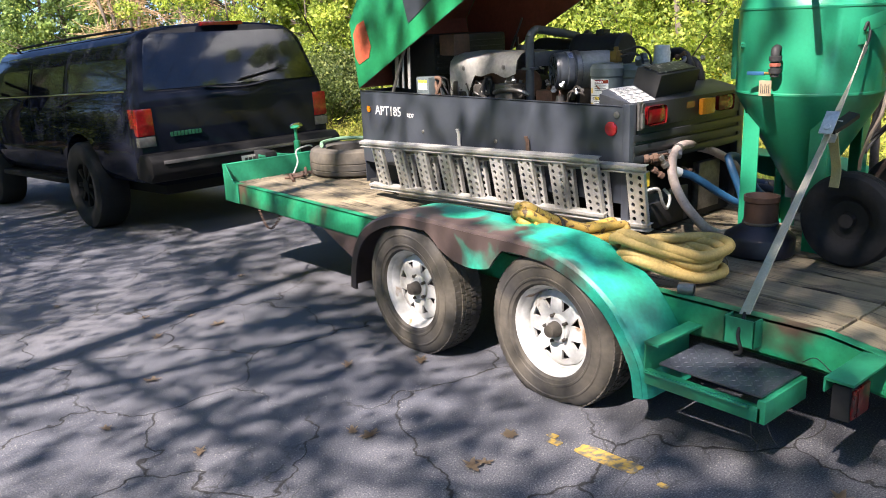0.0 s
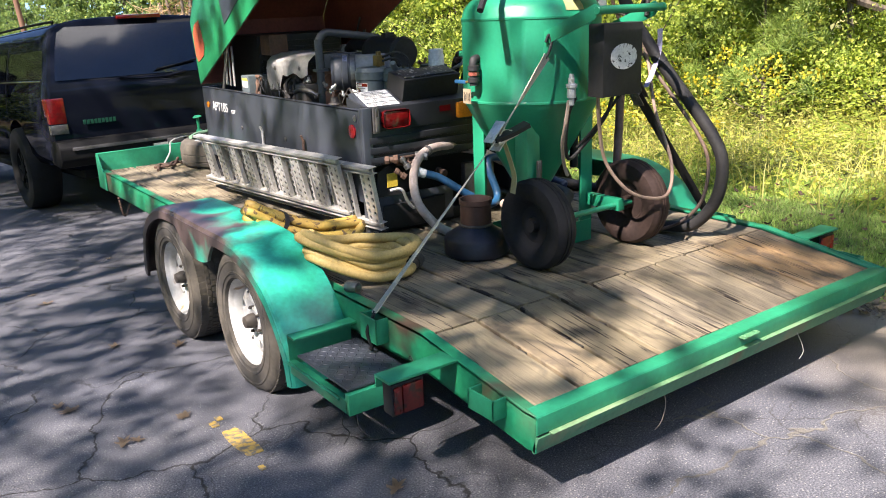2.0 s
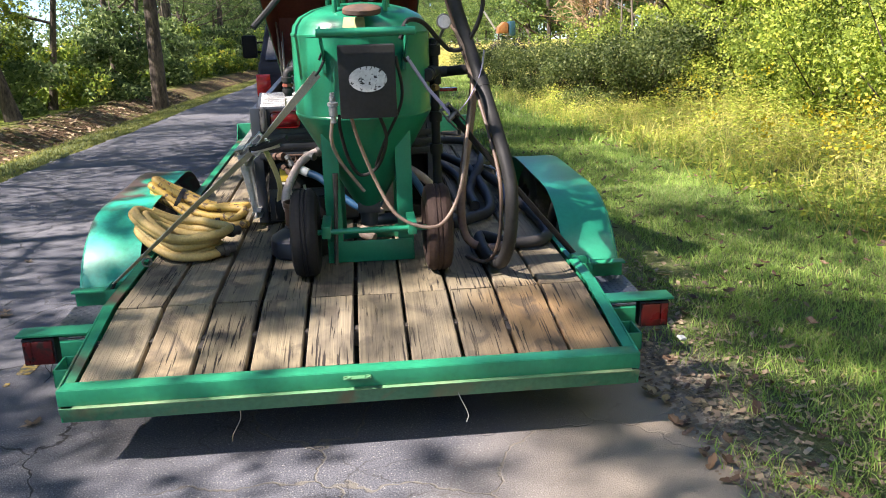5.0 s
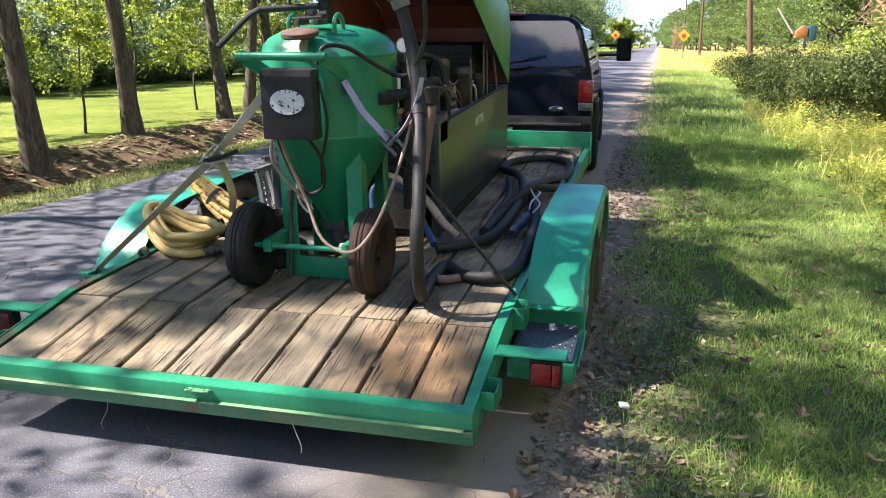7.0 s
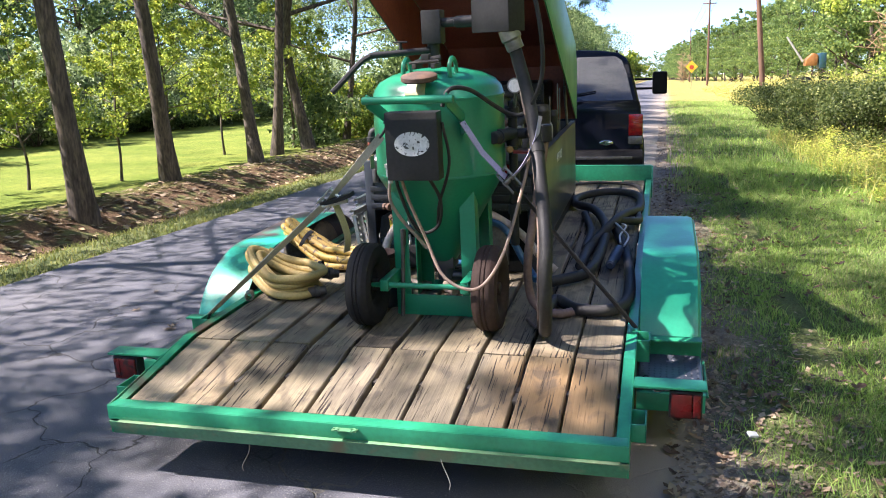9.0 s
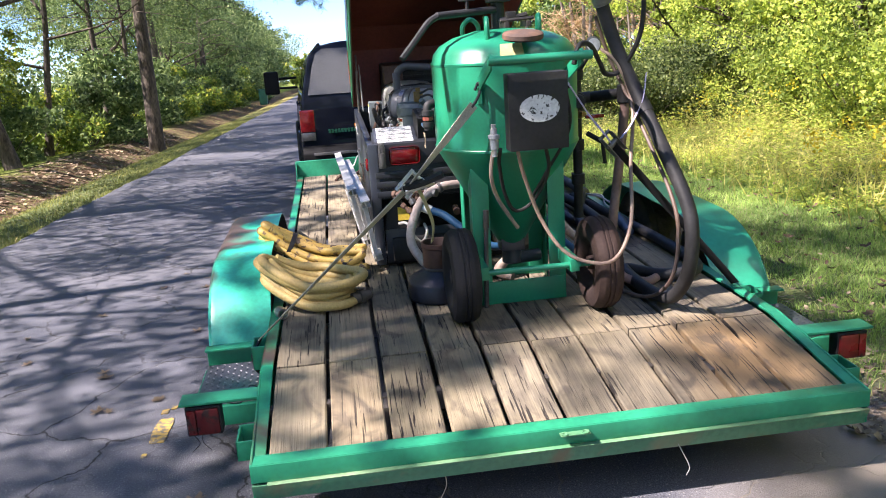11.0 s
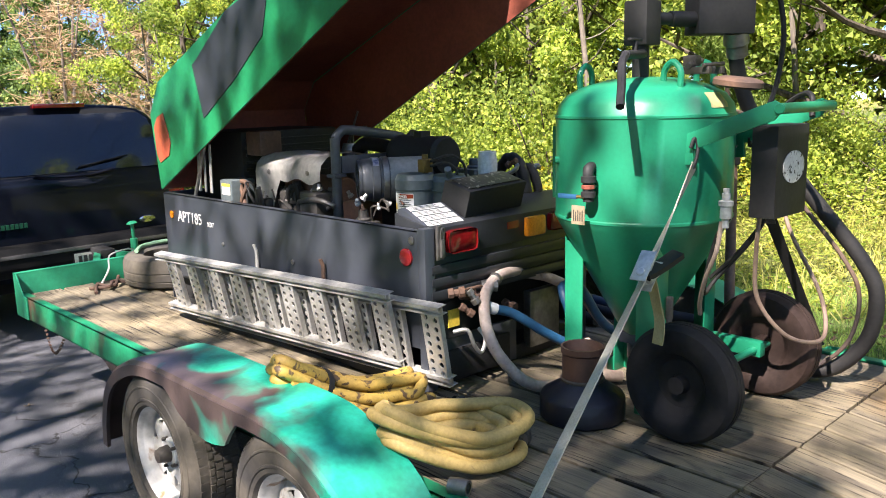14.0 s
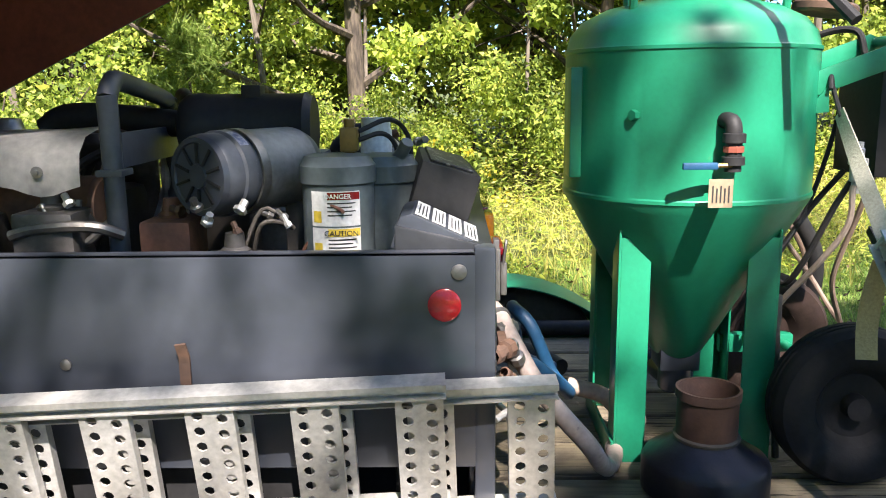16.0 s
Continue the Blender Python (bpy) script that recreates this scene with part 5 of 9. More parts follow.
for k in range(10):
    x, y = rc.uniform(0.12, 0.42), rc.uniform(1.98, 2.9)
    z = rc.uniform(0.66, 0.86)
    r = rc.uniform(0.010, 0.020)
    part("fitting", lathe(bmesh.new(), [(r, 0), (r, 0.014), (r * 0.6, 0.018), (r * 0.6, 0.045), (r * 0.8, 0.047), (r * 0.8, 0.06), (0, 0.06)], 8, pose(x, y, z, rc.uniform(-80, 80), rc.uniform(-80, 80), 0)), rc.choice((STEEL, ALU, RUST, CAST)), comp)
for y, w, z1 in ((3.30, 0.030, 0.98), (3.42, 0.022, 0.94), (2.88, 0.018, 0.92)):
    part("strut_plate", box(0.405, 0.411, y - w / 2, y + w / 2, 0.55, z1, 0.001), STEEL, comp, "grey flat strut")
for y, z1, w in ((3.62, 0.86, 0.030), (3.50, 0.80, 0.022), (3.56, 0.76, 0.016)):
    part("strut_plate", box(CX0 + 0.05, CX0 + 0.056, y - w / 2, y + w / 2, 0.55, z1, 0.001, Matrix.Rotation(radians(2), 4, "X")), SHROUD, comp, "pale flat strut")

# ---- sandblasting pot ----
PX, PY = 0.08, 1.26
pot = thing("blast_pot", (PX, PY, 0.0), "green steel sandblasting pot on legs with two rubber wheels", "blasting pot")
PM = Matrix.Translation((PX, PY, 0))
bm = bmesh.new()
lathe(bm, [(r * 1.043, z) for r, z in [(0.05, 0.235), (0.065, 0.25), (0.294, 0.668), (0.303, 0.684), (0.306, 0.692), (0.309, 0.696), (0.309, 0.704), (0.306, 0.708), (0.306, 1.052), (0.309, 1.056), (0.309, 1.064), (0.304, 1.068), (0.296, 1.10), (0.268, 1.135), (0.21, 1.165), (0.12, 1.188), (0.0, 1.197)]], 64, PM)
part("tank", bm, GREEN_POT, pot, "green domed tank with a conical bottom")
for ax, ay in ((-0.20, -0.19), (0.20, -0.19), (-0.19, 0.20), (0.20, 0.20)):
    bm = bmesh.new()
    sx, sy = (1 if ax > 0 else -1), (1 if ay > 0 else -1)
    bx(bm, *sorted((PX + ax, PX + ax + sx * 0.006)), *sorted((PY + ay, PY + ay - sy * 0.075)), 0.0, 0.60, 0.001)
    bx(bm, *sorted((PX + ax + sx * 0.006, PX + ax - sx * 0.069)), *sorted((PY + ay, PY + ay + sy * 0.006)), 0.0, 0.62, 0.001)
    part("leg", bm, GREEN_POT, pot)
part("base_rail", box(PX - 0.20, PX + 0.20, PY - 0.20, PY - 0.192, 0.0, 0.105, 0.002), GREEN_POT, pot)
part("base_rail", box(PX - 0.20, PX + 0.20, PY + 0.206, PY + 0.214, 0.0, 0.06, 0.002), GREEN_POT, pot)
# push frame: two flat arms and a cross bar, axle and wheels
for x in (-0.085, 0.265):
    bm = bmesh.new()
    prism(bm, [(1.00, 1.00), (1.03, 0.93), (0.70, 1.05), (0.665, 1.09), (0.70, 1.11)], x - 0.004, x + 0.004, bev=0.001)
    part("handle_arm", bm, GREEN_POT, pot)
bm = bmesh.new()
rod(bm, (-0.10, 0.68, 1.085), (0.30, 0.68, 1.085), 0.017, 14)
part("handle_bar", bm, GREEN_POT, pot)
bm = bmesh.new()
rod(bm, (-0.19, 0.885, 0.205), (0.36, 0.885, 0.205), 0.013, 12)
part("axle_bar", bm, GREEN_POT, pot)
for x in (-0.12, 0.27):
    part("axle_bracket", box(x - 0.02, x + 0.02, 0.86, 1.08, 0.18, 0.235, 0.003), GREEN_POT, pot)


BLACK_WHEEL = mat("matt_black_wheel", (0.015, 0.015, 0.017), (0.024, 0.023, 0.023), 0.75, scale=5, fine=60, bump=0.2, spec=0.15)
BROWN_WHEEL = mat("brown_dusted_wheel", (0.055, 0.034, 0.027), (0.030, 0.020, 0.017), 0.8, scale=6, fine=60, bump=0.2, spec=0.2)


def cart_wheel(x, material, label):
    m = Matrix.Translation((x, 0.905, 0.2)) @ Matrix.Scale(1.16, 4) @ Matrix.Rotation(radians(90), 4, "Y")
    bm = bmesh.new()
    lathe(bm, [(0.085, -0.03), (0.10, -0.045), (0.135, -0.052), (0.16, -0.044), (0.170, -0.028), (0.1715, -0.026), (0.1715, -0.012), (0.168, -0.010), (0.168, -0.006), (0.172, -0.004), (0.172, 0.004), (0.168, 0.006), (0.168, 0.010), (0.1715, 0.012), (0.1715, 0.026), (0.170, 0.028), (0.16, 0.044), (0.135, 0.052), (0.10, 0.045), (0.085, 0.03)], 44, m)
    t = part("cart_wheel", bm, material, pot, label)
    bm = bmesh.new()
    lathe(bm, [(0.0, -0.04), (0.025, -0.04), (0.028, -0.012), (0.07, -0.015), (0.088, -0.034), (0.090, -0.028), (0.090, 0.028), (0.088, 0.034), (0.07, 0.015), (0.028, 0.012), (0.025, 0.04), (0, 0.04)], 32, m)
    part("wheel_disc", bm, material, t, "pressed wheel disc")


cart_wheel(-0.212, BLACK_WHEEL, "black rubber cart wheel")
cart_wheel(0.385, BROWN_WHEEL, "worn brown-black cart wheel")
# control box with its blank white badge
part("control_box", box(-0.02, 0.215, 0.715, 0.80, 0.735, 1.03, 0.006), BLACK_FLAT, pot, "flat black control box")
bm = bmesh.new()
lathe(bm, [(0.0, 0.0), (1.0, 0.0), (1.0, 0.003), (0.0, 0.003)], 40, Matrix.Translation((0.10, 0.714, 0.895)) @ Matrix.Rotation(radians(90), 4, "X") @ Matrix.Diagonal((0.078, 0.052, 1, 1)))
part("badge", bm, mat("chipped_white", (0.62, 0.62, 0.62), (0.52, 0.52, 0.53), 0.5, scale=20, fine=90, bump=0.05, c3=(0.02, 0.02, 0.02), c3_at=0.615, c3_scale=75, c3_soft=0.02), pot, "blank scuffed white oval badge")
# filling lid, lifting ears
bm = bmesh.new()
lathe(bm, [(0, 1.178), (0.076, 1.178), (0.082, 1.184), (0.082, 1.200), (0.076, 1.206), (0.05, 1.212), (0.03, 1.213), (0, 1.213)], 32, pose(0.09, 1.075, -0.016, 8, 0, 0))
part("lid", bm, RUST, pot, "rusty round filling lid")
for x, y, r in ((0.20, 1.09, 80), (-0.02, 1.09, 80), (-0.03, 1.44, 0)):
    bm = bmesh.new()
    mm = Matrix.Translation((x, y, 1.165)) @ Matrix.Rotation(radians(r), 4, "Z")
    tube(bm, [mm @ Vector(q) for q in ((-0.035, 0, -0.01), (-0.035, 0, 0.045), (0, 0, 0.075), (0.035, 0, 0.045), (0.035, 0, -0.01))], 0.011, 8, 5)
    part("lifting_ear", bm, GREEN_POT, pot)

bm = bmesh.new()
rod(bm, (0.03, 1.06, 1.225), (0.15, 1.08, 1.245), 0.012, 8)
bx(bm, 0.06, 0.10, 1.05, 1.10, 1.225, 1.262, 0.006)
bx(bm, 0.035, 0.055, 0.985, 1.10, 1.198, 1.222, 0.003)
bx(bm, 0.125, 0.145, 0.985, 1.10, 1.198, 1.222, 0.003)
rod(bm, (0.02, 1.00, 1.225), (0.16, 1.00, 1.232), 0.007, 8)
part("lid_clamp", bm, GREASE, pot, "dark lid clamp")
bm = bmesh.new()
stain = []
for i in range(6):
    a = radians(256 + 3.6 * i)
    stain.append([bm.verts.new((PX + (1.043 * r + 0.0014) * math.cos(a), PY + (1.043 * r + 0.0014) * math.sin(a), z + 0.0008)) for r, z in ((0.300, 1.085), (0.296, 1.10), (0.282, 1.1185), (0.268, 1.135))])
for a, b in zip(stain, stain[1:]):
    for k in range(3):
        bm.faces.new((a[k], b[k], b[k + 1], a[k + 1]))
part("paint_stain", bm, mat("cream_stain", (0.55, 0.46, 0.22), (0.30, 0.38, 0.18), 0.5, scale=20, fine=60, bump=0.05), pot, "cream-yellow stain below the lid")
# top valve: stub, block, side muffler, lever arm
bm = bmesh.new()
rod(bm, (0.065, 1.27, 1.19), (0.065, 1.27, 1.31), 0.030, 14)
bx(bm, 0.02, 0.115, 1.22, 1.315, 1.305, 1.46, 0.006)
rod(bm, (0.11, 1.262, 1.40), (0.20, 1.23, 1.40), 0.022, 12)
rod(bm, (0.19, 1.232, 1.40), (0.30, 1.195, 1.40), 0.028, 14)
part("top_valve", bm, BLACK_FLAT, pot, "black pop-up valve block")
bm = bmesh.new()
bx(bm, -0.115, 0.115, -0.055, 0.055, 1.345, 1.52, 0.006, Matrix.Translation((0.405, 1.15, 0)) @ Matrix.Rotation(radians(-32), 4, "Z"))
part("exhaust_box", bm, BLACK_FLAT, pot, "black exhaust valve box")
bm = bmesh.new()
rod(bm, (0.05, 1.25, 1.275), (-0.22, 1.145, 1.262), 0.016, 10)
rod(bm, (-0.08, 1.20, 1.27), (-0.08, 1.20, 1.315), 0.008, 8)
bx(bm, -0.115, -0.045, 1.192, 1.208, 1.315, 1.323, 0.002)
tube(bm, [(-0.215, 1.147, 1.262), (-0.26, 1.13, 1.235), (-0.32, 1.09, 1.17), (-0.385, 1.05, 1.10)], 0.014, 8, 4)
part("lever_arm", bm, BLACK_FLAT, pot, "black arm with a drooping hose end")
# side tap with blue lever and tag; plug; flat bar
bm = bmesh.new()
tube(bm, [(-0.225, 1.262, 0.892), (-0.255, 1.255, 0.893), (-0.272, 1.250, 0.875), (-0.272, 1.248, 0.78)], 0.019, 12, 5)
lathe(bm, [(0.026, 0.0), (0.026, 0.02), (0.019, 0.022)], 12, Matrix.Translation((-0.272, 1.248, 0.845)))
lathe(bm, [(0.026, 0.0), (0.026, 0.018), (0.019, 0.02)], 12, Matrix.Translation((-0.272, 1.248, 0.795)))
tap = part("side_tap", bm, BLACK_FLAT, pot, "dark iron elbow and tap")
part("pipe_union", lathe(bmesh.new(), [(0.0195, 0.0), (0.024, 0.002), (0.024, 0.014), (0.0195, 0.016)], 8, Matrix.Translation((-0.272, 1.248, 0.822))), OXIDE, tap, "red-brown pipe union")
bm = bmesh.new()
rod(bm, (-0.285, 1.25, 0.795), (-0.285, 1.30, 0.795), 0.006, 8)
part("tap_stem", bm, mat("brass", (0.45, 0.30, 0.10), (0.35, 0.22, 0.08), 0.4, metal=0.9), tap)
part("tap_lever", box(-0.292, -0.280, 1.285, 1.365, 0.786, 0.802, 0.004), HOSE_BLUE, tap, "blue tap lever")
part("tag", box(-0.290, -0.288, 1.250, 1.305, 0.700, 0.765), mat("card_tag", (0.30, 0.235, 0.15), (0.24, 0.19, 0.12), 0.8, bump=0.05), tap, "buff card tag with printed bars", False)
for k in range(5):
    part("print_bar", box(-0.2915, -0.2905, 1.258 + 0.009 * k, 1.261 + 0.009 * k, 0.712, 0.750 - 0.006 * (k % 2)), PRINT, tap, smooth=False)
bm = bmesh.new()
lathe(bm, [(0.020, 0.0), (0.020, 0.012), (0.013, 0.014), (0.013, 0.03), (0, 0.03)], 6, Matrix.Translation((-0.165, 1.438, 0.905)) @ Matrix.Rotation(radians(-52), 4, "Z") @ Matrix.Rotation(radians(-90), 4, "Y"))
part("plug", bm, GREEN_POT, pot, "hexagonal pipe plug")
bm = bmesh.new()
bx(bm, -0.045, 0.035, 1.555, 1.585, 0.745, 1.02, 0.004)
part("bracket_bar", bm, GREEN_POT, pot, "green upright flat bar")
# gussets where the strap hooks on
for x in (-0.085, 0.265):
    bm = bmesh.new()
    prism(bm, [(0.965, 0.97), (1.02, 0.90), (0.96, 0.905)], x - 0.008, x + 0.008)
    part("gusset", bm, GREEN_POT, pot)
# metering valve under the cone
bm = bmesh.new()
rod(bm, (PX, PY, 0.24), (PX, PY, 0.13), 0.045, 14)
bx(bm, PX - 0.055, PX + 0.055, PY - 0.055, PY + 0.055, 0.20, 0.262, 0.006)
rod(bm, (PX, PY, 0.15), (PX + 0.14, PY + 0.02, 0.15), 0.03, 12)
part("metering_valve", bm, BLACK, pot, "dark metering valve")

# ---- loose things on the deck ----
def tread(bm, m, w, h, cols, rows_n):
    """One perforated ramp tread in the local y-z plane: a sheet with real round holes and folded edges."""
    cw, ch = w / cols, h / rows_n
    for i in range(cols):
        for j in range(rows_n):
            cy, cz = -w / 2 + cw * (i + 0.5), ch * (j + 0.5) + (ch * 0.25 if i % 2 else -ch * 0.25)
            y0, z0 = -w / 2 + cw * i, ch * j
            sq, oc = [], []
            for k in range(8):
                a = math.pi / 4 * k
                dx, dz = math.cos(a), math.sin(a)
                f = 0.5 / max(abs(dx), abs(dz))
                sq.append(bm.verts.new(m @ Vector((0, y0 + cw * (0.5 + dx * f), z0 + ch * (0.5 + dz * f)))))
                r = 0.0115
                hz = max(z0 + r + 0.002, min(z0 + ch - r - 0.002, cz))
                oc.append(bm.verts.new(m @ Vector((0, cy + r * dx, hz + r * dz))))
            for k in range(8):
                q = (k + 1) % 8
                bm.faces.new((sq[k], sq[q], oc[q], oc[k]))
                v = [bm.verts.new(x.co - (m.to_3x3() @ Vector((-0.006, 0, 0)))) for x in (oc[k], oc[q])]
                bm.faces.new((oc[k], oc[q], v[1], v[0]))
    for s in (-1, 1):
        v = [bm.verts.new(m @ Vector(p)) for p in ((0, s * w / 2, 0), (0, s * w / 2, h), (0.022, s * w / 2, h), (0.022, s * w / 2, 0))]
        bm.faces.new(v)
    return bm


def ramp(y0, y1, x, z, lean_deg, pitch_deg, label):
    """A ladder-like aluminium loading ramp on edge, leaning on the compressor."""
    H, L = 0.315, y1 - y0
    RM = Matrix.Translation((x, y0, z)) @ Matrix.Rotation(radians(1.9), 4, "Z") @ Matrix.Rotation(radians(pitch_deg), 4, "X") @ Matrix.Rotation(radians(lean_deg), 4, "Y")
    t = thing("loading_ramp", (x, (y0 + y1) / 2, z), label, "ramp", group="loading ramps")
    for z0 in (0.0, H - 0.034):
        bm = prism(bmesh.new(), [(-0.006, z0), (0.040, z0), (0.040, z0 + 0.003), (0.018, z0 + 0.003), (0.018, z0 + 0.031), (0.040, z0 + 0.031), (0.040, z0 + 0.034), (-0.006, z0 + 0.034),
                                 (-0.006, z0 + 0.020), (-0.002, z0 + 0.020), (-0.002, z0 + 0.031), (0.014, z0 + 0.031), (0.014, z0 + 0.003), (-0.006, z0 + 0.003)], 0, L, axis="y")
        bmesh.ops.transform(bm, matrix=RM, verts=bm.verts[:])
        part("ramp_rail", bm, ALU, t, smooth=False)
    n = int(L / 0.203)
    for i in range(n):
        yc = 0.052 + 0.203 * i + (L - 0.203 * n) * 0.3
        bm = tread(bmesh.new(), RM @ Matrix.Translation((0.0, yc, 0.034)), 0.094, H - 0.068, 2, 7)
        part("tread", bm, ALU, t, smooth=False)
    return t


ramp(1.89, 3.72, -0.582, 0.108, -11, -1.9, "worn aluminium loading ramp with punched treads, leaning on the compressor")
ramp(1.665, 3.50, -0.540, 0.082, -8, -1.9, "second aluminium loading ramp standing behind the first")

# wall hooks that hold the ramps; the pale one stands for a white paint streak
for y, m_, lb in ((2.965, SHROUD, "pale"), (2.43, RUST, "rusty")):
    bm = bmesh.new()
    band(bm, [(-0.545, y, 0.36), (-0.545, y, 0.44), (-0.555, y + 0.004, 0.47)], 0.022, 0.006, (0, 1, 0))
    solo("ramp_stake", bm, m_, lb + " flat metal stake behind the ramps", "stake")


def coil(name, label, centre, ax, ay, turns, r, rise, seed, lift, material, ang0=0.0):
    """A hose laid in uneven turns, narrow and propped up at its outer end."""
    rs = random.Random(seed)
    pts = []
    n = int(turns * 14)
    sx = sy = 0.0
    grow = 1.0
    for i in range(n):
        t = i / 14 * 2 * math.pi
        if i % 14 == 0:
            sx, sy, grow = rs.uniform(-0.03, 0.03), rs.uniform(-0.025, 0.025), rs.uniform(0.80, 1.08)
        u, v = math.cos(t + ang0), math.sin(t + ang0)
        x = centre[0] + sx + ax * grow * u
        y = centre[1] + sy + ay * grow * v * (0.80 + 0.20 * u) - 0.22 * (x - centre[0])
        z = r + rise * (i / n) + abs(noise.noise((x * 3, y * 3, i * 0.07))) * 0.02 + lift * max(0.0, -u) ** 1.5
        pts.append((x, y, z))
    t = thing(name, centre, label, "hose", group="yellow hoses")
    part("hose", tube(bmesh.new(), pts, r, 12, 4), material, t)
    return t


c1 = thing("hose_bundle", (-0.84, 1.87, 0.05), "dirty yellow air hose folded flat and tied with black tape", "hose", group="yellow hoses")
runs = [(-0.080, 0.026), (-0.036, 0.024), (0.008, 0.024), (0.052, 0.024), (0.090, 0.028), (0.070, 0.066), (0.026, 0.068), (-0.018, 0.066), (-0.060, 0.064), (-0.036, 0.106), (0.006, 0.108), (0.048, 0.104)]
rs = random.Random(8)
pts = []
for i, (dy, z) in enumerate(runs):
    l0, l1 = -1.085 + rs.uniform(-0.03, 0.03), -0.645 + rs.uniform(-0.03, 0.05)
    leg = []
    for k in range(8):
        u = k / 7
        x = l0 + (l1 - l0) * u
        pinch = 0.72 + 0.35 * abs(u - 0.25) + 0.25 * math.sin(u * 3.1) ** 2
        leg.append((x, 1.935 - 0.145 * u + dy * pinch, z + 0.012 + 0.120 * max(0.0, (-0.80 - x) / 0.25) ** 1.2 + 0.006 * math.sin(8 * u + i)))
    pts += leg if i % 2 == 0 else leg[::-1]
part("hose", tube(bmesh.new(), pts, 0.0215, 12, 5), HOSE_YELLOW, c1)
bm = bmesh.new()
lathe(bm, [(0.102, -0.012), (0.105, -0.012), (0.105, 0.012), (0.102, 0.012)], 20, Matrix.Translation((-0.975, 1.90, 0.150)) @ Matrix.Rotation(radians(118), 4, "Y") @ Matrix.Diagonal((0.66, 0.84, 1, 1)))
part("tape", bm, BLACK_FLAT, c1, "black tape binding")
c2 = coil("hose_coil", "faded yellow air hose in a loose flat coil on the deck", (-0.855, 1.345, 0.0), 0.215, 0.185, 7.4, 0.0215, 0.115, 7, 0.10, HOSE_PALE, 0.6)
bm = bmesh.new()
lathe(bm, [(0.029, -0.010), (0.031, -0.010), (0.031, 0.010), (0.029, 0.010)], 14, Matrix.Translation((-0.70, 1.46, 0.12)) @ Matrix.Rotation(radians(90), 4, "Y"))
part("tape", bm, BLACK_FLAT, c2, "black tape band")
for p_, q_ in (((-0.665, 1.38, 0.10), (-0.59, 1.44, 0.085)), ((-0.68, 1.22, 0.04), (-0.60, 1.26, 0.045))):
    part("coupling", lathe(bmesh.new(), [(0.018, 0.0), (0.027, 0.003), (0.028, 0.035), (0.034, 0.038), (0.034, 0.06), (0.024, 0.064), (0.024, 0.095), (0.014, 0.098)], 14, aim(p_, q_)), GREASE, c2, "dark hose coupling")
bm = bmesh.new()
lathe(bm, [(0.016, -0.03), (0.024, -0.03), (0.027, 0.0), (0.024, 0.03), (0.016, 0.03)], 14, pose(-1.0, 1.165, 0.03, 90, 0, 20))
solo("hose_coupling", bm, STEEL, "dull steel hose coupling beside the fender", "coupling")

# rusty bell-shaped fitting
BLUED = mat("heat_blued_steel", (0.016, 0.017, 0.027), (0.026, 0.020, 0.022), 0.44, metal=0.35, scale=4, fine=50, bump=0.25, c3=(0.10, 0.05, 0.03), c3_at=0.68, c3_scale=6, c3_soft=0.06)
NECK = mat("brown_rust", (0.062, 0.030, 0.019), (0.036, 0.020, 0.017), 0.7, metal=0.2, scale=6, fine=60, bump=0.3)
red = thing("pipe_reducer", (-0.264, 1.272, 0.0), "rust-brown and blued steel pipe reducer standing on deck", "pipe fitting")
RM0 = Matrix.Translation((-0.264, 1.272, 0.0))
part("bell", lathe(bmesh.new(), [(0.145, 0.0), (0.152, 0.008), (0.152, 0.078), (0.145, 0.09), (0.085, 0.128), (0.074, 0.138), (0.066, 0.138), (0.08, 0.12), (0.135, 0.08), (0.14, 0.0)], 44, RM0), BLUED, red, "blued steel bell")
part("weld_bead", lathe(bmesh.new(), [(0.073, 0.134), (0.079, 0.138), (0.079, 0.144), (0.073, 0.148)], 36, RM0), GREASE, red)
part("neck", lathe(bmesh.new(), [(0.0725, 0.139), (0.072, 0.235), (0.077, 0.240), (0.077, 0.262), (0.070, 0.262), (0.066, 0.235), (0.066, 0.10), (0, 0.10)], 44, RM0), NECK, red, "rust-brown neck")

# spare tyre flat on the deck
bm = bmesh.new()
lathe(bm, [(0.19, 0.01), (0.21, 0.0), (0.28, 0.0), (0.312, 0.02), (0.318, 0.045), (0.312, 0.05), (0.318, 0.055), (0.318, 0.095), (0.312, 0.10), (0.318, 0.105), (0.318, 0.14), (0.305, 0.18), (0.28, 0.195), (0.21, 0.195), (0.19, 0.185), (0.18, 0.10), (0.19, 0.01)], 56, Matrix.Translation((-0.20, 4.55, 0.002)))
solo("spare_tyre", bm, RUBBER_DUSTY, "worn spare tyre lying flat on the deck", "tyre")
bm = bmesh.new()
tube(bm, [(-0.42, 4.62, 0.215), (-0.30, 4.78, 0.215), (-0.12, 4.80, 0.22), (0.02, 4.70, 0.215), (0.06, 4.50, 0.21)], 0.014, 8, 6)
solo("garden_hose", bm, mat("pale_green_hose", (0.22, 0.38, 0.24), (0.18, 0.32, 0.2), 0.5), "pale green hose laid over the spare tyre", "hose")
bm = bmesh.new()
tube(bm, [(-0.62, 4.72, 0.02), (-0.55, 4.76, 0.10), (-0.50, 4.85, 0.17), (-0.38, 4.88, 0.19), (-0.30, 4.95, 0.17)], 0.006, 6, 6)
solo("trailer_cable", bm, SHROUD, "pale wiring cable looped over the front of the deck", "cable")
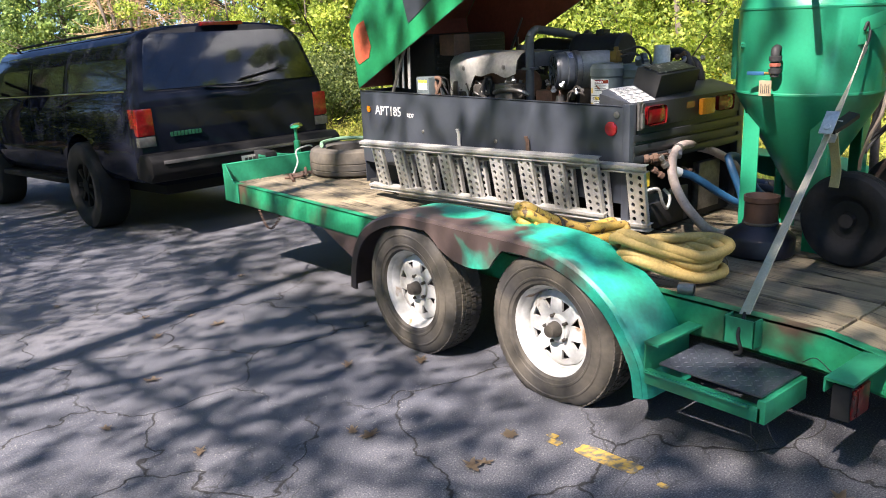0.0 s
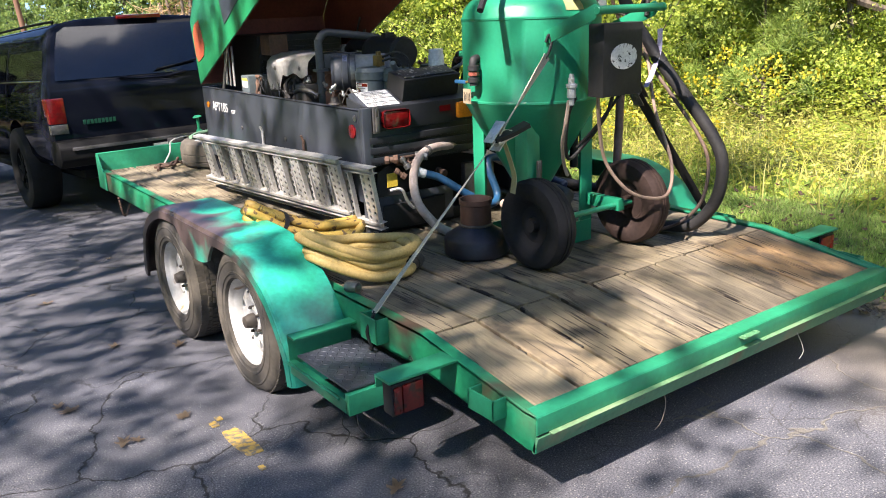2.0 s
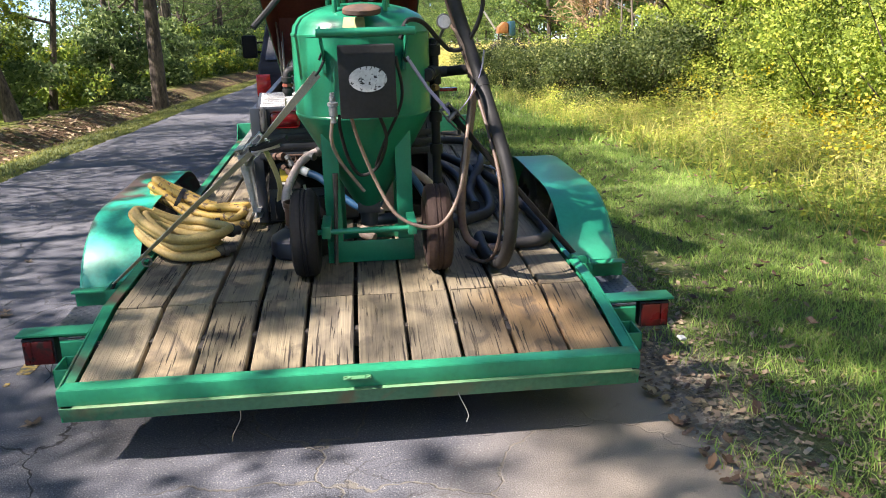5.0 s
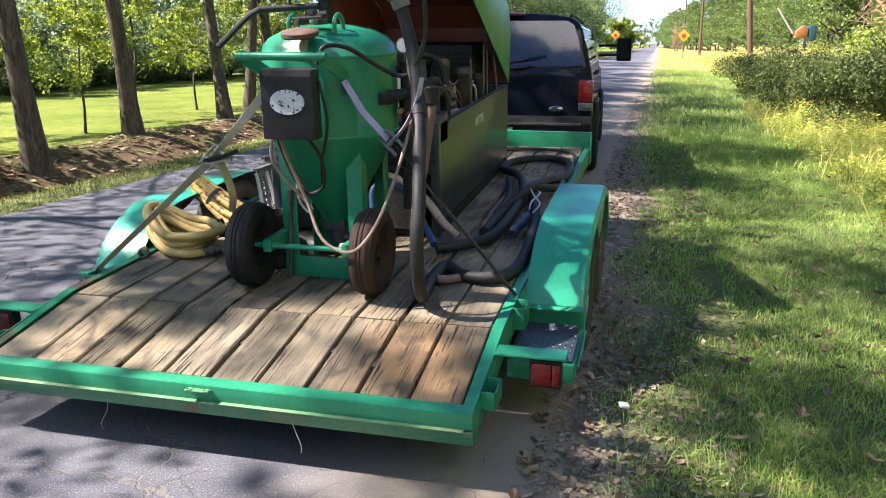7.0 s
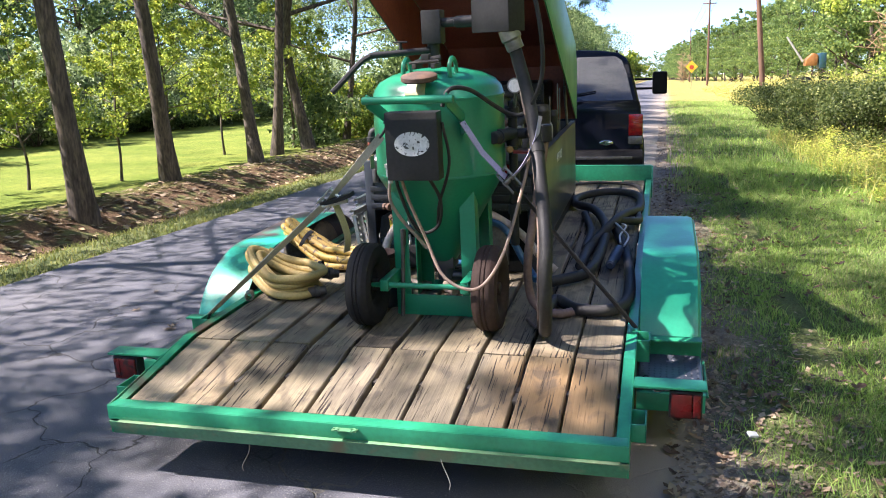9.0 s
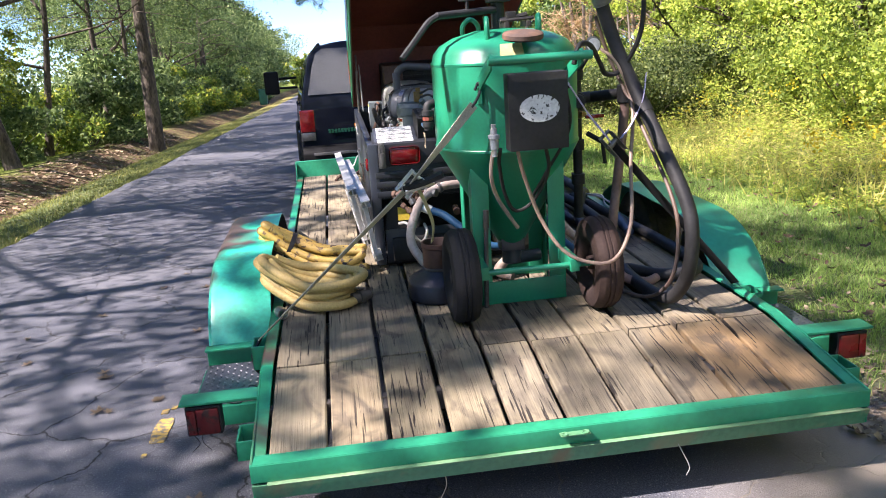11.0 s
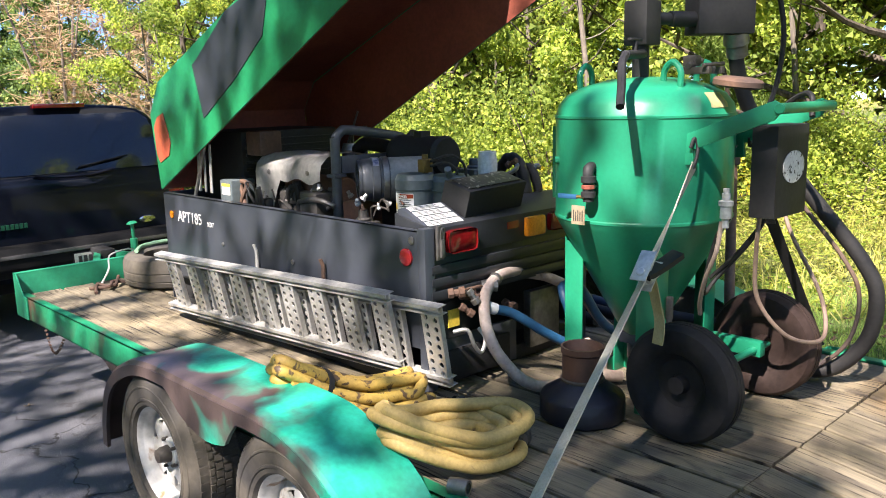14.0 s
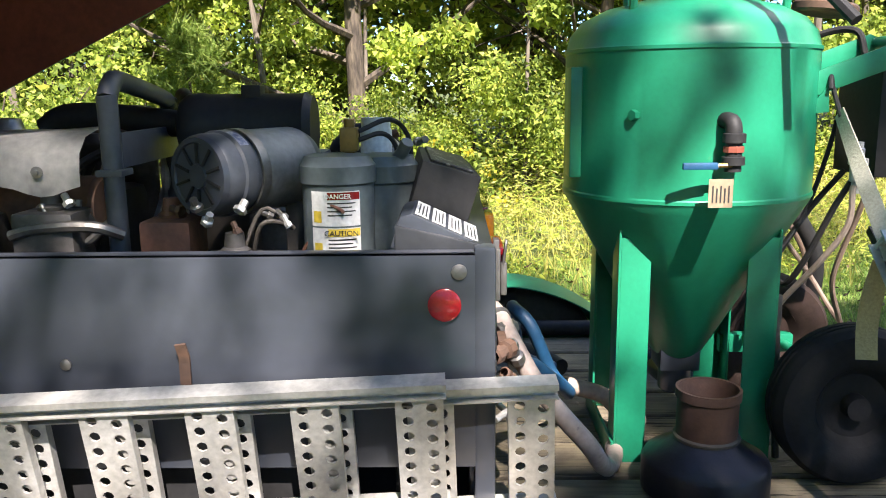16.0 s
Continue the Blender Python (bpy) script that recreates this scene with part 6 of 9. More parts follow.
for k, pts in enumerate(([(-0.72, 4.55, 0.01), (-0.66, 4.68, 0.03), (-0.58, 4.62, 0.02), (-0.50, 4.74, 0.05)], [(-0.70, 4.70, 0.01), (-0.62, 4.60, 0.025), (-0.55, 4.70, 0.03), (-0.46, 4.64, 0.02)])):
    bm = bmesh.new()
    tube(bm, pts, 0.011, 8, 6)
    solo("safety_chain", bm, RUST, "rusty chain lying at the deck's front corner", "chain", group="chains")

# hoses round the back of the compressor
bm = bmesh.new()
tube(bm, [(0.58, 1.74, 0.05), (0.50, 1.75, 0.12), (0.39, 1.77, 0.246), (0.22, 1.81, 0.345), (0.08, 1.83, 0.388), (-0.04, 1.80, 0.418), (-0.17, 1.77, 0.418), (-0.265, 1.74, 0.375), (-0.325, 1.69, 0.295), (-0.358, 1.62, 0.215), (-0.350, 1.57, 0.155), (-0.30, 1.53, 0.085), (-0.235, 1.50, 0.045), (-0.15, 1.47, 0.032), (-0.06, 1.45, 0.03)], 0.0225, 12, 7)
dh = solo("discharge_hose", bm, mat("dusty_pinkish_white_hose", (0.43, 0.355, 0.31), (0.30, 0.235, 0.20), 0.7, scale=9, fine=60, bump=0.2, c3=(0.12, 0.10, 0.09), c3_at=0.70, c3_scale=16), "dusty pinkish-white air hose looping down to the deck", "hose")
for a, b in (((-0.17, 1.77, 0.418), (-0.21, 1.757, 0.405)), ((-0.10, 1.457, 0.03), (-0.06, 1.45, 0.03))):
    part("hose_band", lathe(bmesh.new(), [(0.023, 0), (0.027, 0.002), (0.027, 0.016), (0.023, 0.018)], 16, aim(a, b)), STEEL, dh, "steel hose band")
bm = bmesh.new()
tube(bm, [(-0.25, 1.72, 0.315), (-0.17, 1.68, 0.285), (-0.05, 1.60, 0.19), (0.06, 1.56, 0.13), (0.14, 1.60, 0.16), (0.13, 1.66, 0.30), (0.18, 1.70, 0.335), (0.30, 1.70, 0.30), (0.42, 1.66, 0.12), (0.50, 1.55, 0.05)], 0.020, 10, 7)
solo("air_line", bm, HOSE_BLUE, "blue rubber air line behind the blast pot", "hose")
bm = bmesh.new()
rod(bm, (-0.29, 1.735, 0.335), (-0.235, 1.712, 0.31), 0.024, 10)
solo("hose_clamp", bm, STICKER, "white plastic coupling on the blue air line", "coupling")
bm = bmesh.new()
tube(bm, [(0.14, 1.55, 0.12), (0.10, 1.45, 0.10), (0.04, 1.40, 0.05), (0.10, 1.35, 0.03)], 0.024, 10, 6)
solo("hose_tail", bm, HOSE_TAN, "grey hose tail running under the pot", "hose")

# black blasting hose on the deck and up to the pot
bm = bmesh.new()
tube(bm, [(0.46, 1.11, 1.35), (0.50, 1.12, 1.22), (0.55, 1.08, 1.05), (0.60, 0.96, 0.86), (0.64, 0.82, 0.68), (0.675, 0.68, 0.50), (0.68, 0.62, 0.37), (0.675, 0.64, 0.20), (0.66, 0.74, 0.07), (0.64, 0.86, 0.035), (0.62, 1.05, 0.035), (0.64, 1.27, 0.035), (0.755, 1.14, 0.035), (0.90, 1.12, 0.04), (0.985, 1.27, 0.04), (0.985, 1.70, 0.04), (0.93, 2.30, 0.045), (0.83, 2.82, 0.07)], 0.029, 14, 8)
bh = solo("blast_hose", bm, HOSE_BLACK, "heavy black blasting hose looping from the pot across the deck", "hose", group="black hoses")
part("coupling", lathe(bmesh.new(), [(0.034, 0.0), (0.046, 0.004), (0.048, 0.05), (0.040, 0.06), (0.040, 0.10), (0.034, 0.102)], 18, aim((0.455, 1.11, 1.36), (0.50, 1.12, 1.24))), STEEL, bh, "steel hose coupling")
part("cuff", lathe(bmesh.new(), [(0.030, 0.0), (0.033, 0.003), (0.033, 0.05), (0.030, 0.053)], 18, aim((0.60, 0.96, 0.86), (0.615, 0.92, 0.80))), BLACK_FLAT, bh, "black tape cuff")
bm = bmesh.new()
tube(bm, [(0.52, 1.52, 0.04), (0.62, 1.58, 0.045), (0.76, 1.74, 0.05), (0.80, 2.2, 0.06), (0.78, 2.8, 0.07), (0.66, 3.35, 0.06), (0.50, 3.60, 0.05), (0.52, 3.95, 0.04), (0.73, 4.15, 0.04), (0.95, 4.0, 0.04), (0.985, 3.5, 0.04), (0.90, 3.0, 0.10), (0.84, 2.65, 0.12), (0.72, 2.3, 0.04), (0.70, 1.9, 0.035)], 0.030, 14, 8)
solo("blast_hose", bm, HOSE_BLACK, "black blasting hose coiled along the deck", "hose", group="black hoses")
bm = bmesh.new()
tube(bm, [(0.60, 3.3, 0.035), (0.69, 2.75, 0.035), (0.70, 2.3, 0.035), (0.84, 2.68, 0.11), (0.985, 3.02, 0.05), (0.98, 3.3, 0.035)], 0.026, 12, 8)
solo("blast_hose", bm, HOSE_BLACK, "length of black hose crossing the coil", "hose", group="black hoses")
bm = bmesh.new()
tube(bm, [(0.34, 4.58, 0.02), (0.60, 4.67, 0.02), (0.90, 4.58, 0.02), (0.98, 4.2, 0.02), (0.99, 3.9, 0.02)], 0.014, 8, 8)
solo("thin_hose", bm, HOSE_BLACK, "thin black line across the front of the deck", "hose")
bm = bmesh.new()
lathe(bm, [(0.02, 0), (0.03, 0.01), (0.03, 0.20), (0.026, 0.22), (0.026, 0.30), (0.015, 0.31), (0, 0.31)], 16, aim((0.905, 2.15, 0.075), (0.865, 1.80, 0.055)))
solo("blast_nozzle", bm, mat("dark_blue_rubber", (0.02, 0.035, 0.07), None, 0.5), "dark blue blasting nozzle on the hose coil", "nozzle")
for pts in ([(0.90, 2.62, 0.12), (0.93, 2.5, 0.13), (0.90, 2.35, 0.11), (0.91, 2.2, 0.10)], [(0.86, 2.60, 0.13), (0.90, 2.44, 0.135), (0.95, 2.36, 0.10), (0.93, 2.2, 0.08)]):
    bm = bmesh.new()
    tube(bm, pts, 0.006, 6, 6)
    solo("wire_clip", bm, ALU, "pale wire safety clip on the hose", "wire", group="wire clips")
# twin control line taped along the inner side of the blasting hose
bm = bmesh.new()
for off in (0.014,):
    tube(bm, [(0.455 + off, 1.16, 1.22), (0.505 + off, 1.135, 1.05), (0.555 + off, 1.01, 0.86), (0.595 + off, 0.87, 0.68), (0.625 + off, 0.73, 0.50), (0.63 + off, 0.67, 0.37), (0.625 + off, 0.69, 0.20), (0.61 + off, 0.78, 0.085), (0.58 + off, 0.90, 0.02), (0.52 + off, 1.02, 0.012)], 0.0085, 8, 8)
tl = solo("twin_line", bm, mat("brown_twin_line", (0.15, 0.095, 0.065), (0.06, 0.045, 0.04), 0.6, scale=7, fine=50, bump=0.2), "brown and black twin control line taped to the blasting hose", "hose", group="control lines")

# pipework beside the pot
bm = bmesh.new()
tube(bm, [(0.605, 1.18, 0.86), (0.600, 1.173, 0.79), (0.565, 1.15, 0.55), (0.527, 1.126, 0.30), (0.53, 1.12, 0.13), (0.575, 1.10, 0.05), (0.68, 1.08, 0.028), (0.80, 1.20, 0.026)], 0.021, 12, 6)
solo("suction_hose", bm, mat("pink_brown_hose", (0.23, 0.14, 0.115), (0.14, 0.085, 0.07), 0.65, scale=8, fine=60, bump=0.15), "worn pinkish-brown hose hanging from the manifold", "hose")
bm = bmesh.new()
rod(bm, (0.43, 1.33, 0.30), (0.43, 1.33, 1.02), 0.022, 12)
for z in (0.46, 0.62, 0.80, 0.94):
    lathe(bm, [(0.022, 0), (0.032, 0.002), (0.032, 0.05), (0.022, 0.052)], 12, Matrix.Translation((0.43, 1.33, z)))
rod(bm, (0.36, 1.31, 0.86), (0.50, 1.35, 0.86), 0.026, 12)
rod(bm, (0.34, 1.30, 0.98), (0.43, 1.33, 0.98), 0.018, 10)
rod(bm, (0.43, 1.33, 0.865), (0.373, 1.115, 0.866), 0.030, 16)
lathe(bm, [(0.030, 0.0), (0.036, 0.002), (0.036, 0.035), (0.030, 0.037)], 16, aim((0.395, 1.20, 0.866), (0.373, 1.115, 0.866)))
rod(bm, (0.50, 1.35, 0.86), (0.612, 1.17, 0.885), 0.024, 12)
rod(bm, (0.606, 1.18, 0.84), (0.606, 1.18, 0.92), 0.034, 14)
rod(bm, (0.47, 1.31, 0.70), (0.53, 1.27, 0.66), 0.012, 8)
rod(bm, (0.53, 1.27, 0.66), (0.54, 1.26, 0.56), 0.009, 8)
air_manifold = solo("air_manifold", bm, BLACK_FLAT, "black iron pipe manifold beside the blast pot", "pipe")
part("valve_handle", box(0.445, 0.53, 1.235, 1.262, 0.775, 0.792, 0.004), RED_LENS, air_manifold, "red lever handle")
part("brass_nipple", lathe(bmesh.new(), [(0.014, 0), (0.018, 0.004), (0.018, 0.03), (0.012, 0.034), (0.012, 0.06), (0, 0.06)], 8, aim((0.42, 1.29, 0.79), (0.44, 1.20, 0.80))), bpy.data.materials["dull_brass"], air_manifold, "brass nipple")
bm = bmesh.new()
lathe(bm, [(0, 0), (0.034, 0), (0.036, 0.006), (0.036, 0.02), (0.03, 0.022), (0, 0.022)], 28, Matrix.Translation((0.469, 1.21, 1.10)) @ Matrix.Rotation(radians(90), 4, "X"))
g = solo("pressure_gauge", bm, STEEL, "small round pressure gauge with a white dial", "gauge")
bm = bmesh.new()
lathe(bm, [(0, 0.0225), (0.029, 0.0225), (0.029, 0.024), (0, 0.024)], 28, Matrix.Translation((0.469, 1.21, 1.10)) @ Matrix.Rotation(radians(90), 4, "X"))
part("dial", bm, STICKER, g, "white dial")
bm = bmesh.new()
rod(bm, (0.469, 1.22, 1.07), (0.44, 1.32, 0.98), 0.008, 8)
part("stem", bm, STEEL, g)
# control lines
for nm, pts, r, m_, lb in (
        ("control_line", [(0.02, 0.78, 0.74), (0.05, 0.80, 0.62), (0.115, 0.82, 0.44), (0.19, 0.76, 0.31), (0.29, 0.705, 0.262), (0.39, 0.69, 0.275), (0.475, 0.75, 0.40), (0.53, 0.90, 0.62), (0.57, 0.99, 0.85), (0.53, 1.06, 1.02), (0.50, 1.18, 1.08)], 0.0078, mat("worn_brown_line", (0.27, 0.19, 0.14), (0.17, 0.115, 0.085), 0.65, scale=9, fine=60, bump=0.15), "thin brown control line hanging in a loop"),
        ("control_line", [(0.14, 0.80, 0.74), (0.17, 0.88, 0.62), (0.13, 0.98, 0.48), (0.05, 0.98, 0.44), (0.0, 0.95, 0.52), (-0.03, 0.90, 0.66), (-0.03, 0.86, 0.73)], 0.008, HOSE_BLACK, "thin black control line under the control box"),
        ("control_line", [(0.24, 0.72, 1.05), (0.27, 0.74, 1.12), (0.34, 0.82, 1.11), (0.42, 0.95, 1.03), (0.48, 1.05, 0.98), (0.55, 1.05, 1.0), (0.62, 1.02, 1.15), (0.62, 1.0, 1.35), (0.58, 1.02, 1.55)], 0.010, HOSE_BLACK, "black control line curving past the pot"),
        ("control_line", [(0.22, 0.78, 0.98), (0.24, 0.80, 0.80), (0.16, 0.90, 0.60), (0.12, 1.0, 0.48)], 0.007, HOSE_BLACK, "thin black line behind the control box"),
        ("control_line", [(-0.06, 0.87, 0.72), (-0.07, 0.88, 0.62), (-0.04, 0.93, 0.52), (0.02, 0.98, 0.42), (0.06, 1.0, 0.36)], 0.008, HOSE_TAN, "brown line below the white valve")):
    solo(nm, tube(bmesh.new(), pts, r, 8, 7), m_, lb, "hose", group="control lines")
bm = bmesh.new()
lathe(bm, [(r * 0.85, 0.70 + (z - 0.70) * 0.70) for r, z in [(0, 0.70), (0.014, 0.70), (0.014, 0.74), (0.022, 0.745), (0.022, 0.80), (0.028, 0.805), (0.028, 0.825), (0.016, 0.83), (0.016, 0.86), (0.012, 0.865), (0.012, 0.885), (0, 0.885)]], 16, Matrix.Translation((-0.055, 0.86, 0.0)))
solo("air_filter_valve", bm, mat("grey_white_plastic", (0.50, 0.50, 0.48), (0.38, 0.38, 0.36), 0.5, scale=14, fine=80, bump=0.05), "small white plastic inline valve", "valve")
bm = bmesh.new()
rod(bm, (-0.090, 1.03, 0.0), (-0.072, 1.045, 0.38), 0.010, 10)
rod(bm, (-0.072, 1.045, 0.36), (-0.070, 1.045, 0.44), 0.013, 10)
solo("prop_pipe", bm, CAST, "short grey pipe propped between wheel and pot", "pipe")

# ratchet straps
strap = thing("ratchet_strap", (-1.07, 0.88, 0.0), "pale grey ratchet strap from the pot down to the side rail", "strap", group="ratchet straps")
bm = bmesh.new()
band(bm, [(-0.115, 0.945, 0.905), (-0.21, 0.942, 0.803), (-0.305, 0.938, 0.702), (-0.40, 0.935, 0.60)], 0.038, 0.004, (0.70, 0.10, -0.68), 3, (0.25, 0.93, -0.24))
part("webbing", bm, WEB, strap)
bm = bmesh.new()
band(bm, [(-0.415, 0.932, 0.585), (-0.58, 0.919, 0.444), (-0.745, 0.905, 0.303), (-0.91, 0.892, 0.161), (-1.075, 0.878, 0.02)], 0.044, 0.004, (0.38, 0.80, -0.47), 3, (0.20, 0.96, -0.15))
part("webbing", bm, WEB, strap)
bm = bmesh.new()
band(bm, [(-0.37, 0.94, 0.59), (-0.335, 0.94, 0.50), (-0.315, 0.935, 0.42), (-0.325, 0.935, 0.35)], 0.046, 0.004, (0.3, 1, 0), 5)
part("webbing_tail", bm, mat("yellowed_webbing", (0.42, 0.36, 0.18), (0.34, 0.29, 0.15), 0.85, fine=160, bump=0.4), strap, "yellowed loose tail")
bm = bmesh.new()
RMX = aim((-0.44, 0.93, 0.565), (-0.34, 0.94, 0.665))
bx(bm, -0.026, 0.026, -0.030, -0.026, 0.0, 0.11, 0.001, RMX)
bx(bm, -0.026, 0.026, 0.026, 0.030, 0.0, 0.11, 0.001, RMX)
rod(bm, RMX @ Vector((0, -0.035, 0.03)), RMX @ Vector((0, 0.035, 0.03)), 0.014, 10)
rod(bm, RMX @ Vector((0.01, -0.03, 0.10)), RMX @ Vector((0.01, 0.03, 0.10)), 0.008, 8)
rod(bm, RMX @ Vector((-0.02, 0, 0.02)), (-0.30, 0.93, 0.605), 0.012, 8)
ratchet = part("ratchet", bm, ALU, strap, "steel ratchet")
part("ratchet_handle", band(bmesh.new(), [(-0.43, 0.925, 0.592), (-0.34, 0.918, 0.612), (-0.265, 0.905, 0.640)], 0.046, 0.018, (0.2, 1, 0.2), 3), BLACK_FLAT, ratchet, "black folding handle")
bm = bmesh.new()
tube(bm, [(-0.125, 0.945, 0.895), (-0.105, 0.945, 0.92), (-0.085, 0.95, 0.96), (-0.09, 0.96, 0.99), (-0.105, 0.965, 0.96)], 0.006, 8, 5)
part("hook", bm, BLACK_FLAT, strap, "black wire hook")
bm = bmesh.new()
tube(bm, [(-1.07, 0.879, 0.025), (-1.085, 0.878, 0.0), (-1.11, 0.88, -0.05), (-1.10, 0.87, -0.11), (-1.09, 0.90, -0.13)], 0.007, 8, 5)
part("hook", bm, BLACK_FLAT, strap, "black wire hook")
strap = thing("ratchet_strap", (1.07, 0.9, 0.0), "dark ratchet strap from the pot to the far side rail", "strap", group="ratchet straps")
bm = bmesh.new()
band(bm, [(0.275, 0.925, 0.965), (0.36, 0.925, 0.83), (0.46, 0.955, 0.71)], 0.044, 0.004, (0.2, 1, 0.2))
part("webbing", bm, mat("lilac_webbing", (0.42, 0.39, 0.56), (0.33, 0.30, 0.45), 0.85, fine=160, bump=0.4), strap, "lilac-grey webbing")
bm = bmesh.new()
band(bm, [(0.47, 0.965, 0.70), (1.04, 0.955, 0.02)], 0.042, 0.004, (-0.45, 0.80, -0.37))
part("webbing", bm, BLACK_FLAT, strap, "black webbing")
bm = bmesh.new()
RMX = aim((0.44, 0.955, 0.735), (0.51, 0.965, 0.655))
bx(bm, -0.026, 0.026, -0.028, -0.024, 0.0, 0.11, 0.001, RMX)
bx(bm, -0.026, 0.026, 0.024, 0.028, 0.0, 0.11, 0.001, RMX)
rod(bm, RMX @ Vector((0, -0.033, 0.05)), RMX @ Vector((0, 0.033, 0.05)), 0.014, 10)
rod(bm, RMX @ Vector((0.01, -0.03, 0.0)), RMX @ Vector((0.01, 0.03, 0.0)), 0.008, 8)
part("ratchet", bm, STEEL, strap, "steel ratchet")
bm = bmesh.new()
tube(bm, [(0.262, 0.945, 0.975), (0.27, 0.945, 0.945), (0.285, 0.93, 0.955)], 0.006, 8, 5)
part("hook", bm, BLACK_FLAT, strap)
bm = bmesh.new()
band(bm, [(0.62, 0.96, 0.98), (0.60, 0.945, 0.88), (0.55, 0.94, 0.78), (0.50, 0.935, 0.72)], 0.035, 0.003, (0.3, 1, 0), 4)
part("webbing_tail", bm, bpy.data.materials["lilac_webbing"], strap, "lilac loose tail")

# ---- black sport-utility truck ----
def car_paint():
    return mat("black_car_paint", (0.006, 0.0075, 0.013), (0.008, 0.0095, 0.016), 0.5, scale=1.5, fine=90, bump=0.0, coat=0.3, coat_rough=0.015, rough_var=0.03, fine_amount=0.05, spec=0.0)


CAR = car_paint()
GLASS = mat("tinted_glass", (0.004, 0.005, 0.007), (0.005, 0.006, 0.008), 0.03, scale=1, fine=20, bump=0.0, coat=1.0, spec=1.0, rough_var=0.005, fine_amount=0.0)
PLASTIC = mat("grey_black_plastic", (0.0055, 0.0055, 0.006), (0.009, 0.009, 0.009), 0.6, spec=0.12, scale=4, fine=80, bump=0.1)
CHROME = mat("chrome", (0.6, 0.6, 0.6), (0.5, 0.5, 0.5), 0.12, metal=1.0, scale=4, fine=40, bump=0.0)
CLEAR = mat("clear_lens", (0.09, 0.085, 0.085), (0.06, 0.06, 0.06), 0.12, scale=8, fine=40, bump=0.05, coat=0.5)
truck = thing("sport_utility_truck", (-0.06, 9.3, 0.0), "glossy black full-size sport-utility truck with tinted windows, parked on the road", "truck", WORLD)
TX = -0.06
HALF = [(0.0, 0.48), (0.80, 0.48), (0.93, 0.52), (0.985, 0.62), (0.995, 0.80), (0.99, 1.00), (0.975, 1.16), (0.955, 1.28), (0.94, 1.32), (0.885, 1.55), (0.845, 1.70), (0.80, 1.775), (0.72, 1.825), (0.55, 1.855), (0.30, 1.87), (0.0, 1.875)]


def lean(z):
    return 0.06 * max(0.0, 0.9 - z) - 0.0 + (0.30 * (z - 1.27) if z > 1.27 else 0.0)


def body_section(y, inset=0.0):
    pts = []
    for x, z in HALF:
        xx, zz = max(0.0, x - inset * (0.6 + 0.4 * (z > 1.7))), z - inset * 0.5 * (z > 1.7)
        yy = y + lean(z) * max(0.0, 1 - (y - 6.55) / 0.9)
        if y > 10.54:                       # windscreen, bonnet
            k = min(1.0, (y - 10.54) / 0.63)
            top = 1.875 - (1.875 - 1.27) * k - 0.10 * max(0.0, (y - 11.17) / 1.0)
            if zz > 1.2:
                zz = 1.2 + (zz - 1.2) * max(0.02, (top - 1.2) / 0.675)
                xx = xx + (0.90 * x / max(x, 0.85) - xx) * 0.35 * k if x > 0.5 else xx
        pts.append((xx, yy, zz))
    return pts


def truck_body():
    bm = bmesh.new()
    ys = [(6.55, 0.05), (6.565, 0.02), (6.61, 0.0), (6.844, 0), (7.18, 0), (7.768, 0), (8.44, 0), (9.112, 0), (9.7, 0), (10.54, 0), (10.708, 0), (10.918, 0), (11.17, 0), (11.464, 0), (11.8, 0.02), (11.926, 0.06), (11.968, 0.12)]
    rows = []
    for y, ins in ys:
        half = body_section(y, ins)
        rows.append([bm.verts.new((TX - x, yy, z)) for x, yy, z in half[::-1]] + [bm.verts.new((TX + x, yy, z)) for x, yy, z in half[1:]])
    n = len(rows[0])
    for a, b in zip(rows, rows[1:]):
        for i in range(n - 1):
            bm.faces.new((a[i], a[i + 1], b[i + 1], b[i]))
        bm.faces.new((a[n - 1], a[0], b[0], b[n - 1])) if (a[n - 1].co - a[0].co).length > 1e-5 else None
    for row in (rows[0], rows[-1]):
        h = n // 2
        for i in range(h - 1):
            bm.faces.new((row[i], row[i + 1], row[n - 2 - i], row[n - 1 - i])) if i else bm.faces.new((row[0], row[1], row[n - 2], row[n - 1]))
        bm.faces.new((row[h - 1], row[h], row[h + 1]))
    bmesh.ops.remove_doubles(bm, verts=bm.verts[:], dist=0.0005)
    return to_mesh("body", bm, True)


WHEELS = ((7.936, -1), (7.936, 1), (11.086, -1), (11.086, 1))
me = truck_body()
tmp = new("body_cut", me)
cut_bm = bmesh.new()
for y in (7.936, 11.086):
    lathe(cut_bm, [(0, -1.3), (0.50, -1.3), (0.50, 1.3), (0, 1.3)], 40, Matrix.Translation((TX, y, 0.44)) @ Matrix.Rotation(radians(90), 4, "Y"))
cut = new("arch_cut", to_mesh("arch_cut", cut_bm))
mod = tmp.modifiers.new("arches", "BOOLEAN")
mod.object, mod.operation, mod.solver = cut, "DIFFERENCE", "EXACT"
dg = bpy.context.evaluated_depsgraph_get()
body_me = bpy.data.meshes.new_from_object(tmp.evaluated_get(dg))
body_me.name = "body"
bpy.data.objects.remove(tmp)
bpy.data.objects.remove(cut)
body_me.materials.clear()
part("body", body_me, CAR, truck, "glossy black body shell")
part("underbody", box(TX - 0.70, TX + 0.70, 6.8, 11.7, 0.36, 0.62, 0.03), PLASTIC, truck)


def half_x(z):
    for (xa, za), (xb, zb) in zip(HALF, HALF[1:]):
        if za <= z <= zb and zb > za:
            return xa + (xb - xa) * (z - za) / (zb - za)
    return 0.9


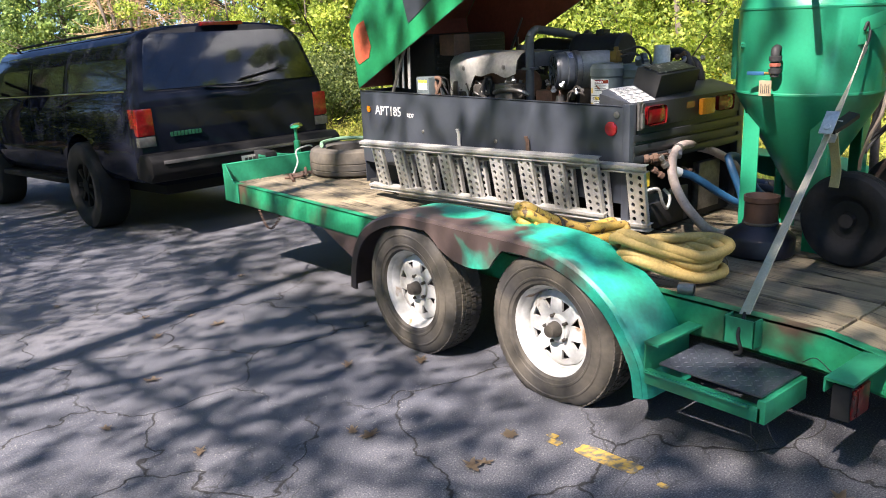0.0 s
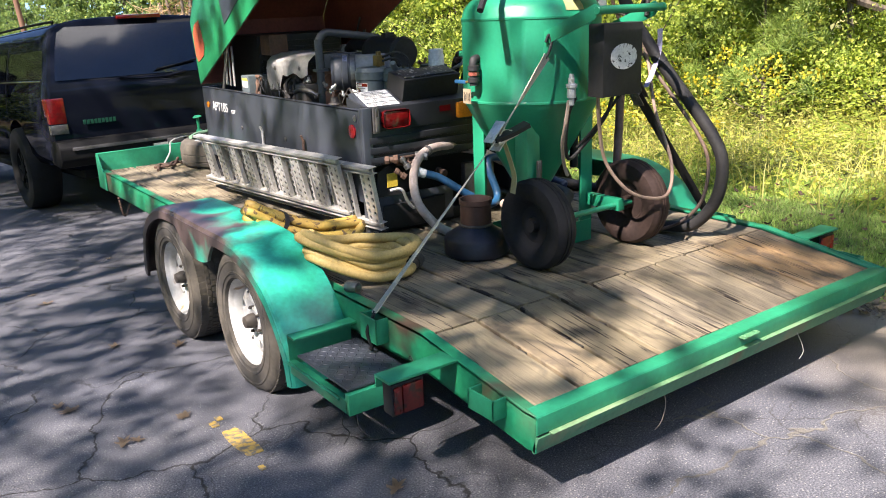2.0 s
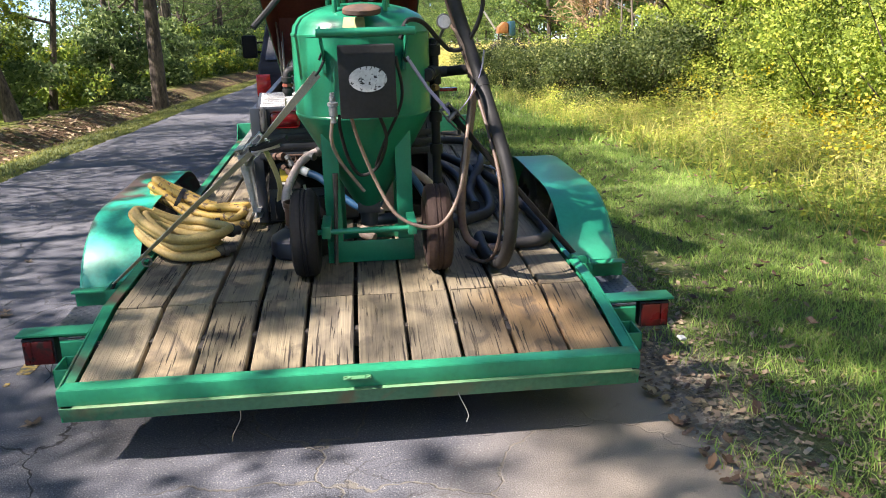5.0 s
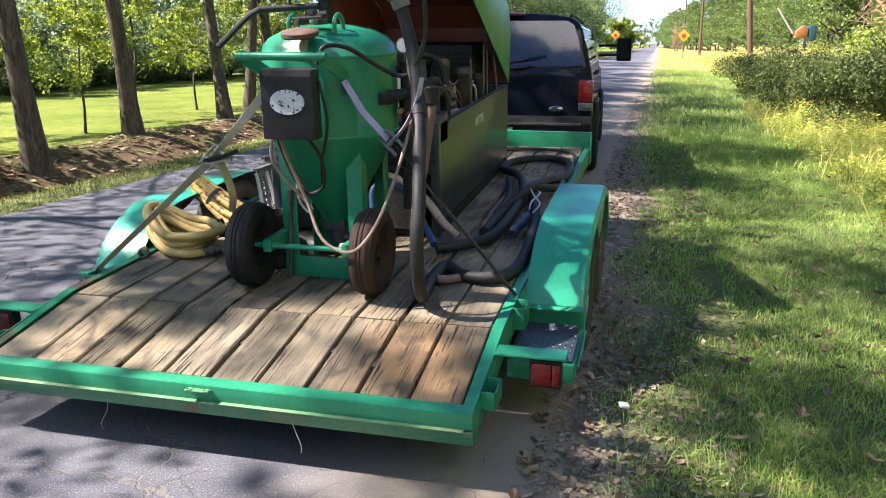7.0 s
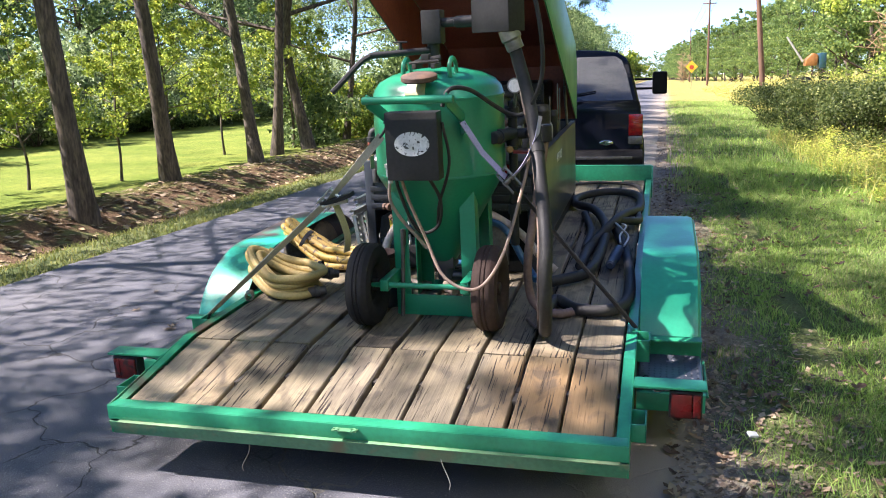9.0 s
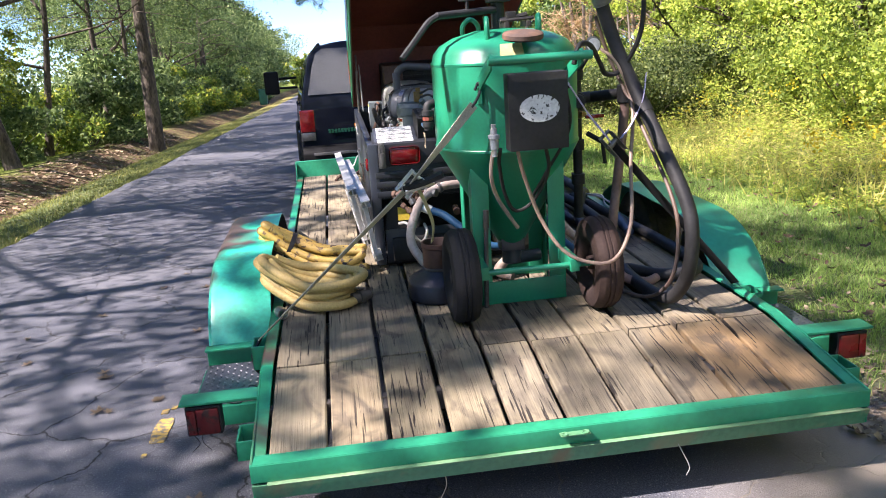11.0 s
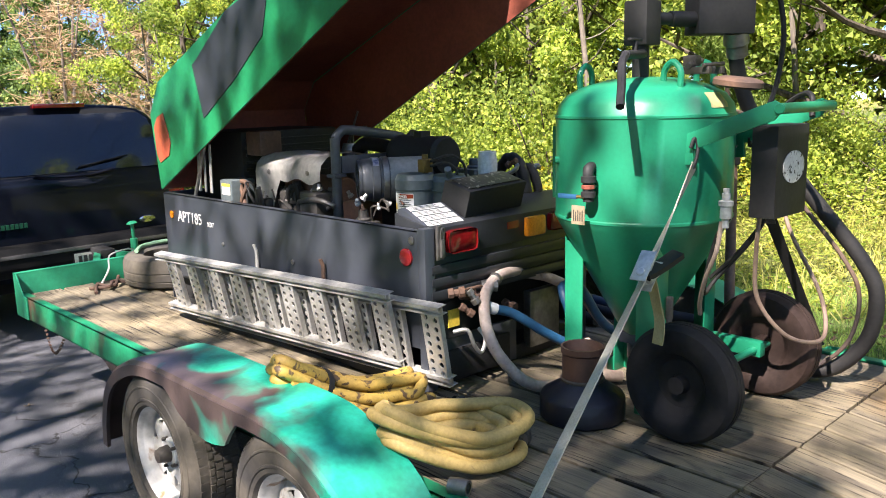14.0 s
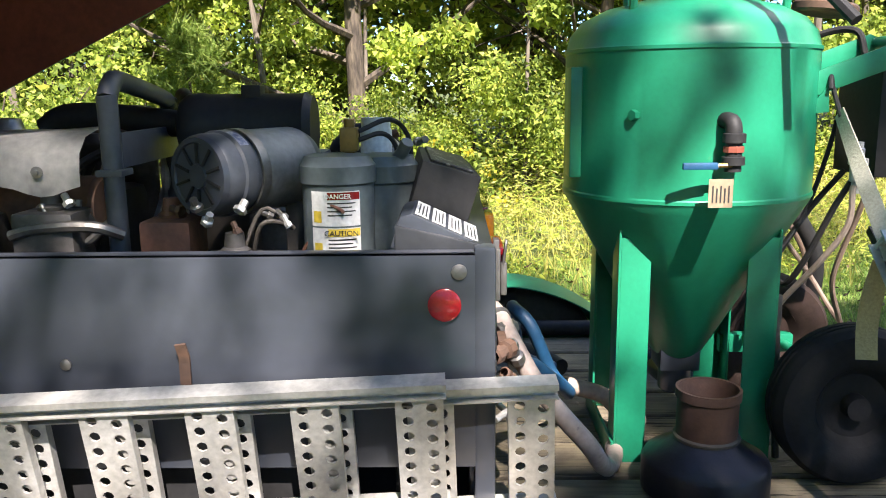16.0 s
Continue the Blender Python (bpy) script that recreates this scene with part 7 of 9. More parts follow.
def side_glass(s, y0, y1, z0, z1, slope0=0.0, slope1=0.0):
    bm = bmesh.new()
    cols = []
    for u in (0.0, 0.5, 1.0):
        z = z0 + (z1 - z0) * u
        cols.append([bm.verts.new((TX + s * (half_x(z) + 0.004), y + k * u, z)) for y, k in ((y0, slope0), (y1, slope1))])
    for a, b in zip(cols, cols[1:]):
        bm.faces.new((a[0], a[1], b[1], b[0]))
    bmesh.ops.solidify(bm, geom=bm.faces[:], thickness=0.003)
    return bm


for s in (-1, 1):
    for y0, y1, a, b in ((6.75, 8.17, 0.10, 0.0), (8.32, 9.28, 0.0, 0.0), (9.41, 10.46, 0.0, -0.28)):
        part("side_window", side_glass(s, y0, y1, 1.335, 1.735, a, b), GLASS, truck, "dark tinted side window")
    # shut lines of the doors, roof rail, belt moulding
    for y, z0, z1 in ((8.245, 0.56, 1.76), (9.345, 0.52, 1.76), (10.50, 0.52, 1.34)):
        bm = bmesh.new()
        zs = [z0 + (z1 - z0) * k / 10 for k in range(11)]
        gap = [[bm.verts.new((TX + s * (half_x(z) + 0.0025), y + dy, z)) for dy in (-0.005, 0.005)] for z in zs]
        for a, b in zip(gap, gap[1:]):
            bm.faces.new((a[0], a[1], b[1], b[0]))
        bmesh.ops.solidify(bm, geom=bm.faces[:], thickness=0.003)
        part("shut_line", bm, PLASTIC, truck, smooth=False)
    part("roof_rail", tube(bmesh.new(), [(TX + s * 0.70, 7.0, 1.835), (TX + s * 0.70, 7.12, 1.858), (TX + s * 0.70, 8.6, 1.868), (TX + s * 0.70, 10.1, 1.858), (TX + s * 0.70, 10.2, 1.835)], 0.012, 8, 5), PLASTIC, truck, "black roof rail")
    part("belt_moulding", box(*sorted((TX + s * (half_x(1.318) - 0.004), TX + s * (half_x(1.318) + 0.008))), 6.80, 10.55, 1.310, 1.326, 0.003), CHROME, truck, "thin bright window moulding")
    part("side_moulding", box(*sorted((TX + s * 0.985, TX + s * 1.006)), 8.48, 10.55, 0.72, 0.79, 0.006), CAR, truck)
    for y in (8.12, 8.99):
        part("door_handle", box(*sorted((TX + s * 0.975, TX + s * 0.998)), y, y + 0.20, 1.17, 1.205, 0.008), CAR, truck)
    part("running_board", box(*sorted((TX + s * 0.86, TX + s * 1.02)), 8.45, 10.55, 0.42, 0.48, 0.02), PLASTIC, truck)
    # towing mirror
    bm = bmesh.new()
    mx = TX + s * 1.325
    bx(bm, mx - 0.11, mx + 0.11, 10.37, 10.49, 1.29, 1.63, 0.035)
    for z in (1.38, 1.52):
        rod(bm, (TX + s * 0.95, 10.45, z), (mx - s * 0.08, 10.46, z), 0.018, 8)
    mi = part("mirror", bm, PLASTIC, truck, "black towing mirror on two arms")
    # dull black instead of glass: the dark trees it mirrors are in the colour
    part("mirror_glass", box(mx - 0.09, mx + 0.09, 10.362, 10.368, 1.32, 1.60), PLASTIC, mi)
    # tail lamp wraps the rear corner
    bm = bmesh.new()
    bx(bm, *sorted((TX + s * 0.835, TX + s * 0.990)), 6.545, 6.70, 0.93, 1.165, 0.014)
    tl = part("tail_lamp", bm, RED_LENS, truck, "red tail lamp with clear lower lens")
    part("reversing_lens", box(*sorted((TX + s * 0.835, TX + s * 0.990)), 6.543, 6.69, 0.835, 0.925, 0.012), CLEAR, tl, "clear lower lens")


def truck_wheel(y, s):
    m = Matrix.Translation((TX + s * 0.88, y, 0.43)) @ Matrix.Scale(1.055, 4) @ Matrix.Rotation(radians(90 * s), 4, "Y")
    bm = bmesh.new()
    lathe(bm, [(0.22, -0.12), (0.26, -0.145), (0.34, -0.15), (0.39, -0.135), (0.405, -0.11), (0.408, 0.0), (0.405, 0.11), (0.39, 0.135), (0.34, 0.15), (0.26, 0.145), (0.22, 0.12)], 48, m)
    t = part("wheel", bm, RUBBER, truck, "large black tyre on a dark wheel")
    bm = bmesh.new()
    lathe(bm, [(0.22, 0.11), (0.225, 0.125), (0.21, 0.12), (0.19, 0.07), (0.07, 0.09), (0.065, 0.12), (0, 0.125)], 32, m)
    for i in range(8):
        a = 2 * math.pi * i / 8
        mm = m @ Matrix.Rotation(a, 4, "Z")
        bx(bm, 0.06, 0.20, -0.018, 0.018, 0.08, 0.112, 0.004, mm)
    part("rim", bm, PLASTIC, t, "black alloy rim")


for y, s in WHEELS:
    truck_wheel(y, s)
# rear glass, hatch seam, bumper
bm = bmesh.new()
rear = []
for z in (1.315, 1.45, 1.60, 1.74, 1.79):
    w = half_x(z) - 0.062 - (0.03 if z > 1.76 else 0)
    rear.append([bm.verts.new((TX + k * w, 6.55 + lean(z) - 0.012, z)) for k in (-1, -0.33, 0.33, 1)])
for a, b in zip(rear, rear[1:]):
    for i in range(3):
        bm.faces.new((a[i], a[i + 1], b[i + 1], b[i]))
bmesh.ops.solidify(bm, geom=bm.faces[:], thickness=0.006)
part("rear_window", bm, GLASS, truck, "dark rear window that mirrors the clouds")
bm = bmesh.new()
tube(bm, [(TX - 0.30, 6.528, 1.305), (TX - 0.12, 6.515, 1.285), (TX + 0.12, 6.515, 1.285), (TX + 0.34, 6.528, 1.315)], 0.018, 8, 4, flat=0.7)
part("hatch_handle", bm, CAR, truck)
bm = bmesh.new()
rod(bm, (TX + 0.05, 6.53, 1.35), (TX + 0.48, 6.545, 1.42), 0.008, 6)
part("wiper", bm, PLASTIC, truck)
part("brake_lamp", box(TX - 0.20, TX + 0.22, 6.66, 6.72, 1.842, 1.878, 0.008), RED_LENS, truck, "high-mounted red brake lamp")
bm = bmesh.new()
prism(bm, [(6.36, 0.60), (6.36, 0.72), (6.42, 0.775), (6.58, 0.78), (6.70, 0.70), (6.70, 0.56), (6.45, 0.53)], TX - 0.99, TX + 0.99, bev=0.02)
part("bumper", bm, PLASTIC, truck, "black rear bumper")
# added strip: the sky's gleam on the bumper's upper edge, put into colour
part("bumper_strip", box(TX - 0.88, TX + 0.88, 6.350, 6.362, 0.690, 0.722, 0.004), CLEAR, truck, "thin grey strip for the sky's sheen on the bumper edge")
part("plate_recess", box(TX - 0.16, TX + 0.16, 6.345, 6.356, 0.56, 0.67, 0.004), PLASTIC, truck)
pl = part("number_plate", box(TX - 0.15, TX + 0.15, 6.338, 6.344, 0.565, 0.665, 0.002), ALU, truck, "white number plate with dark bars")
for i in range(6):
    part("bar", box(TX - 0.12 + 0.042 * i, TX - 0.092 + 0.042 * i, 6.335, 6.3375, 0.59, 0.645), PRINT, pl, smooth=False)
for i in range(9):
    part("badge_bar", box(TX - 0.70 + 0.034 * i, TX - 0.675 + 0.034 * i, 6.537, 6.545, 0.905, 0.945, 0.002), mat("green_badge", (0.03, 0.16, 0.10), None, 0.3, 0.6) if i == 0 else bpy.data.materials["green_badge"], truck, "row of metal badge bars" if i == 0 else "", smooth=False)
bm = bmesh.new()
lathe(bm, [(0, 0), (1, 0), (1, 0.006), (0.9, 0.009), (0, 0.009)], 32, Matrix.Translation((TX + 0.60, 6.546, 0.855)) @ Matrix.Rotation(radians(90), 4, "X") @ Matrix.Diagonal((0.075, 0.03, 1, 1)))
part("badge", bm, CHROME, truck, "small bright oval badge")
# the truck stands slightly askew to the trailer
turn = Matrix.Translation((TX, 6.55, 0)) @ Matrix.Rotation(radians(2.7), 4, "Z") @ Matrix.Translation((-TX, -6.55, 0))
truck.matrix_world = turn @ truck.matrix_world

# ---- trees, thicket, grass ----
def leaf_cards(rng, centres, radii, count, size, droop=0.3, corners=4):
    """Loose leaves scattered round the twig ends."""
    which = rng.integers(0, len(centres), count)
    d = rng.normal(size=(count, 3))
    d /= np.linalg.norm(d, axis=1)[:, None] + 1e-9
    p = centres[which] + d * (radii[which] * rng.random(count) ** 0.45)[:, None] * np.array([1, 1, 0.75])
    a = rng.normal(size=(count, 3))
    a[:, 2] -= droop
    a /= np.linalg.norm(a, axis=1)[:, None]
    b = np.cross(a, rng.normal(size=(count, 3)))
    b /= np.linalg.norm(b, axis=1)[:, None] + 1e-9
    s = (size * (0.6 + 0.8 * rng.random(count)))[:, None]
    if corners == 3:
        return np.stack([p - a * s * 0.5, p + a * s * 0.3 + b * s * 0.4, p + a * s * 0.35 - b * s * 0.38], axis=1)
    return np.stack([p - a * s * 0.5, p + b * s * 0.3, p + a * s * 0.5, p - b * s * 0.3], axis=1)


def tree_shape(seed, height, spread, low, leaves, size, trunk_r, limbs=9, tilt=0.05, far=False, clump=1.0, bias=0.0, small=False):
    """Trunk with limbs as one mesh, and the crown of leaves as another."""
    rng = np.random.default_rng(seed)
    bm = bmesh.new()
    top = Vector((rng.normal() * tilt * height, rng.normal() * tilt * height, height * 0.86))
    line = [Vector((0, 0, -0.15))]
    for i in range(1, 6):
        t = i / 5
        line.append(top * t + Vector((rng.normal(), rng.normal(), 0)) * 0.011 * height * (t < 1))
    tube(bm, line, trunk_r, 6 if far else 10, 2 if far else 4, radius=lambda t: (1 + 0.55 * max(0, 1 - t * 14)) * (1 - 0.82 * t))
    ends, rad = [], []
    for i in range(limbs):
        t = low + (0.97 - low) * (i + rng.random()) / limbs
        j = min(4, int(t * 5))
        base = line[j].lerp(line[j + 1], t * 5 - j)
        ang = i * 2.4 + rng.random() * 0.8
        reach = spread * (1.0 - 0.55 * max(0, t - 0.45) / 0.55) * (0.7 + 0.5 * rng.random()) * (1 + bias * math.cos(ang))
        tip = base + Vector((math.cos(ang) * reach, math.sin(ang) * reach, reach * (0.25 + 0.5 * rng.random())))
        mid = base.lerp(tip, 0.5) + Vector((rng.normal(), rng.normal(), rng.normal())) * 0.08 * reach
        r = trunk_r * (1 - 0.8 * t) * 0.55
        tube(bm, [base, mid, tip], r, 4 if far else 6, 1 if far else 3, radius=lambda u: 1 - 0.85 * u)
        for k in range(5):
            u = 0.35 + 0.65 * (k + rng.random()) / 5
            p = base.lerp(mid, u * 2) if u < 0.5 else mid.lerp(tip, u * 2 - 1)
            q = p + Vector((rng.normal(), rng.normal(), rng.normal() * 0.6 + 0.1)) * reach * 0.30
            if k % 2 and not far:
                tube(bm, [p, p.lerp(q, 0.5) + Vector((0, 0, 0.05)), q], r * 0.35, 4, 2, radius=lambda u: 1 - 0.8 * u)
            ends.append(q)
            rad.append(reach * (0.20 + 0.18 * rng.random()) * clump)
    crown = leaf_cards(rng, np.array([tuple(e) for e in ends]), np.array(rad), leaves, size, corners=3 if far or small else 4)
    if small:                              # finer leaves on the lower boughs
        c = crown.mean(axis=1, keepdims=True)
        if height > 12:                    # no stray leaves hang right over the road
            crown, c = crown[c[:, 0, 2] > 0.29 * height], c[c[:, 0, 2] > 0.29 * height]
        low_ones = c[:, 0, 2] < 0.45 * height
        fine = [c[low_ones] + rng.normal(size=(int(low_ones.sum()), 1, 3)) * 0.12 + (crown[low_ones] - c[low_ones]) * 0.6 for _ in range(3 if height > 12 else 1)]
        crown = np.concatenate([crown[~low_ones]] + fine) if height > 12 else crown
    return to_mesh("trunk", bm, True), crown


def plant_tree(name, shape, leaf_mat, label, spots, group):
    trunk, crown = shape
    first = thing(name, (0, 0, 0), label, "tree", WORLD, group)
    part("trunk", trunk, BARK, first)
    part("crown", quads("crown", crown, leaf_mat), None, first)
    for i, (x, y, s, rot, *tilt) in enumerate(spots):
        turn = Matrix.Rotation(radians(-tilt[0] if tilt else 0), 4, "Y") @ Matrix.Rotation(radians(rot), 4, "Z")
        m = Matrix.Translation((x, y, ground_z(x, y) - 0.05)) @ turn @ Matrix.Scale(s, 4)
        if i == 0:
            first.matrix_world = m
        else:
            c = copy_thing(first, m)
            c.matrix_basis = m
    return first


R = random.Random(11)
OAKS = [tree_shape(3, 16.0, 4.6, 0.20, 13500, 0.12, 0.150, 13, 0.02, small=True), tree_shape(8, 15.0, 4.4, 0.22, 18500, 0.12, 0.130, 12, 0.02, small=True), tree_shape(21, 17.0, 4.8, 0.20, 17500, 0.122, 0.155, 14, 0.02, small=True)]
north = [(-9.4, 24.0), (-8.6, 28.5), (-9.2, 34.0), (-9.4, 40.0), (-10.4, 47.0), (-11.2, 56.0), (-11.4, 66.0), (-12.0, 78.0)]
row = [(-9.4, -13.5), (-9.2, -18.5), (-9.0, -27.0)]
near = [[(-8.0, 6.6, 0.91, 129, 4), (-7.25, 7.75, 1.06, 333, 1), (-8.1, 14.9, 0.95, 144, 9)],
        [(-8.9, 17.6, 1.09, 156, 2), (-10.75, -6.53, 1.07, 263)],
        [(-8.2, 11.5, 1.0, 180, 5), (-8.8, 19.6, 1.04, 43, 1), (-10.52, -5.66, 1.17, 91)]]
for k in range(3):
    plant_tree("roadside_tree", OAKS[k], LEAF_OAK, "tall roadside broadleaf tree with yellowing leaves", near[k] + [(x, y, R.uniform(0.9, 1.1), R.uniform(0, 360)) for x, y in row[k::3]], "roadside trees")
shade_tree = plant_tree("roadside_tree", OAKS[1], LEAF_OAK, "tall unseen roadside broadleaf tree with two boughs added for shade", [(-8.74, 1.34, 1.17, 289)], "roadside trees")
# two unseen boughs, added to shade the deck by the reducer and its right
br = np.random.default_rng(14)
stem_bm = bmesh.new()
b_centres, b_radii = [], []
for tip, spread, thick, k in ((Vector((-8.45, -1.53, 10.3)), (0.34, 0.36, 0.30), 0.22, 16), (Vector((-7.36, -0.21, 10.3)), (0.26, 0.42, 0.22), 0.24, 16)):
    root_p = Vector((-8.75, 1.30, 8.6))
    tube(stem_bm, [root_p, root_p.lerp(tip, 0.5) + Vector((0, 0, 0.35)), tip], 0.07, 7, 5, radius=lambda u: 1 - 0.75 * u)
    for i in range(k):
        c_ = tip + Vector((br.normal() * spread[0], br.normal() * spread[1], br.normal() * spread[2]))
        tube(stem_bm, [tip.lerp(root_p, 0.12 * br.random()), c_], 0.012, 4, 1, smooth=False)
        b_centres.append(tuple(c_))
        b_radii.append(thick)
shade_home = shade_tree.matrix_world.inverted()
part("bough", to_mesh("bough", stem_bm, True), BARK, shade_tree, m=shade_home)
part("bough_leaves", quads("bough_leaves", leaf_cards(br, np.array(b_centres), np.array(b_radii), 2600, 0.10, corners=3), LEAF_OAK), None, shade_tree, m=shade_home)
plant_tree("roadside_tree", OAKS[1], LEAF_DARK, "tall dark green roadside tree farther along", [(x, y, R.uniform(0.85, 1.0), R.uniform(0, 360)) for x, y in north], "roadside trees")
EDGE = [tree_shape(31, 9.5, 2.6, 0.06, 36000, 0.082, 0.11, 20, clump=0.50, small=True), tree_shape(37, 8.5, 2.4, 0.05, 33000, 0.078, 0.09, 20, clump=0.50, small=True), tree_shape(45, 10.5, 2.8, 0.08, 39000, 0.086, 0.13, 22, clump=0.50, small=True)]
BEHIND = [tree_shape(33, 11.0, 2.8, 0.06, 8000, 0.17, 0.13, 22, far=True, clump=0.8), tree_shape(39, 12.0, 2.6, 0.08, 8000, 0.17, 0.12, 22, far=True, clump=0.8)]
spots, back = [], []
for j in range(16):
    y = -8 + j * 2.1
    spots.append((9.4 + R.uniform(-0.9, 0.9), y + R.uniform(-0.7, 0.7)))
    back.append((12.6 + R.uniform(-1.0, 1.0), y + R.uniform(-0.9, 0.9)))
    back.append((16 + R.uniform(-1, 1), y))
for k in range(3):
    plant_tree("thicket_tree", EDGE[k], LEAF_EDGE, "leafy young tree at the wood's edge, green turning yellow", [(x, y, R.uniform(0.85, 1.25), R.uniform(0, 360)) for x, y in spots[k::3]], "wood edge trees")
for k in range(2):
    plant_tree("thicket_tree", BEHIND[k], LEAF_EDGE, "leafy tree standing deeper in the roadside wood", [(x, y, R.uniform(0.85, 1.2), R.uniform(0, 360)) for x, y in back[k::2]], "wood edge trees")
# taller wood farther off on both sides
FAR = [tree_shape(61, 15.0, 3.8, 0.03, 12000, 0.225, 0.20, 20, far=True, clump=0.8), tree_shape(67, 17.0, 3.6, 0.04, 12000, 0.215, 0.20, 22, far=True, clump=0.8)]
far_spots = [(24 - 0.07 * y + R.uniform(-1.2, 1.2), y + R.uniform(-1, 1)) for y in range(62, 240, 5)]
far_spots += [(28 - 0.06 * y + R.uniform(-2, 2), y) for y in range(44, 200, 8)]
far_spots += [(7.2 - 0.05 * (y - 240), y) for y in range(240, 330, 6)]
far_spots += [(20 + R.uniform(-2, 2), y) for y in range(-10, 40, 5)] + [(-16 + 3.4 * i, 345 + 3 * (i % 3)) for i in range(9)]
for k in range(2):
    plant_tree("forest_tree", FAR[k], LEAF_FAR, "tall tree of the distant sunlit wood", [(x, y, R.uniform(0.9, 1.35), R.uniform(0, 360)) for x, y in far_spots[k::2] if y < 84] + [(x, y, R.uniform(0.68, 0.82), R.uniform(0, 360)) for x, y in far_spots[k::2] if y >= 84], "distant wood")
plant_tree("forest_tree", FAR[0], LEAF_EDGE, "leafy tree of the sunlit wood", [(13 + R.uniform(-1.5, 1.5), y, R.uniform(0.5, 0.75), R.uniform(0, 360)) for y in range(-58, -9, 4)], "distant wood")
# the last ten are out of view, added to darken what the truck mirrors
dark_spots = [(-35 + R.uniform(-3, 3), y) for y in range(-22, 80, 5)] + [(-15 + R.uniform(-2, 2), y) for y in range(50, 190, 8)] + [(-14 + R.uniform(-1, 1), y) for y in range(88, 200, 9)] + [(-16 + 5.0 * i, -46 - 4 * (i % 3)) for i in range(8)] + [(-13, -36), (14, -38)]
plant_tree("dark_tree", tree_shape(71, 14.0, 4.6, 0.10, 9000, 0.27, 0.22, 18, far=True), LEAF_DARK, "tall dark green tree beyond the lawn", [(x, y, R.uniform(0.8, 1.15), R.uniform(0, 360)) for x, y in dark_spots], "dark trees")
plant_tree("lone_tree", tree_shape(77, 5.0, 2.4, 0.08, 3500, 0.34, 0.12, 18), LEAF_OAK, "small round tree far down the road", [(-5.6, 158, 1.35, 0)], "")


plant_tree("sapling", tree_shape(91, 5.6, 1.6, 0.24, 4600, 0.115, 0.05, 18, clump=0.75, small=True), LEAF_SAP, "thin yellow-green sapling between the roadside trees", [(-9.9 - 0.5 * (i % 3) + R.uniform(-0.2, 0.2), 5.0 + 2.6 * i + R.uniform(-0.8, 0.8), R.uniform(0.6, 1.0), R.uniform(0, 360)) for i in range(7)], "saplings")


def bush_shape(seed, r, h, leaves, size, corners=4):
    rng = np.random.default_rng(seed)
    n = 26
    c = np.stack([rng.normal(size=n) * r * 0.45, rng.normal(size=n) * r * 0.45, rng.random(n) * h * 0.9 + 0.1], axis=1)
    bm = bmesh.new()
    for i in range(0, n, 2):
        tube(bm, [(0, 0, -0.05), tuple(c[i] * 0.5), tuple(c[i])], 0.02, 5, 2, radius=lambda t: 1 - 0.7 * t)
    return to_mesh("stem", bm, True), leaf_cards(rng, c, np.full(n, r * 0.34), leaves, size, corners=corners)


def plant_bush(name, shape, leaf_mat, label, spots, group):
    stem, crown = shape
    first = thing(name, (0, 0, 0), label, "bush", WORLD, group)
    part("stem", stem, BARK, first)
    part("foliage", quads("foliage", crown, leaf_mat), None, first)
    for i, (x, y, s, rot) in enumerate(spots):
        m = Matrix.LocRotScale((x, y, ground_z(x, y) - 0.03), Euler((0, 0, radians(rot))), (s, s, s))
        if i == 0:
            first.matrix_world = m
        else:
            copy_thing(first, m).matrix_basis = m


BUSH = [bush_shape(5, 1.3, 1.7, 8500, 0.062, 3), bush_shape(6, 1.5, 2.1, 9500, 0.065, 3)]
sp = [(7.9 + R.uniform(-0.7, 0.9), -7 + j * 1.3 + R.uniform(-0.5, 0.5)) for j in range(26)]
for k in range(2):
    plant_bush("bush", BUSH[k], LEAF_EDGE, "sunlit yellow-green bush before the wood", [(x, y, R.uniform(0.6, 1.1), R.uniform(0, 360)) for x, y in sp[k::2]], "wood edge bushes")
plant_bush("verge_shrub", bush_shape(9, 1.4, 1.9, 12000, 0.070, 3), LEAF_SHRUB, "dark green shrub standing in the verge weeds", [(4.6, 27.6, 0.75, 10), (4.8, 24.2, 0.8, 75), (5.1, 21.6, 0.8, 150), (5.3, 18.4, 0.8, 215), (5.3, 15.6, 0.75, 300), (5.9, 14.4, 0.85, 70), (5.6, 17.6, 0.75, 130), (7.0, 16.4, 1.0, 260), (7.6, 14.4, 1.05, 320), (6.2, 19.6, 0.8, 20)], "verge shrubs")
sp = [(-22 + R.uniform(-2, 2), 2 + j * 1.7) for j in range(30)]
plant_bush("shrub", bush_shape(15, 2.0, 3.0, 8000, 0.15, 3), LEAF_HEDGE, "dark evergreen shrub beyond the lawn", [(x, y, R.uniform(0.9, 1.5), R.uniform(0, 360)) for x, y in sp], "lawn shrubs")
sp = [(-9.3 + R.uniform(-1.5, 1.0), 22 + j * 2.4) for j in range(28)]
for k, (leaf, words) in enumerate(((LEAF_DARK, "dark green leafy bush on the bank beside the road"), (LEAF_OAK, "yellow-green leafy bush on the bank beside the road"), (LEAF_DARK, "dark green leafy bush on the bank beside the road"))):
    plant_bush("bank_bush", bush_shape(19 + k, 1.6, 2.4, 4200, 0.16, 3), leaf, words, [(x, y, R.uniform(0.7, 1.3), R.uniform(0, 360)) for x, y in sp[k::3]], "bank bushes")


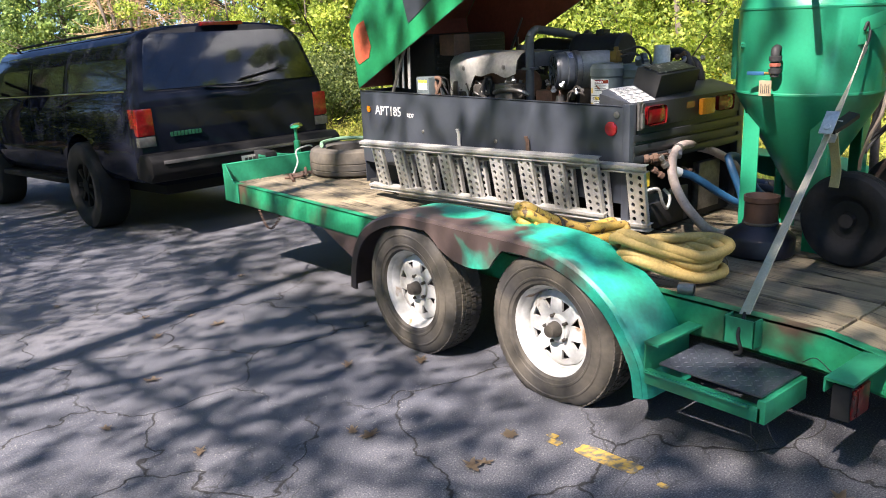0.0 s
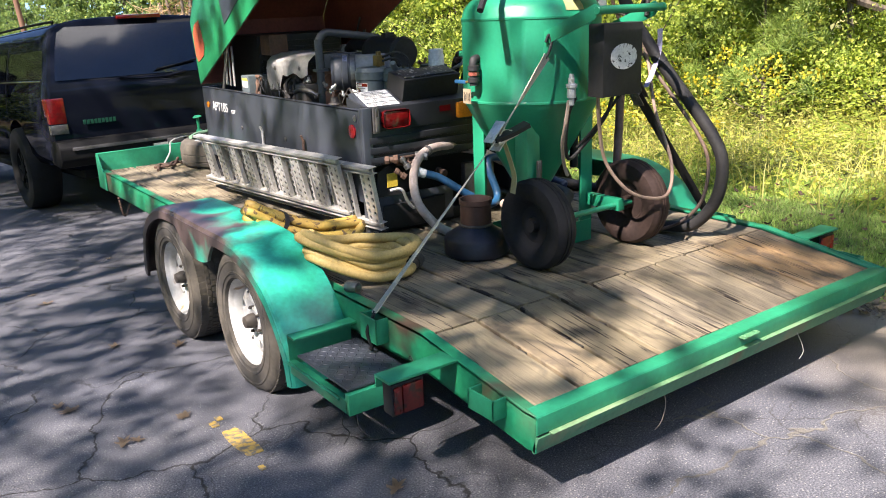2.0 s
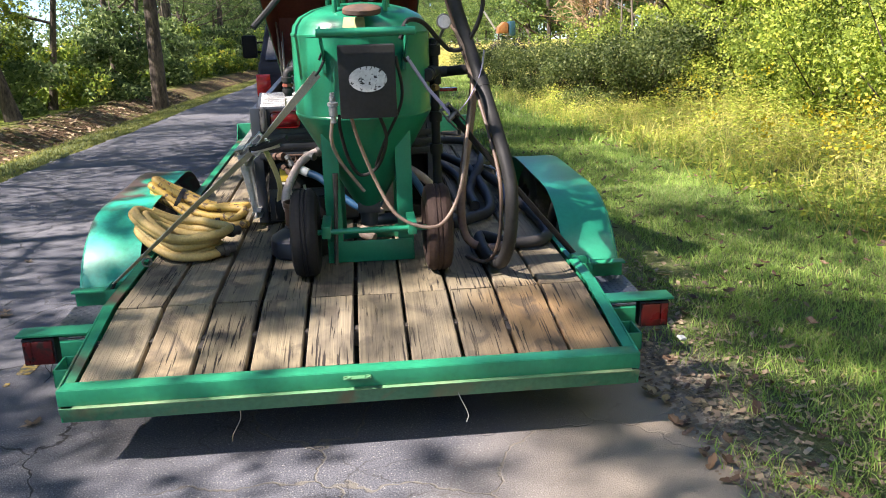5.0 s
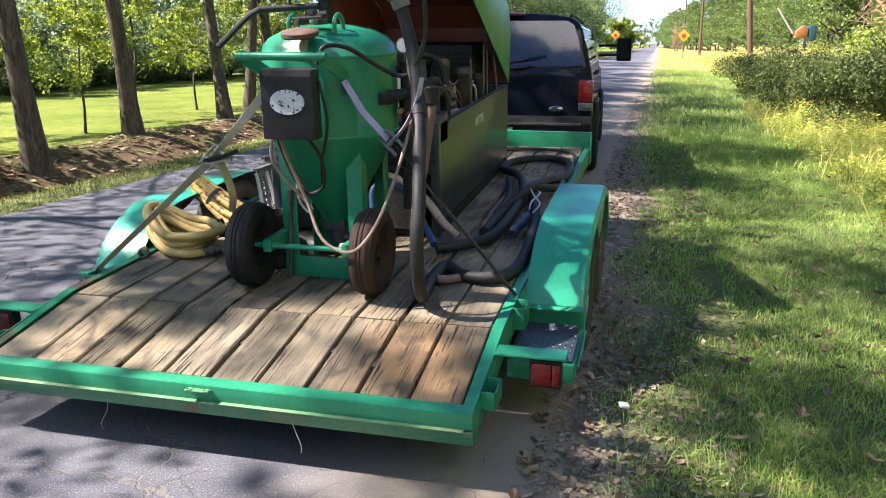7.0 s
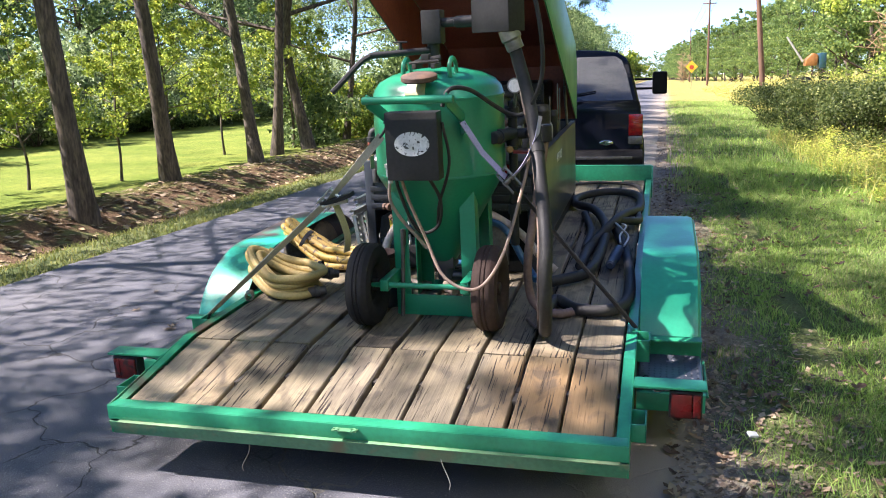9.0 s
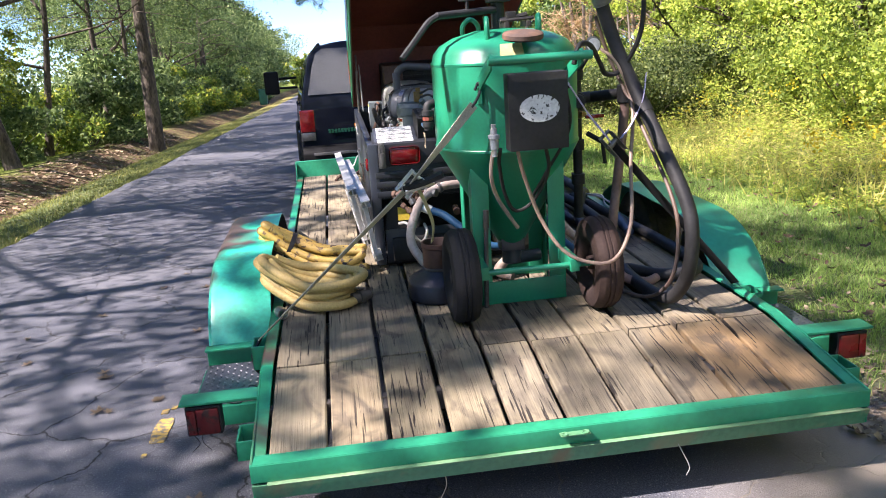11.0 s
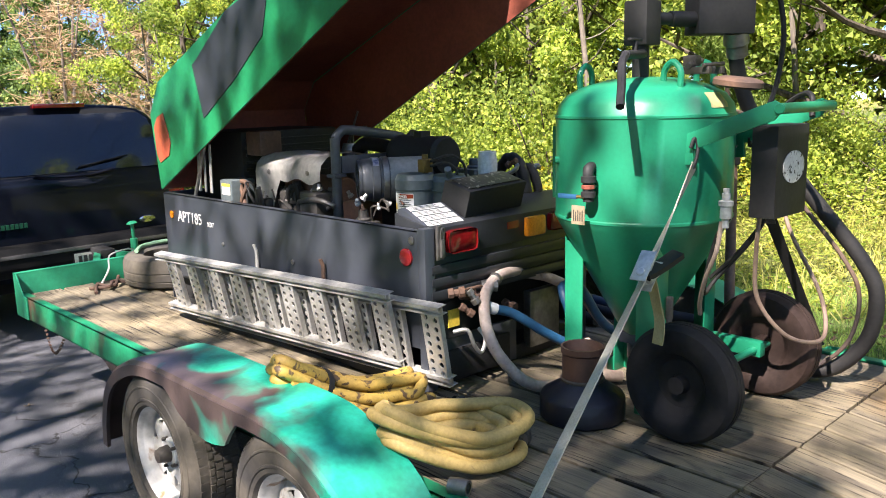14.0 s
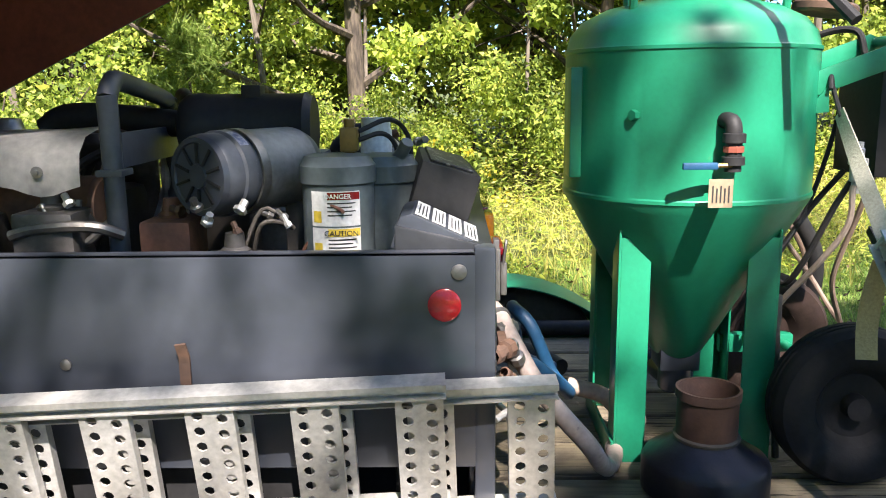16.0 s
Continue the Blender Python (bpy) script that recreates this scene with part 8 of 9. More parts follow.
def blades(seed, count, place, height, width, bend):
    """Blades of grass, each a quad with a bent tip."""
    rng = np.random.default_rng(seed)
    xy = place(rng, count)
    count = len(xy)
    z = np.array([ground_z(x, y) for x, y in xy]) - 0.01
    h = height * (0.45 + 0.9 * rng.random(count))
    ang = rng.random(count) * 2 * np.pi
    w = np.stack([np.cos(ang), np.sin(ang), np.zeros(count)], axis=1) * (width * (0.6 + 0.7 * rng.random(count)))[:, None]
    a2 = rng.random(count) * 2 * np.pi
    lean_v = np.stack([np.cos(a2), np.sin(a2), np.zeros(count)], axis=1) * (h * bend * rng.random(count))[:, None]
    root = np.column_stack([xy, z])
    up = np.array([0, 0, 1.0]) * h[:, None]
    mid = root + up * 0.6 + lean_v * 0.35
    tip = root + up * 0.95 + lean_v
    verts = np.stack([root - w, root + w, mid + w * 0.7, tip, mid - w * 0.7], axis=1)
    me = bpy.data.meshes.new("blades")
    idx = (np.arange(count) * 5)[:, None]
    loops = np.concatenate([idx + np.array([0, 1, 2, 4]), idx + np.array([4, 2, 3])], axis=1).reshape(-1)
    me.vertices.add(count * 5)
    me.vertices.foreach_set("co", verts.reshape(-1).astype(np.float32))
    me.loops.add(count * 7)
    me.loops.foreach_set("vertex_index", loops.astype(np.int32))
    me.polygons.add(count * 2)
    me.polygons.foreach_set("loop_start", (np.arange(count) * 7)[:, None].repeat(2, 1).reshape(-1).astype(np.int32) + np.tile([0, 4], count).astype(np.int32))
    me.update(calc_edges=True)
    return me


def verge(rng, n):
    x = 1.30 + 3.7 * rng.random(n) ** 0.80
    y = -2.5 + 16 * rng.random(n) ** 1.25
    x += (0.18 * np.sin(y * 1.7) + 0.10 * np.sin(y * 5.1)) * (x < 2.1)
    keep = np.array([noise.noise((a * 1.6, b * 1.6, 4.0)) + 0.5 * noise.noise((a * 5, b * 5, 1.0)) + 0.9 * min(0.45, a - 1.75) for a, b in zip(x, y)]) > -0.36
    x, y = x[keep], y[keep]
    return np.column_stack([x, y])


solo("verge_grass", blades(1, 165000, verge, 0.060, 0.0029, 1.5), GRASS, "short mixed green verge grass", "grass", WORLD, kind="stuff")
solo("verge_grass", blades(2, 28000, lambda r, n: np.column_stack([1.22 + 0.5 * np.abs(r.normal(size=n)) * (r.random(n) < 0.25) + 4.0 * r.random(n) ** 0.8, 9 + 42 * r.random(n) ** 1.3]), 0.12, 0.007, 1.0), GRASS, "short verge grass farther along the road", "grass", WORLD, kind="stuff")
def weed_leaves(seed, clumps, per, place, size):
    """Leafy weeds: upright stems hung with narrow leaves, taller away from the road."""
    rng = np.random.default_rng(seed)
    xy = place(rng, clumps)
    z = np.array([ground_z(x, y) for x, y in xy])
    tall = (0.16 + 0.17 * np.clip(xy[:, 0] - 3.2, 0, 4.5)) * (0.5 + 0.9 * rng.random(clumps))
    tall *= np.array([0.75 + 0.8 * noise.noise((x * 0.8, y * 0.8, 2.0)) for x, y in xy])
    tall = np.maximum(tall, 0.08)
    who = np.repeat(np.arange(clumps), per)
    n = len(who)
    u = rng.random(n)
    ang = rng.random(n) * 2 * np.pi
    out = np.stack([np.cos(ang), np.sin(ang), 0.55 - 1.0 * rng.random(n)], axis=1)
    out /= np.linalg.norm(out, axis=1)[:, None]
    p = np.column_stack([xy, z])[who] + np.column_stack([rng.normal(size=n) * 0.05, rng.normal(size=n) * 0.05, tall[who] * u])
    side = np.stack([-np.sin(ang), np.cos(ang), rng.normal(size=n) * 0.3], axis=1)
    s = (size * (0.5 + rng.random(n)))[:, None]
    return np.stack([p, p + out * s * 0.45 + side * s * 0.13, p + out * s, p + out * s * 0.45 - side * s * 0.13], axis=1)


solo("tall_weeds", quads("tall_weeds", weed_leaves(3, 3600, 20, lambda r, n: np.column_stack([3.7 + 5.0 * r.random(n) ** 0.85, -6 + 26 * r.random(n)]), 0.085), WEEDS), None, "leafy yellow-green roadside weeds", "weeds", WORLD, kind="stuff")
solo("dry_weeds", quads("dry_weeds", weed_leaves(8, 1700, 20, lambda r, n: np.column_stack([4.3 + 4.4 * r.random(n) ** 0.9, -6 + 26 * r.random(n)]), 0.075), DRY), None, "tan dying weeds among the green ones", "weeds", WORLD, kind="stuff")
solo("weed_grass", blades(13, 16000, lambda r, n: np.column_stack([3.6 + 4.6 * r.random(n) ** 0.8, -6 + 26 * r.random(n)]), 0.34, 0.005, 1.5), DRY, "bent seeding grass among the weeds", "grass", WORLD, kind="stuff")
solo("tall_weeds", quads("tall_weeds", weed_leaves(4, 3600, 14, lambda r, n: np.column_stack([5.0 + 11 * r.random(n), 22 + 70 * r.random(n) ** 1.2]), 0.20), DRY), None, "tall dry tan weeds along the verge", "weeds", WORLD, kind="stuff")


def blooms(seed, clumps, per, place):
    rng = np.random.default_rng(seed)
    xy = place(rng, clumps)
    hz = 0.25 + 0.17 * np.clip(xy[:, 0] - 3.2, 0, 4.5)
    who = np.repeat(np.arange(clumps), per)
    n = len(who)
    base = np.array([ground_z(x, y) for x, y in xy])
    p = np.column_stack([xy, base + hz * (0.7 + 0.5 * rng.random(clumps))])[who] + rng.normal(size=(n, 3)) * np.array([0.07, 0.07, 0.05])
    a = rng.normal(size=(n, 3))
    a /= np.linalg.norm(a, axis=1)[:, None]
    b = np.cross(a, rng.normal(size=(n, 3)))
    b /= np.linalg.norm(b, axis=1)[:, None]
    s = (0.012 + 0.012 * rng.random(n))[:, None]
    return np.stack([p - a * s, p + b * s, p + a * s, p - b * s], axis=1)


solo("yellow_flowers", quads("yellow_flowers", blooms(5, 80, 20, lambda r, n: np.column_stack([4.6 + 2.8 * r.random(n), np.where(r.random(n) < 0.55, 5.5 + 1.6 * r.normal(size=n), -3 + 18 * r.random(n))])), FLOWER), None, "yellow wildflower heads among the weeds", "flowers", WORLD, kind="stuff")
solo("bank_grass", blades(5, 34000, lambda r, n: np.column_stack([-4.22 - 2.6 * r.random(n) ** 2.2, -4 + 40 * r.random(n)]), 0.060, 0.006, 1.3), OLIVE_GRASS, "strip of grass between road and ditch", "grass", WORLD, kind="stuff")


def flat_leaves(seed, pts, size):
    rng = np.random.default_rng(seed)
    n = len(pts)
    ang = rng.random(n) * 2 * np.pi
    a = np.stack([np.cos(ang), np.sin(ang), rng.normal(size=n) * 0.25], axis=1)
    b = np.stack([-np.sin(ang), np.cos(ang), rng.normal(size=n) * 0.25], axis=1)
    s = (size * (0.5 + 0.9 * rng.random(n)))[:, None]
    p = pts + np.array([0, 0, 0.012])
    return np.stack([p - a * s * .5, p - a * s * .1 + b * s * .35, p + a * s * .5, p + a * s * .05 - b * s * .35], axis=1)


rngf = np.random.default_rng(9)
xy = np.column_stack([1.02 + np.abs(rngf.normal(size=10000)) * 0.42, -2 + 26 * rngf.random(10000) ** 1.3])
xy[:, 0] += 0.22 * (xy[:, 1] < 2.5)
solo("leaf_litter", quads("leaf_litter", flat_leaves(1, np.array([(x, y, max(ground_z(x, y), -0.02)) for x, y in xy]), 0.034), DEAD_LEAF), None, "brown fallen leaves along the road's edge", "leaves", WORLD, kind="stuff")
xy = np.column_stack([-5.6 - 2.6 * rngf.random(5000), -2 + 34 * rngf.random(5000)])
solo("leaf_litter", quads("leaf_litter", flat_leaves(2, np.array([(x, y, ground_z(x, y)) for x, y in xy]), 0.12), DEAD_LEAF), None, "brown leaf litter in the ditch under the trees", "leaves", WORLD, kind="stuff")
# bigger curled leaves lying in the grass
def lobed_leaves(seed, pts, size):
    """Curled, lobed dry leaves with a midrib fold, each its own island of triangles."""
    rng = np.random.default_rng(seed)
    tris = []
    for px, py, pz in pts:
        s, turn, curl = size * rng.uniform(0.5, 1.3), rng.uniform(0, 6.3), rng.uniform(0.3, 1.1)
        tip, roll_a = rng.normal() * 0.25, rng.normal() * 0.25
        c, sn = math.cos(turn), math.sin(turn)
        rim = []
        for i in range(14):
            a = 2 * math.pi * i / 14
            r = s * (0.44 + 0.07 * math.cos(5 * a) + 0.13 * math.cos(2 * a) + rng.uniform(-0.07, 0.07))
            u, v = r * math.cos(a), r * 0.72 * math.sin(a)
            z = curl * abs(v) * 0.9 + curl * u * u / s * 0.8 + tip * u + roll_a * v
            rim.append((px + u * c - v * sn, py + u * sn + v * c, pz + 0.012 + z))
        lift = 0.0 - min(0.0, min(q[2] for q in rim) - pz)
        rim = [(q[0], q[1], q[2] + lift) for q in rim]
        mid = (px, py, pz + 0.012 + lift)
        tris.append((rim, mid))
    verts, faces = [], []
    for rim, mid in tris:
        k = len(verts)
        verts += rim + [mid]
        faces += [(k + i, k + (i + 1) % 14, k + 14) for i in range(14)]
    me = bpy.data.meshes.new("lobed_leaves")
    me.from_pydata(verts, [], faces)
    return me


BIG_LEAF = foliage("large_dry_leaves", (0.06, 0.036, 0.024), (0.16, 0.10, 0.062), (0.34, 0.26, 0.16), 0.22, 0.12)
xy = np.column_stack([1.20 + 3.2 * rngf.random(900) ** 1.9, -2 + 13 * rngf.random(900) ** 1.15])
solo("leaf_litter", lobed_leaves(3, [(x, y, max(ground_z(x, y), -0.015) + (0.012 if x > 1.8 else 0.004)) for x, y in xy], 0.058), BIG_LEAF, "large curled brown leaves lying in the verge grass", "leaves", WORLD, kind="stuff", smooth=False)
# crumbs of leaf and bark on the dusty road edge
xy = np.column_stack([1.0 + np.abs(rngf.normal(size=2600)) * 0.42, -2.2 + 4.0 * rngf.random(2600)])
solo("leaf_litter", quads("leaf_litter", flat_leaves(4, np.array([(x, y, max(ground_z(x, y), -0.02)) for x, y in xy]), 0.019), DEAD_LEAF), None, "crumbled leaf and bark bits on the dusty road edge", "leaves", WORLD, kind="stuff")

# ---- roadside furniture, marks and litter ----
POLE = mat("creosoted_pole", (0.16, 0.085, 0.05), (0.11, 0.06, 0.04), 0.9, scale=4, fine=30, bump=0.5, stretch=(1, 1, 0.1))
TOPS = []
for x, y, h in ((6.9, 50.5, 11.5), (6.9, 118, 11.5), (6.6, 190, 11.5), (6.4, 250, 11.5)):
    bm = bmesh.new()
    lx = -0.085 * h if y < 60 else 0.02          # the first pole leans to the road
    rod(bm, (x, y, -0.1), (x + lx, y, h), 0.17, 14, 0.11)
    pl = solo("utility_pole", bm, POLE, "brown wooden utility pole in the verge weeds", "pole", WORLD, group="utility poles")
    part("cross_arm", box(x + lx - 0.9, x + lx + 0.9, y - 0.06, y + 0.06, h - 0.7, h - 0.57, 0.01), POLE, pl)
    TOPS.append((x + lx, y, h - 0.5))
for dx in (-0.8, 0.0, 0.8):
    pts = []
    for a, b in zip([(8.2, -14, 11.0)] + TOPS, TOPS):
        for k in range(6):
            u = k / 6
            pts.append((a[0] + (b[0] - a[0]) * u + dx, a[1] + (b[1] - a[1]) * u, a[2] + (b[2] - a[2]) * u - 4 * 0.7 * u * (1 - u)))
    solo("power_line", tube(bmesh.new(), pts, 0.012, 5, 1, smooth=False), BLACK_FLAT, "thin black power line strung between poles", "cable", WORLD, group="power lines")
SIGN_YELLOW = mat("sign_yellow", (0.75, 0.42, 0.02), (0.68, 0.36, 0.02), 0.5, bump=0)
SIGN_RED = mat("sign_red", (0.45, 0.06, 0.02), None, 0.5, bump=0)
for x, y, h, w in ((4.25, 100, 2.45, 0.50), (-3.15, 92, 2.45, 0.36)):
    sign = thing("warning_sign", (x, y, 0), "orange-yellow diamond road sign with a dark red symbol on a post", "road sign", WORLD, "road signs")
    part("post", rod(bmesh.new(), (x, y, -0.3), (x, y, h + 0.6), 0.035, 8), STEEL, sign)
    part("board", box(-w, w, -0.01, 0.01, -w, w, 0.0, Matrix.Translation((x, y - 0.05, h)) @ Matrix.Rotation(radians(45), 4, "Y")), SIGN_YELLOW, sign, "yellow diamond board", False)
    bm = bmesh.new()
    lathe(bm, [(0, 0), (w * 0.5, 0), (w * 0.5, 0.01), (0, 0.01)], 20, Matrix.Translation((x, y - 0.07, h - 0.05)) @ Matrix.Rotation(radians(90), 4, "X"))
    part("symbol", bm, SIGN_RED, sign, "round dark red symbol", False)


def flaked_paint():
    m = bpy.data.materials.new("flaked_yellow_paint")
    m.use_nodes = True
    n, l = m.node_tree.nodes, m.node_tree.links
    b = n["Principled BSDF"]
    tc = n.new("ShaderNodeTexCoord")
    nz = n.new("ShaderNodeTexNoise")
    nz.inputs["Scale"].default_value, nz.inputs["Detail"].default_value = 38.0, 6.0
    l.new(tc.outputs["Object"], nz.inputs["Vector"])
    r = n.new("ShaderNodeValToRGB")
    r.color_ramp.elements[0].position, r.color_ramp.elements[0].color = 0.40, (0.11, 0.10, 0.08, 1)
    r.color_ramp.elements[1].position, r.color_ramp.elements[1].color = 0.56, (0.37, 0.245, 0.05, 1)
    l.new(nz.outputs["Fac"], r.inputs["Fac"])
    l.new(r.outputs["Color"], b.inputs["Base Color"])
    b.inputs["Roughness"].default_value = 0.8
    return m


PAINT = flaked_paint()
rp = random.Random(5)


def paint_blob(x0, x1, y0, y1):
    n = 22
    pts = []
    for i in range(n):
        a = 2 * math.pi * i / n
        f = 1 / max(abs(math.cos(a)), abs(math.sin(a)))
        pts.append(((x0 + x1) / 2 + (x1 - x0) / 2 * math.cos(a) * f * rp.uniform(0.82, 1.0), (y0 + y1) / 2 + (y1 - y0) / 2 * math.sin(a) * f * rp.uniform(0.9, 1.0)))
    return prism(bmesh.new(), pts, 0.001, 0.0045, axis="z")


solo("road_marking", paint_blob(-1.615, -1.535, 0.975, 1.245), PAINT, "worn yellow paint dash on the asphalt", "road marking", WORLD, kind="structure", smooth=False)
for x, y, s in ((-1.60, 1.33, 0.018), (-1.565, 1.37, 0.014), (-1.60, 0.86, 0.012)):
    solo("road_marking", paint_blob(x - s, x + s, y - s * 1.6, y + s * 1.6), PAINT, "flake of worn yellow road paint", "road marking", WORLD, kind="structure", smooth=False)


def oak_leaf(x, y, size, turn, curl):
    """One curled, lobed dry leaf."""
    bm = bmesh.new()
    m = Matrix.Translation((x, y, 0.006)) @ Matrix.Rotation(turn, 4, "Z")
    ol = []
    for i in range(18):
        a = 2 * math.pi * i / 18
        r = size * (0.5 + 0.22 * math.cos(5 * a) + 0.08 * math.cos(2 * a))
        px, py = r * math.cos(a), r * 0.75 * math.sin(a)
        ol.append(bm.verts.new(m @ Vector((px, py, curl * (py / size) ** 2 * size * 2.2 + 0.25 * curl * abs(px)))))
    c = bm.verts.new(m @ Vector((0, 0, 0.001)))
    for i in range(18):
        bm.faces.new((ol[i], ol[(i + 1) % 18], c))
    bmesh.ops.solidify(bm, geom=bm.faces[:], thickness=0.0008)
    return bm


LEAVES = ((-1.14, 4.70, 0.070), (-2.03, 1.90, 0.082), (-2.05, 1.99, 0.094), (-2.38, 3.21, 0.106), (-1.93, 1.42, 0.118), (-1.68, 1.50, 0.070), (-2.73, 2.82, 0.082), (-2.55, 2.30, 0.094), (-1.65, 2.61, 0.106), (-1.39, 2.37, 0.118), (-1.79, 4.08, 0.070), (-2.00, 4.28, 0.082), (-2.29, 5.06, 0.094), (-2.09, 3.86, 0.106), (-1.76, 3.78, 0.118), (-1.67, 1.48, 0.070), (-1.88, 1.41, 0.082), (-1.66, 1.50, 0.094), (-2.02, 1.91, 0.106), (-1.32, 0.41, 0.118), (0.15, 0.89, 0.070) )
for x, y, s in LEAVES:
    solo("fallen_leaf", oak_leaf(x, y, s * 0.62, rp.uniform(0, 6.3), rp.uniform(0.2, 0.6)), DEAD_LEAF, "curled brown fallen leaf on the asphalt", "leaf", WORLD, group="fallen leaves")
bm = bmesh.new()
bx(bm, -0.024, 0.024, -0.016, 0.016, 0.0, 0.014, 0.006, pose(1.54, 0.815, 0.03, 20, 14, 30))
solo("paper_scrap", bm, STICKER, "crumpled white paper scrap on the verge", "litter", WORLD)

# ---- machine parked in the far field, pine over the road ----
MACH = mat("machine_orange", (0.30, 0.13, 0.03), (0.22, 0.09, 0.02), 0.5)
mc = thing("field_machine", (11.2, 60, 0.2), "orange and blue-green work machine parked in the far weeds", "machine", WORLD)
part("hood", prism(bmesh.new(), [(10.5, 1.9), (11.25, 1.9), (11.3, 2.6), (11.0, 2.75), (10.55, 2.35)], 59.4, 60.6, axis="y", bev=0.08), MACH, mc, "orange bonnet")
part("cab", box(11.35, 11.8, 59.3, 60.7, 1.7, 2.75, 0.10), mat("machine_teal", (0.02, 0.06, 0.10), (0.015, 0.07, 0.06), 0.4), mc, "blue-green cab")
for x in (10.5, 12.1):
    for y in (59.3, 60.7):
        part("wheel", lathe(bmesh.new(), [(0, -0.15), (0.5, -0.15), (0.55, -0.1), (0.55, 0.1), (0.5, 0.15), (0, 0.15)], 20, Matrix.Translation((x, y, 0.65)) @ Matrix.Rotation(radians(90), 4, "X")), RUBBER, mc)
part("boom", rod(bmesh.new(), (10.4, 60, 2.2), (9.3, 60, 3.9), 0.07, 8), SHROUD, mc, "pale upright arm")


def pine(height, seed):
    """A pine: straight trunk, whorls of drooping boughs hung with needle tufts."""
    rng = np.random.default_rng(seed)
    bm = bmesh.new()
    tube(bm, [(0, 0, -0.1), (0.05, 0.1, height * 0.5), (0, 0, height)], 0.26, 10, 5, radius=lambda t: 1 - 0.85 * t)
    tufts = []
    for i in range(26):
        z = height * (0.34 + 0.62 * i / 26)
        ang = i * 2.4 + rng.random()
        reach = 5.4 * (1.05 - i / 30) * (0.75 + 0.4 * rng.random())
        d = Vector((math.cos(ang), math.sin(ang), 0))
        tip = Vector((0, 0, z)) + d * reach + Vector((0, 0, -0.10 * reach))
        mid = Vector((0, 0, z + 0.25)) + d * reach * 0.5
        tube(bm, [(0, 0, z), mid, tip], 0.06, 5, 3, radius=lambda u: 1 - 0.85 * u)
        for k in range(10):
            u = 0.4 + 0.6 * k / 9
            c = Vector((0, 0, z)).lerp(mid, u * 2) if u < 0.5 else mid.lerp(tip, u * 2 - 1)
            tufts.append(tuple(c + Vector(rng.normal(size=3)) * 0.30 - Vector((0, 0, 0.15))))
    t = np.array(tufts)
    n = 9000
    who = rng.integers(0, len(t), n)
    d = rng.normal(size=(n, 3)) + np.array([0, 0, -0.35])
    d /= np.linalg.norm(d, axis=1)[:, None]
    side = np.cross(d, rng.normal(size=(n, 3)))
    side /= np.linalg.norm(side, axis=1)[:, None]
    a = t[who] + rng.normal(size=(n, 3)) * 0.16
    ln = (0.16 + 0.16 * rng.random(n))[:, None]
    return to_mesh("trunk", bm, True), np.stack([a - side * 0.016, a + side * 0.016, a + d * ln], axis=1)


PINE = pine(15.0, 4)
pine_one = plant_tree("pine_tree", PINE, NEEDLE, "tall dark pine whose boughs reach over the road", [(-6.6, 26.0, 1.0, 20), (-8.6, 38.0, 1.0, 140), (-10.0, 62.0, 1.0, 250)], "pine trees")
# the low bough of the first pine that hangs over the road
bough_rng = np.random.default_rng(6)
bough_bm = bmesh.new()
spine = [Vector((-6.5, 25.9, 5.6)), Vector((-4.6, 25.6, 5.05)), Vector((-2.7, 25.2, 4.4)), Vector((-0.75, 24.9, 3.95))]
tube(bough_bm, spine, 0.06, 8, 6, radius=lambda u: 1 - 0.8 * u)
tips = []
for k in range(34):
    u = 0.55 + 2.4 * (k + bough_rng.random()) / 34
    j = min(2, int(u))
    p = spine[j].lerp(spine[j + 1], u - j)
    q = p + Vector((bough_rng.normal() * 0.35 + 0.15, bough_rng.normal() * 0.45, bough_rng.normal() * 0.16 - 0.06))
    tube(bough_bm, [p, p.lerp(q, 0.5) + Vector((0, 0, 0.03)), q], 0.012, 4, 2, radius=lambda u: 1 - 0.6 * u)
    tips += [tuple(p.lerp(q, 0.6)), tuple(q)]
home = pine_one.matrix_world.inverted()
part("bough", to_mesh("bough", bough_bm, True), BARK, pine_one, m=home)
tips = np.array(tips)
who = bough_rng.integers(0, len(tips), 5200)
out_d = bough_rng.normal(size=(5200, 3))
out_d /= np.linalg.norm(out_d, axis=1)[:, None]
side_d = np.cross(out_d, bough_rng.normal(size=(5200, 3)))
side_d /= np.linalg.norm(side_d, axis=1)[:, None]
root = tips[who] + bough_rng.normal(size=(5200, 3)) * 0.05
part("needles", quads("needles", np.stack([root - side_d * 0.006, root + side_d * 0.006, root + out_d * (0.12 + 0.12 * bough_rng.random((5200, 1)))], axis=1), NEEDLE), None, pine_one, m=home)

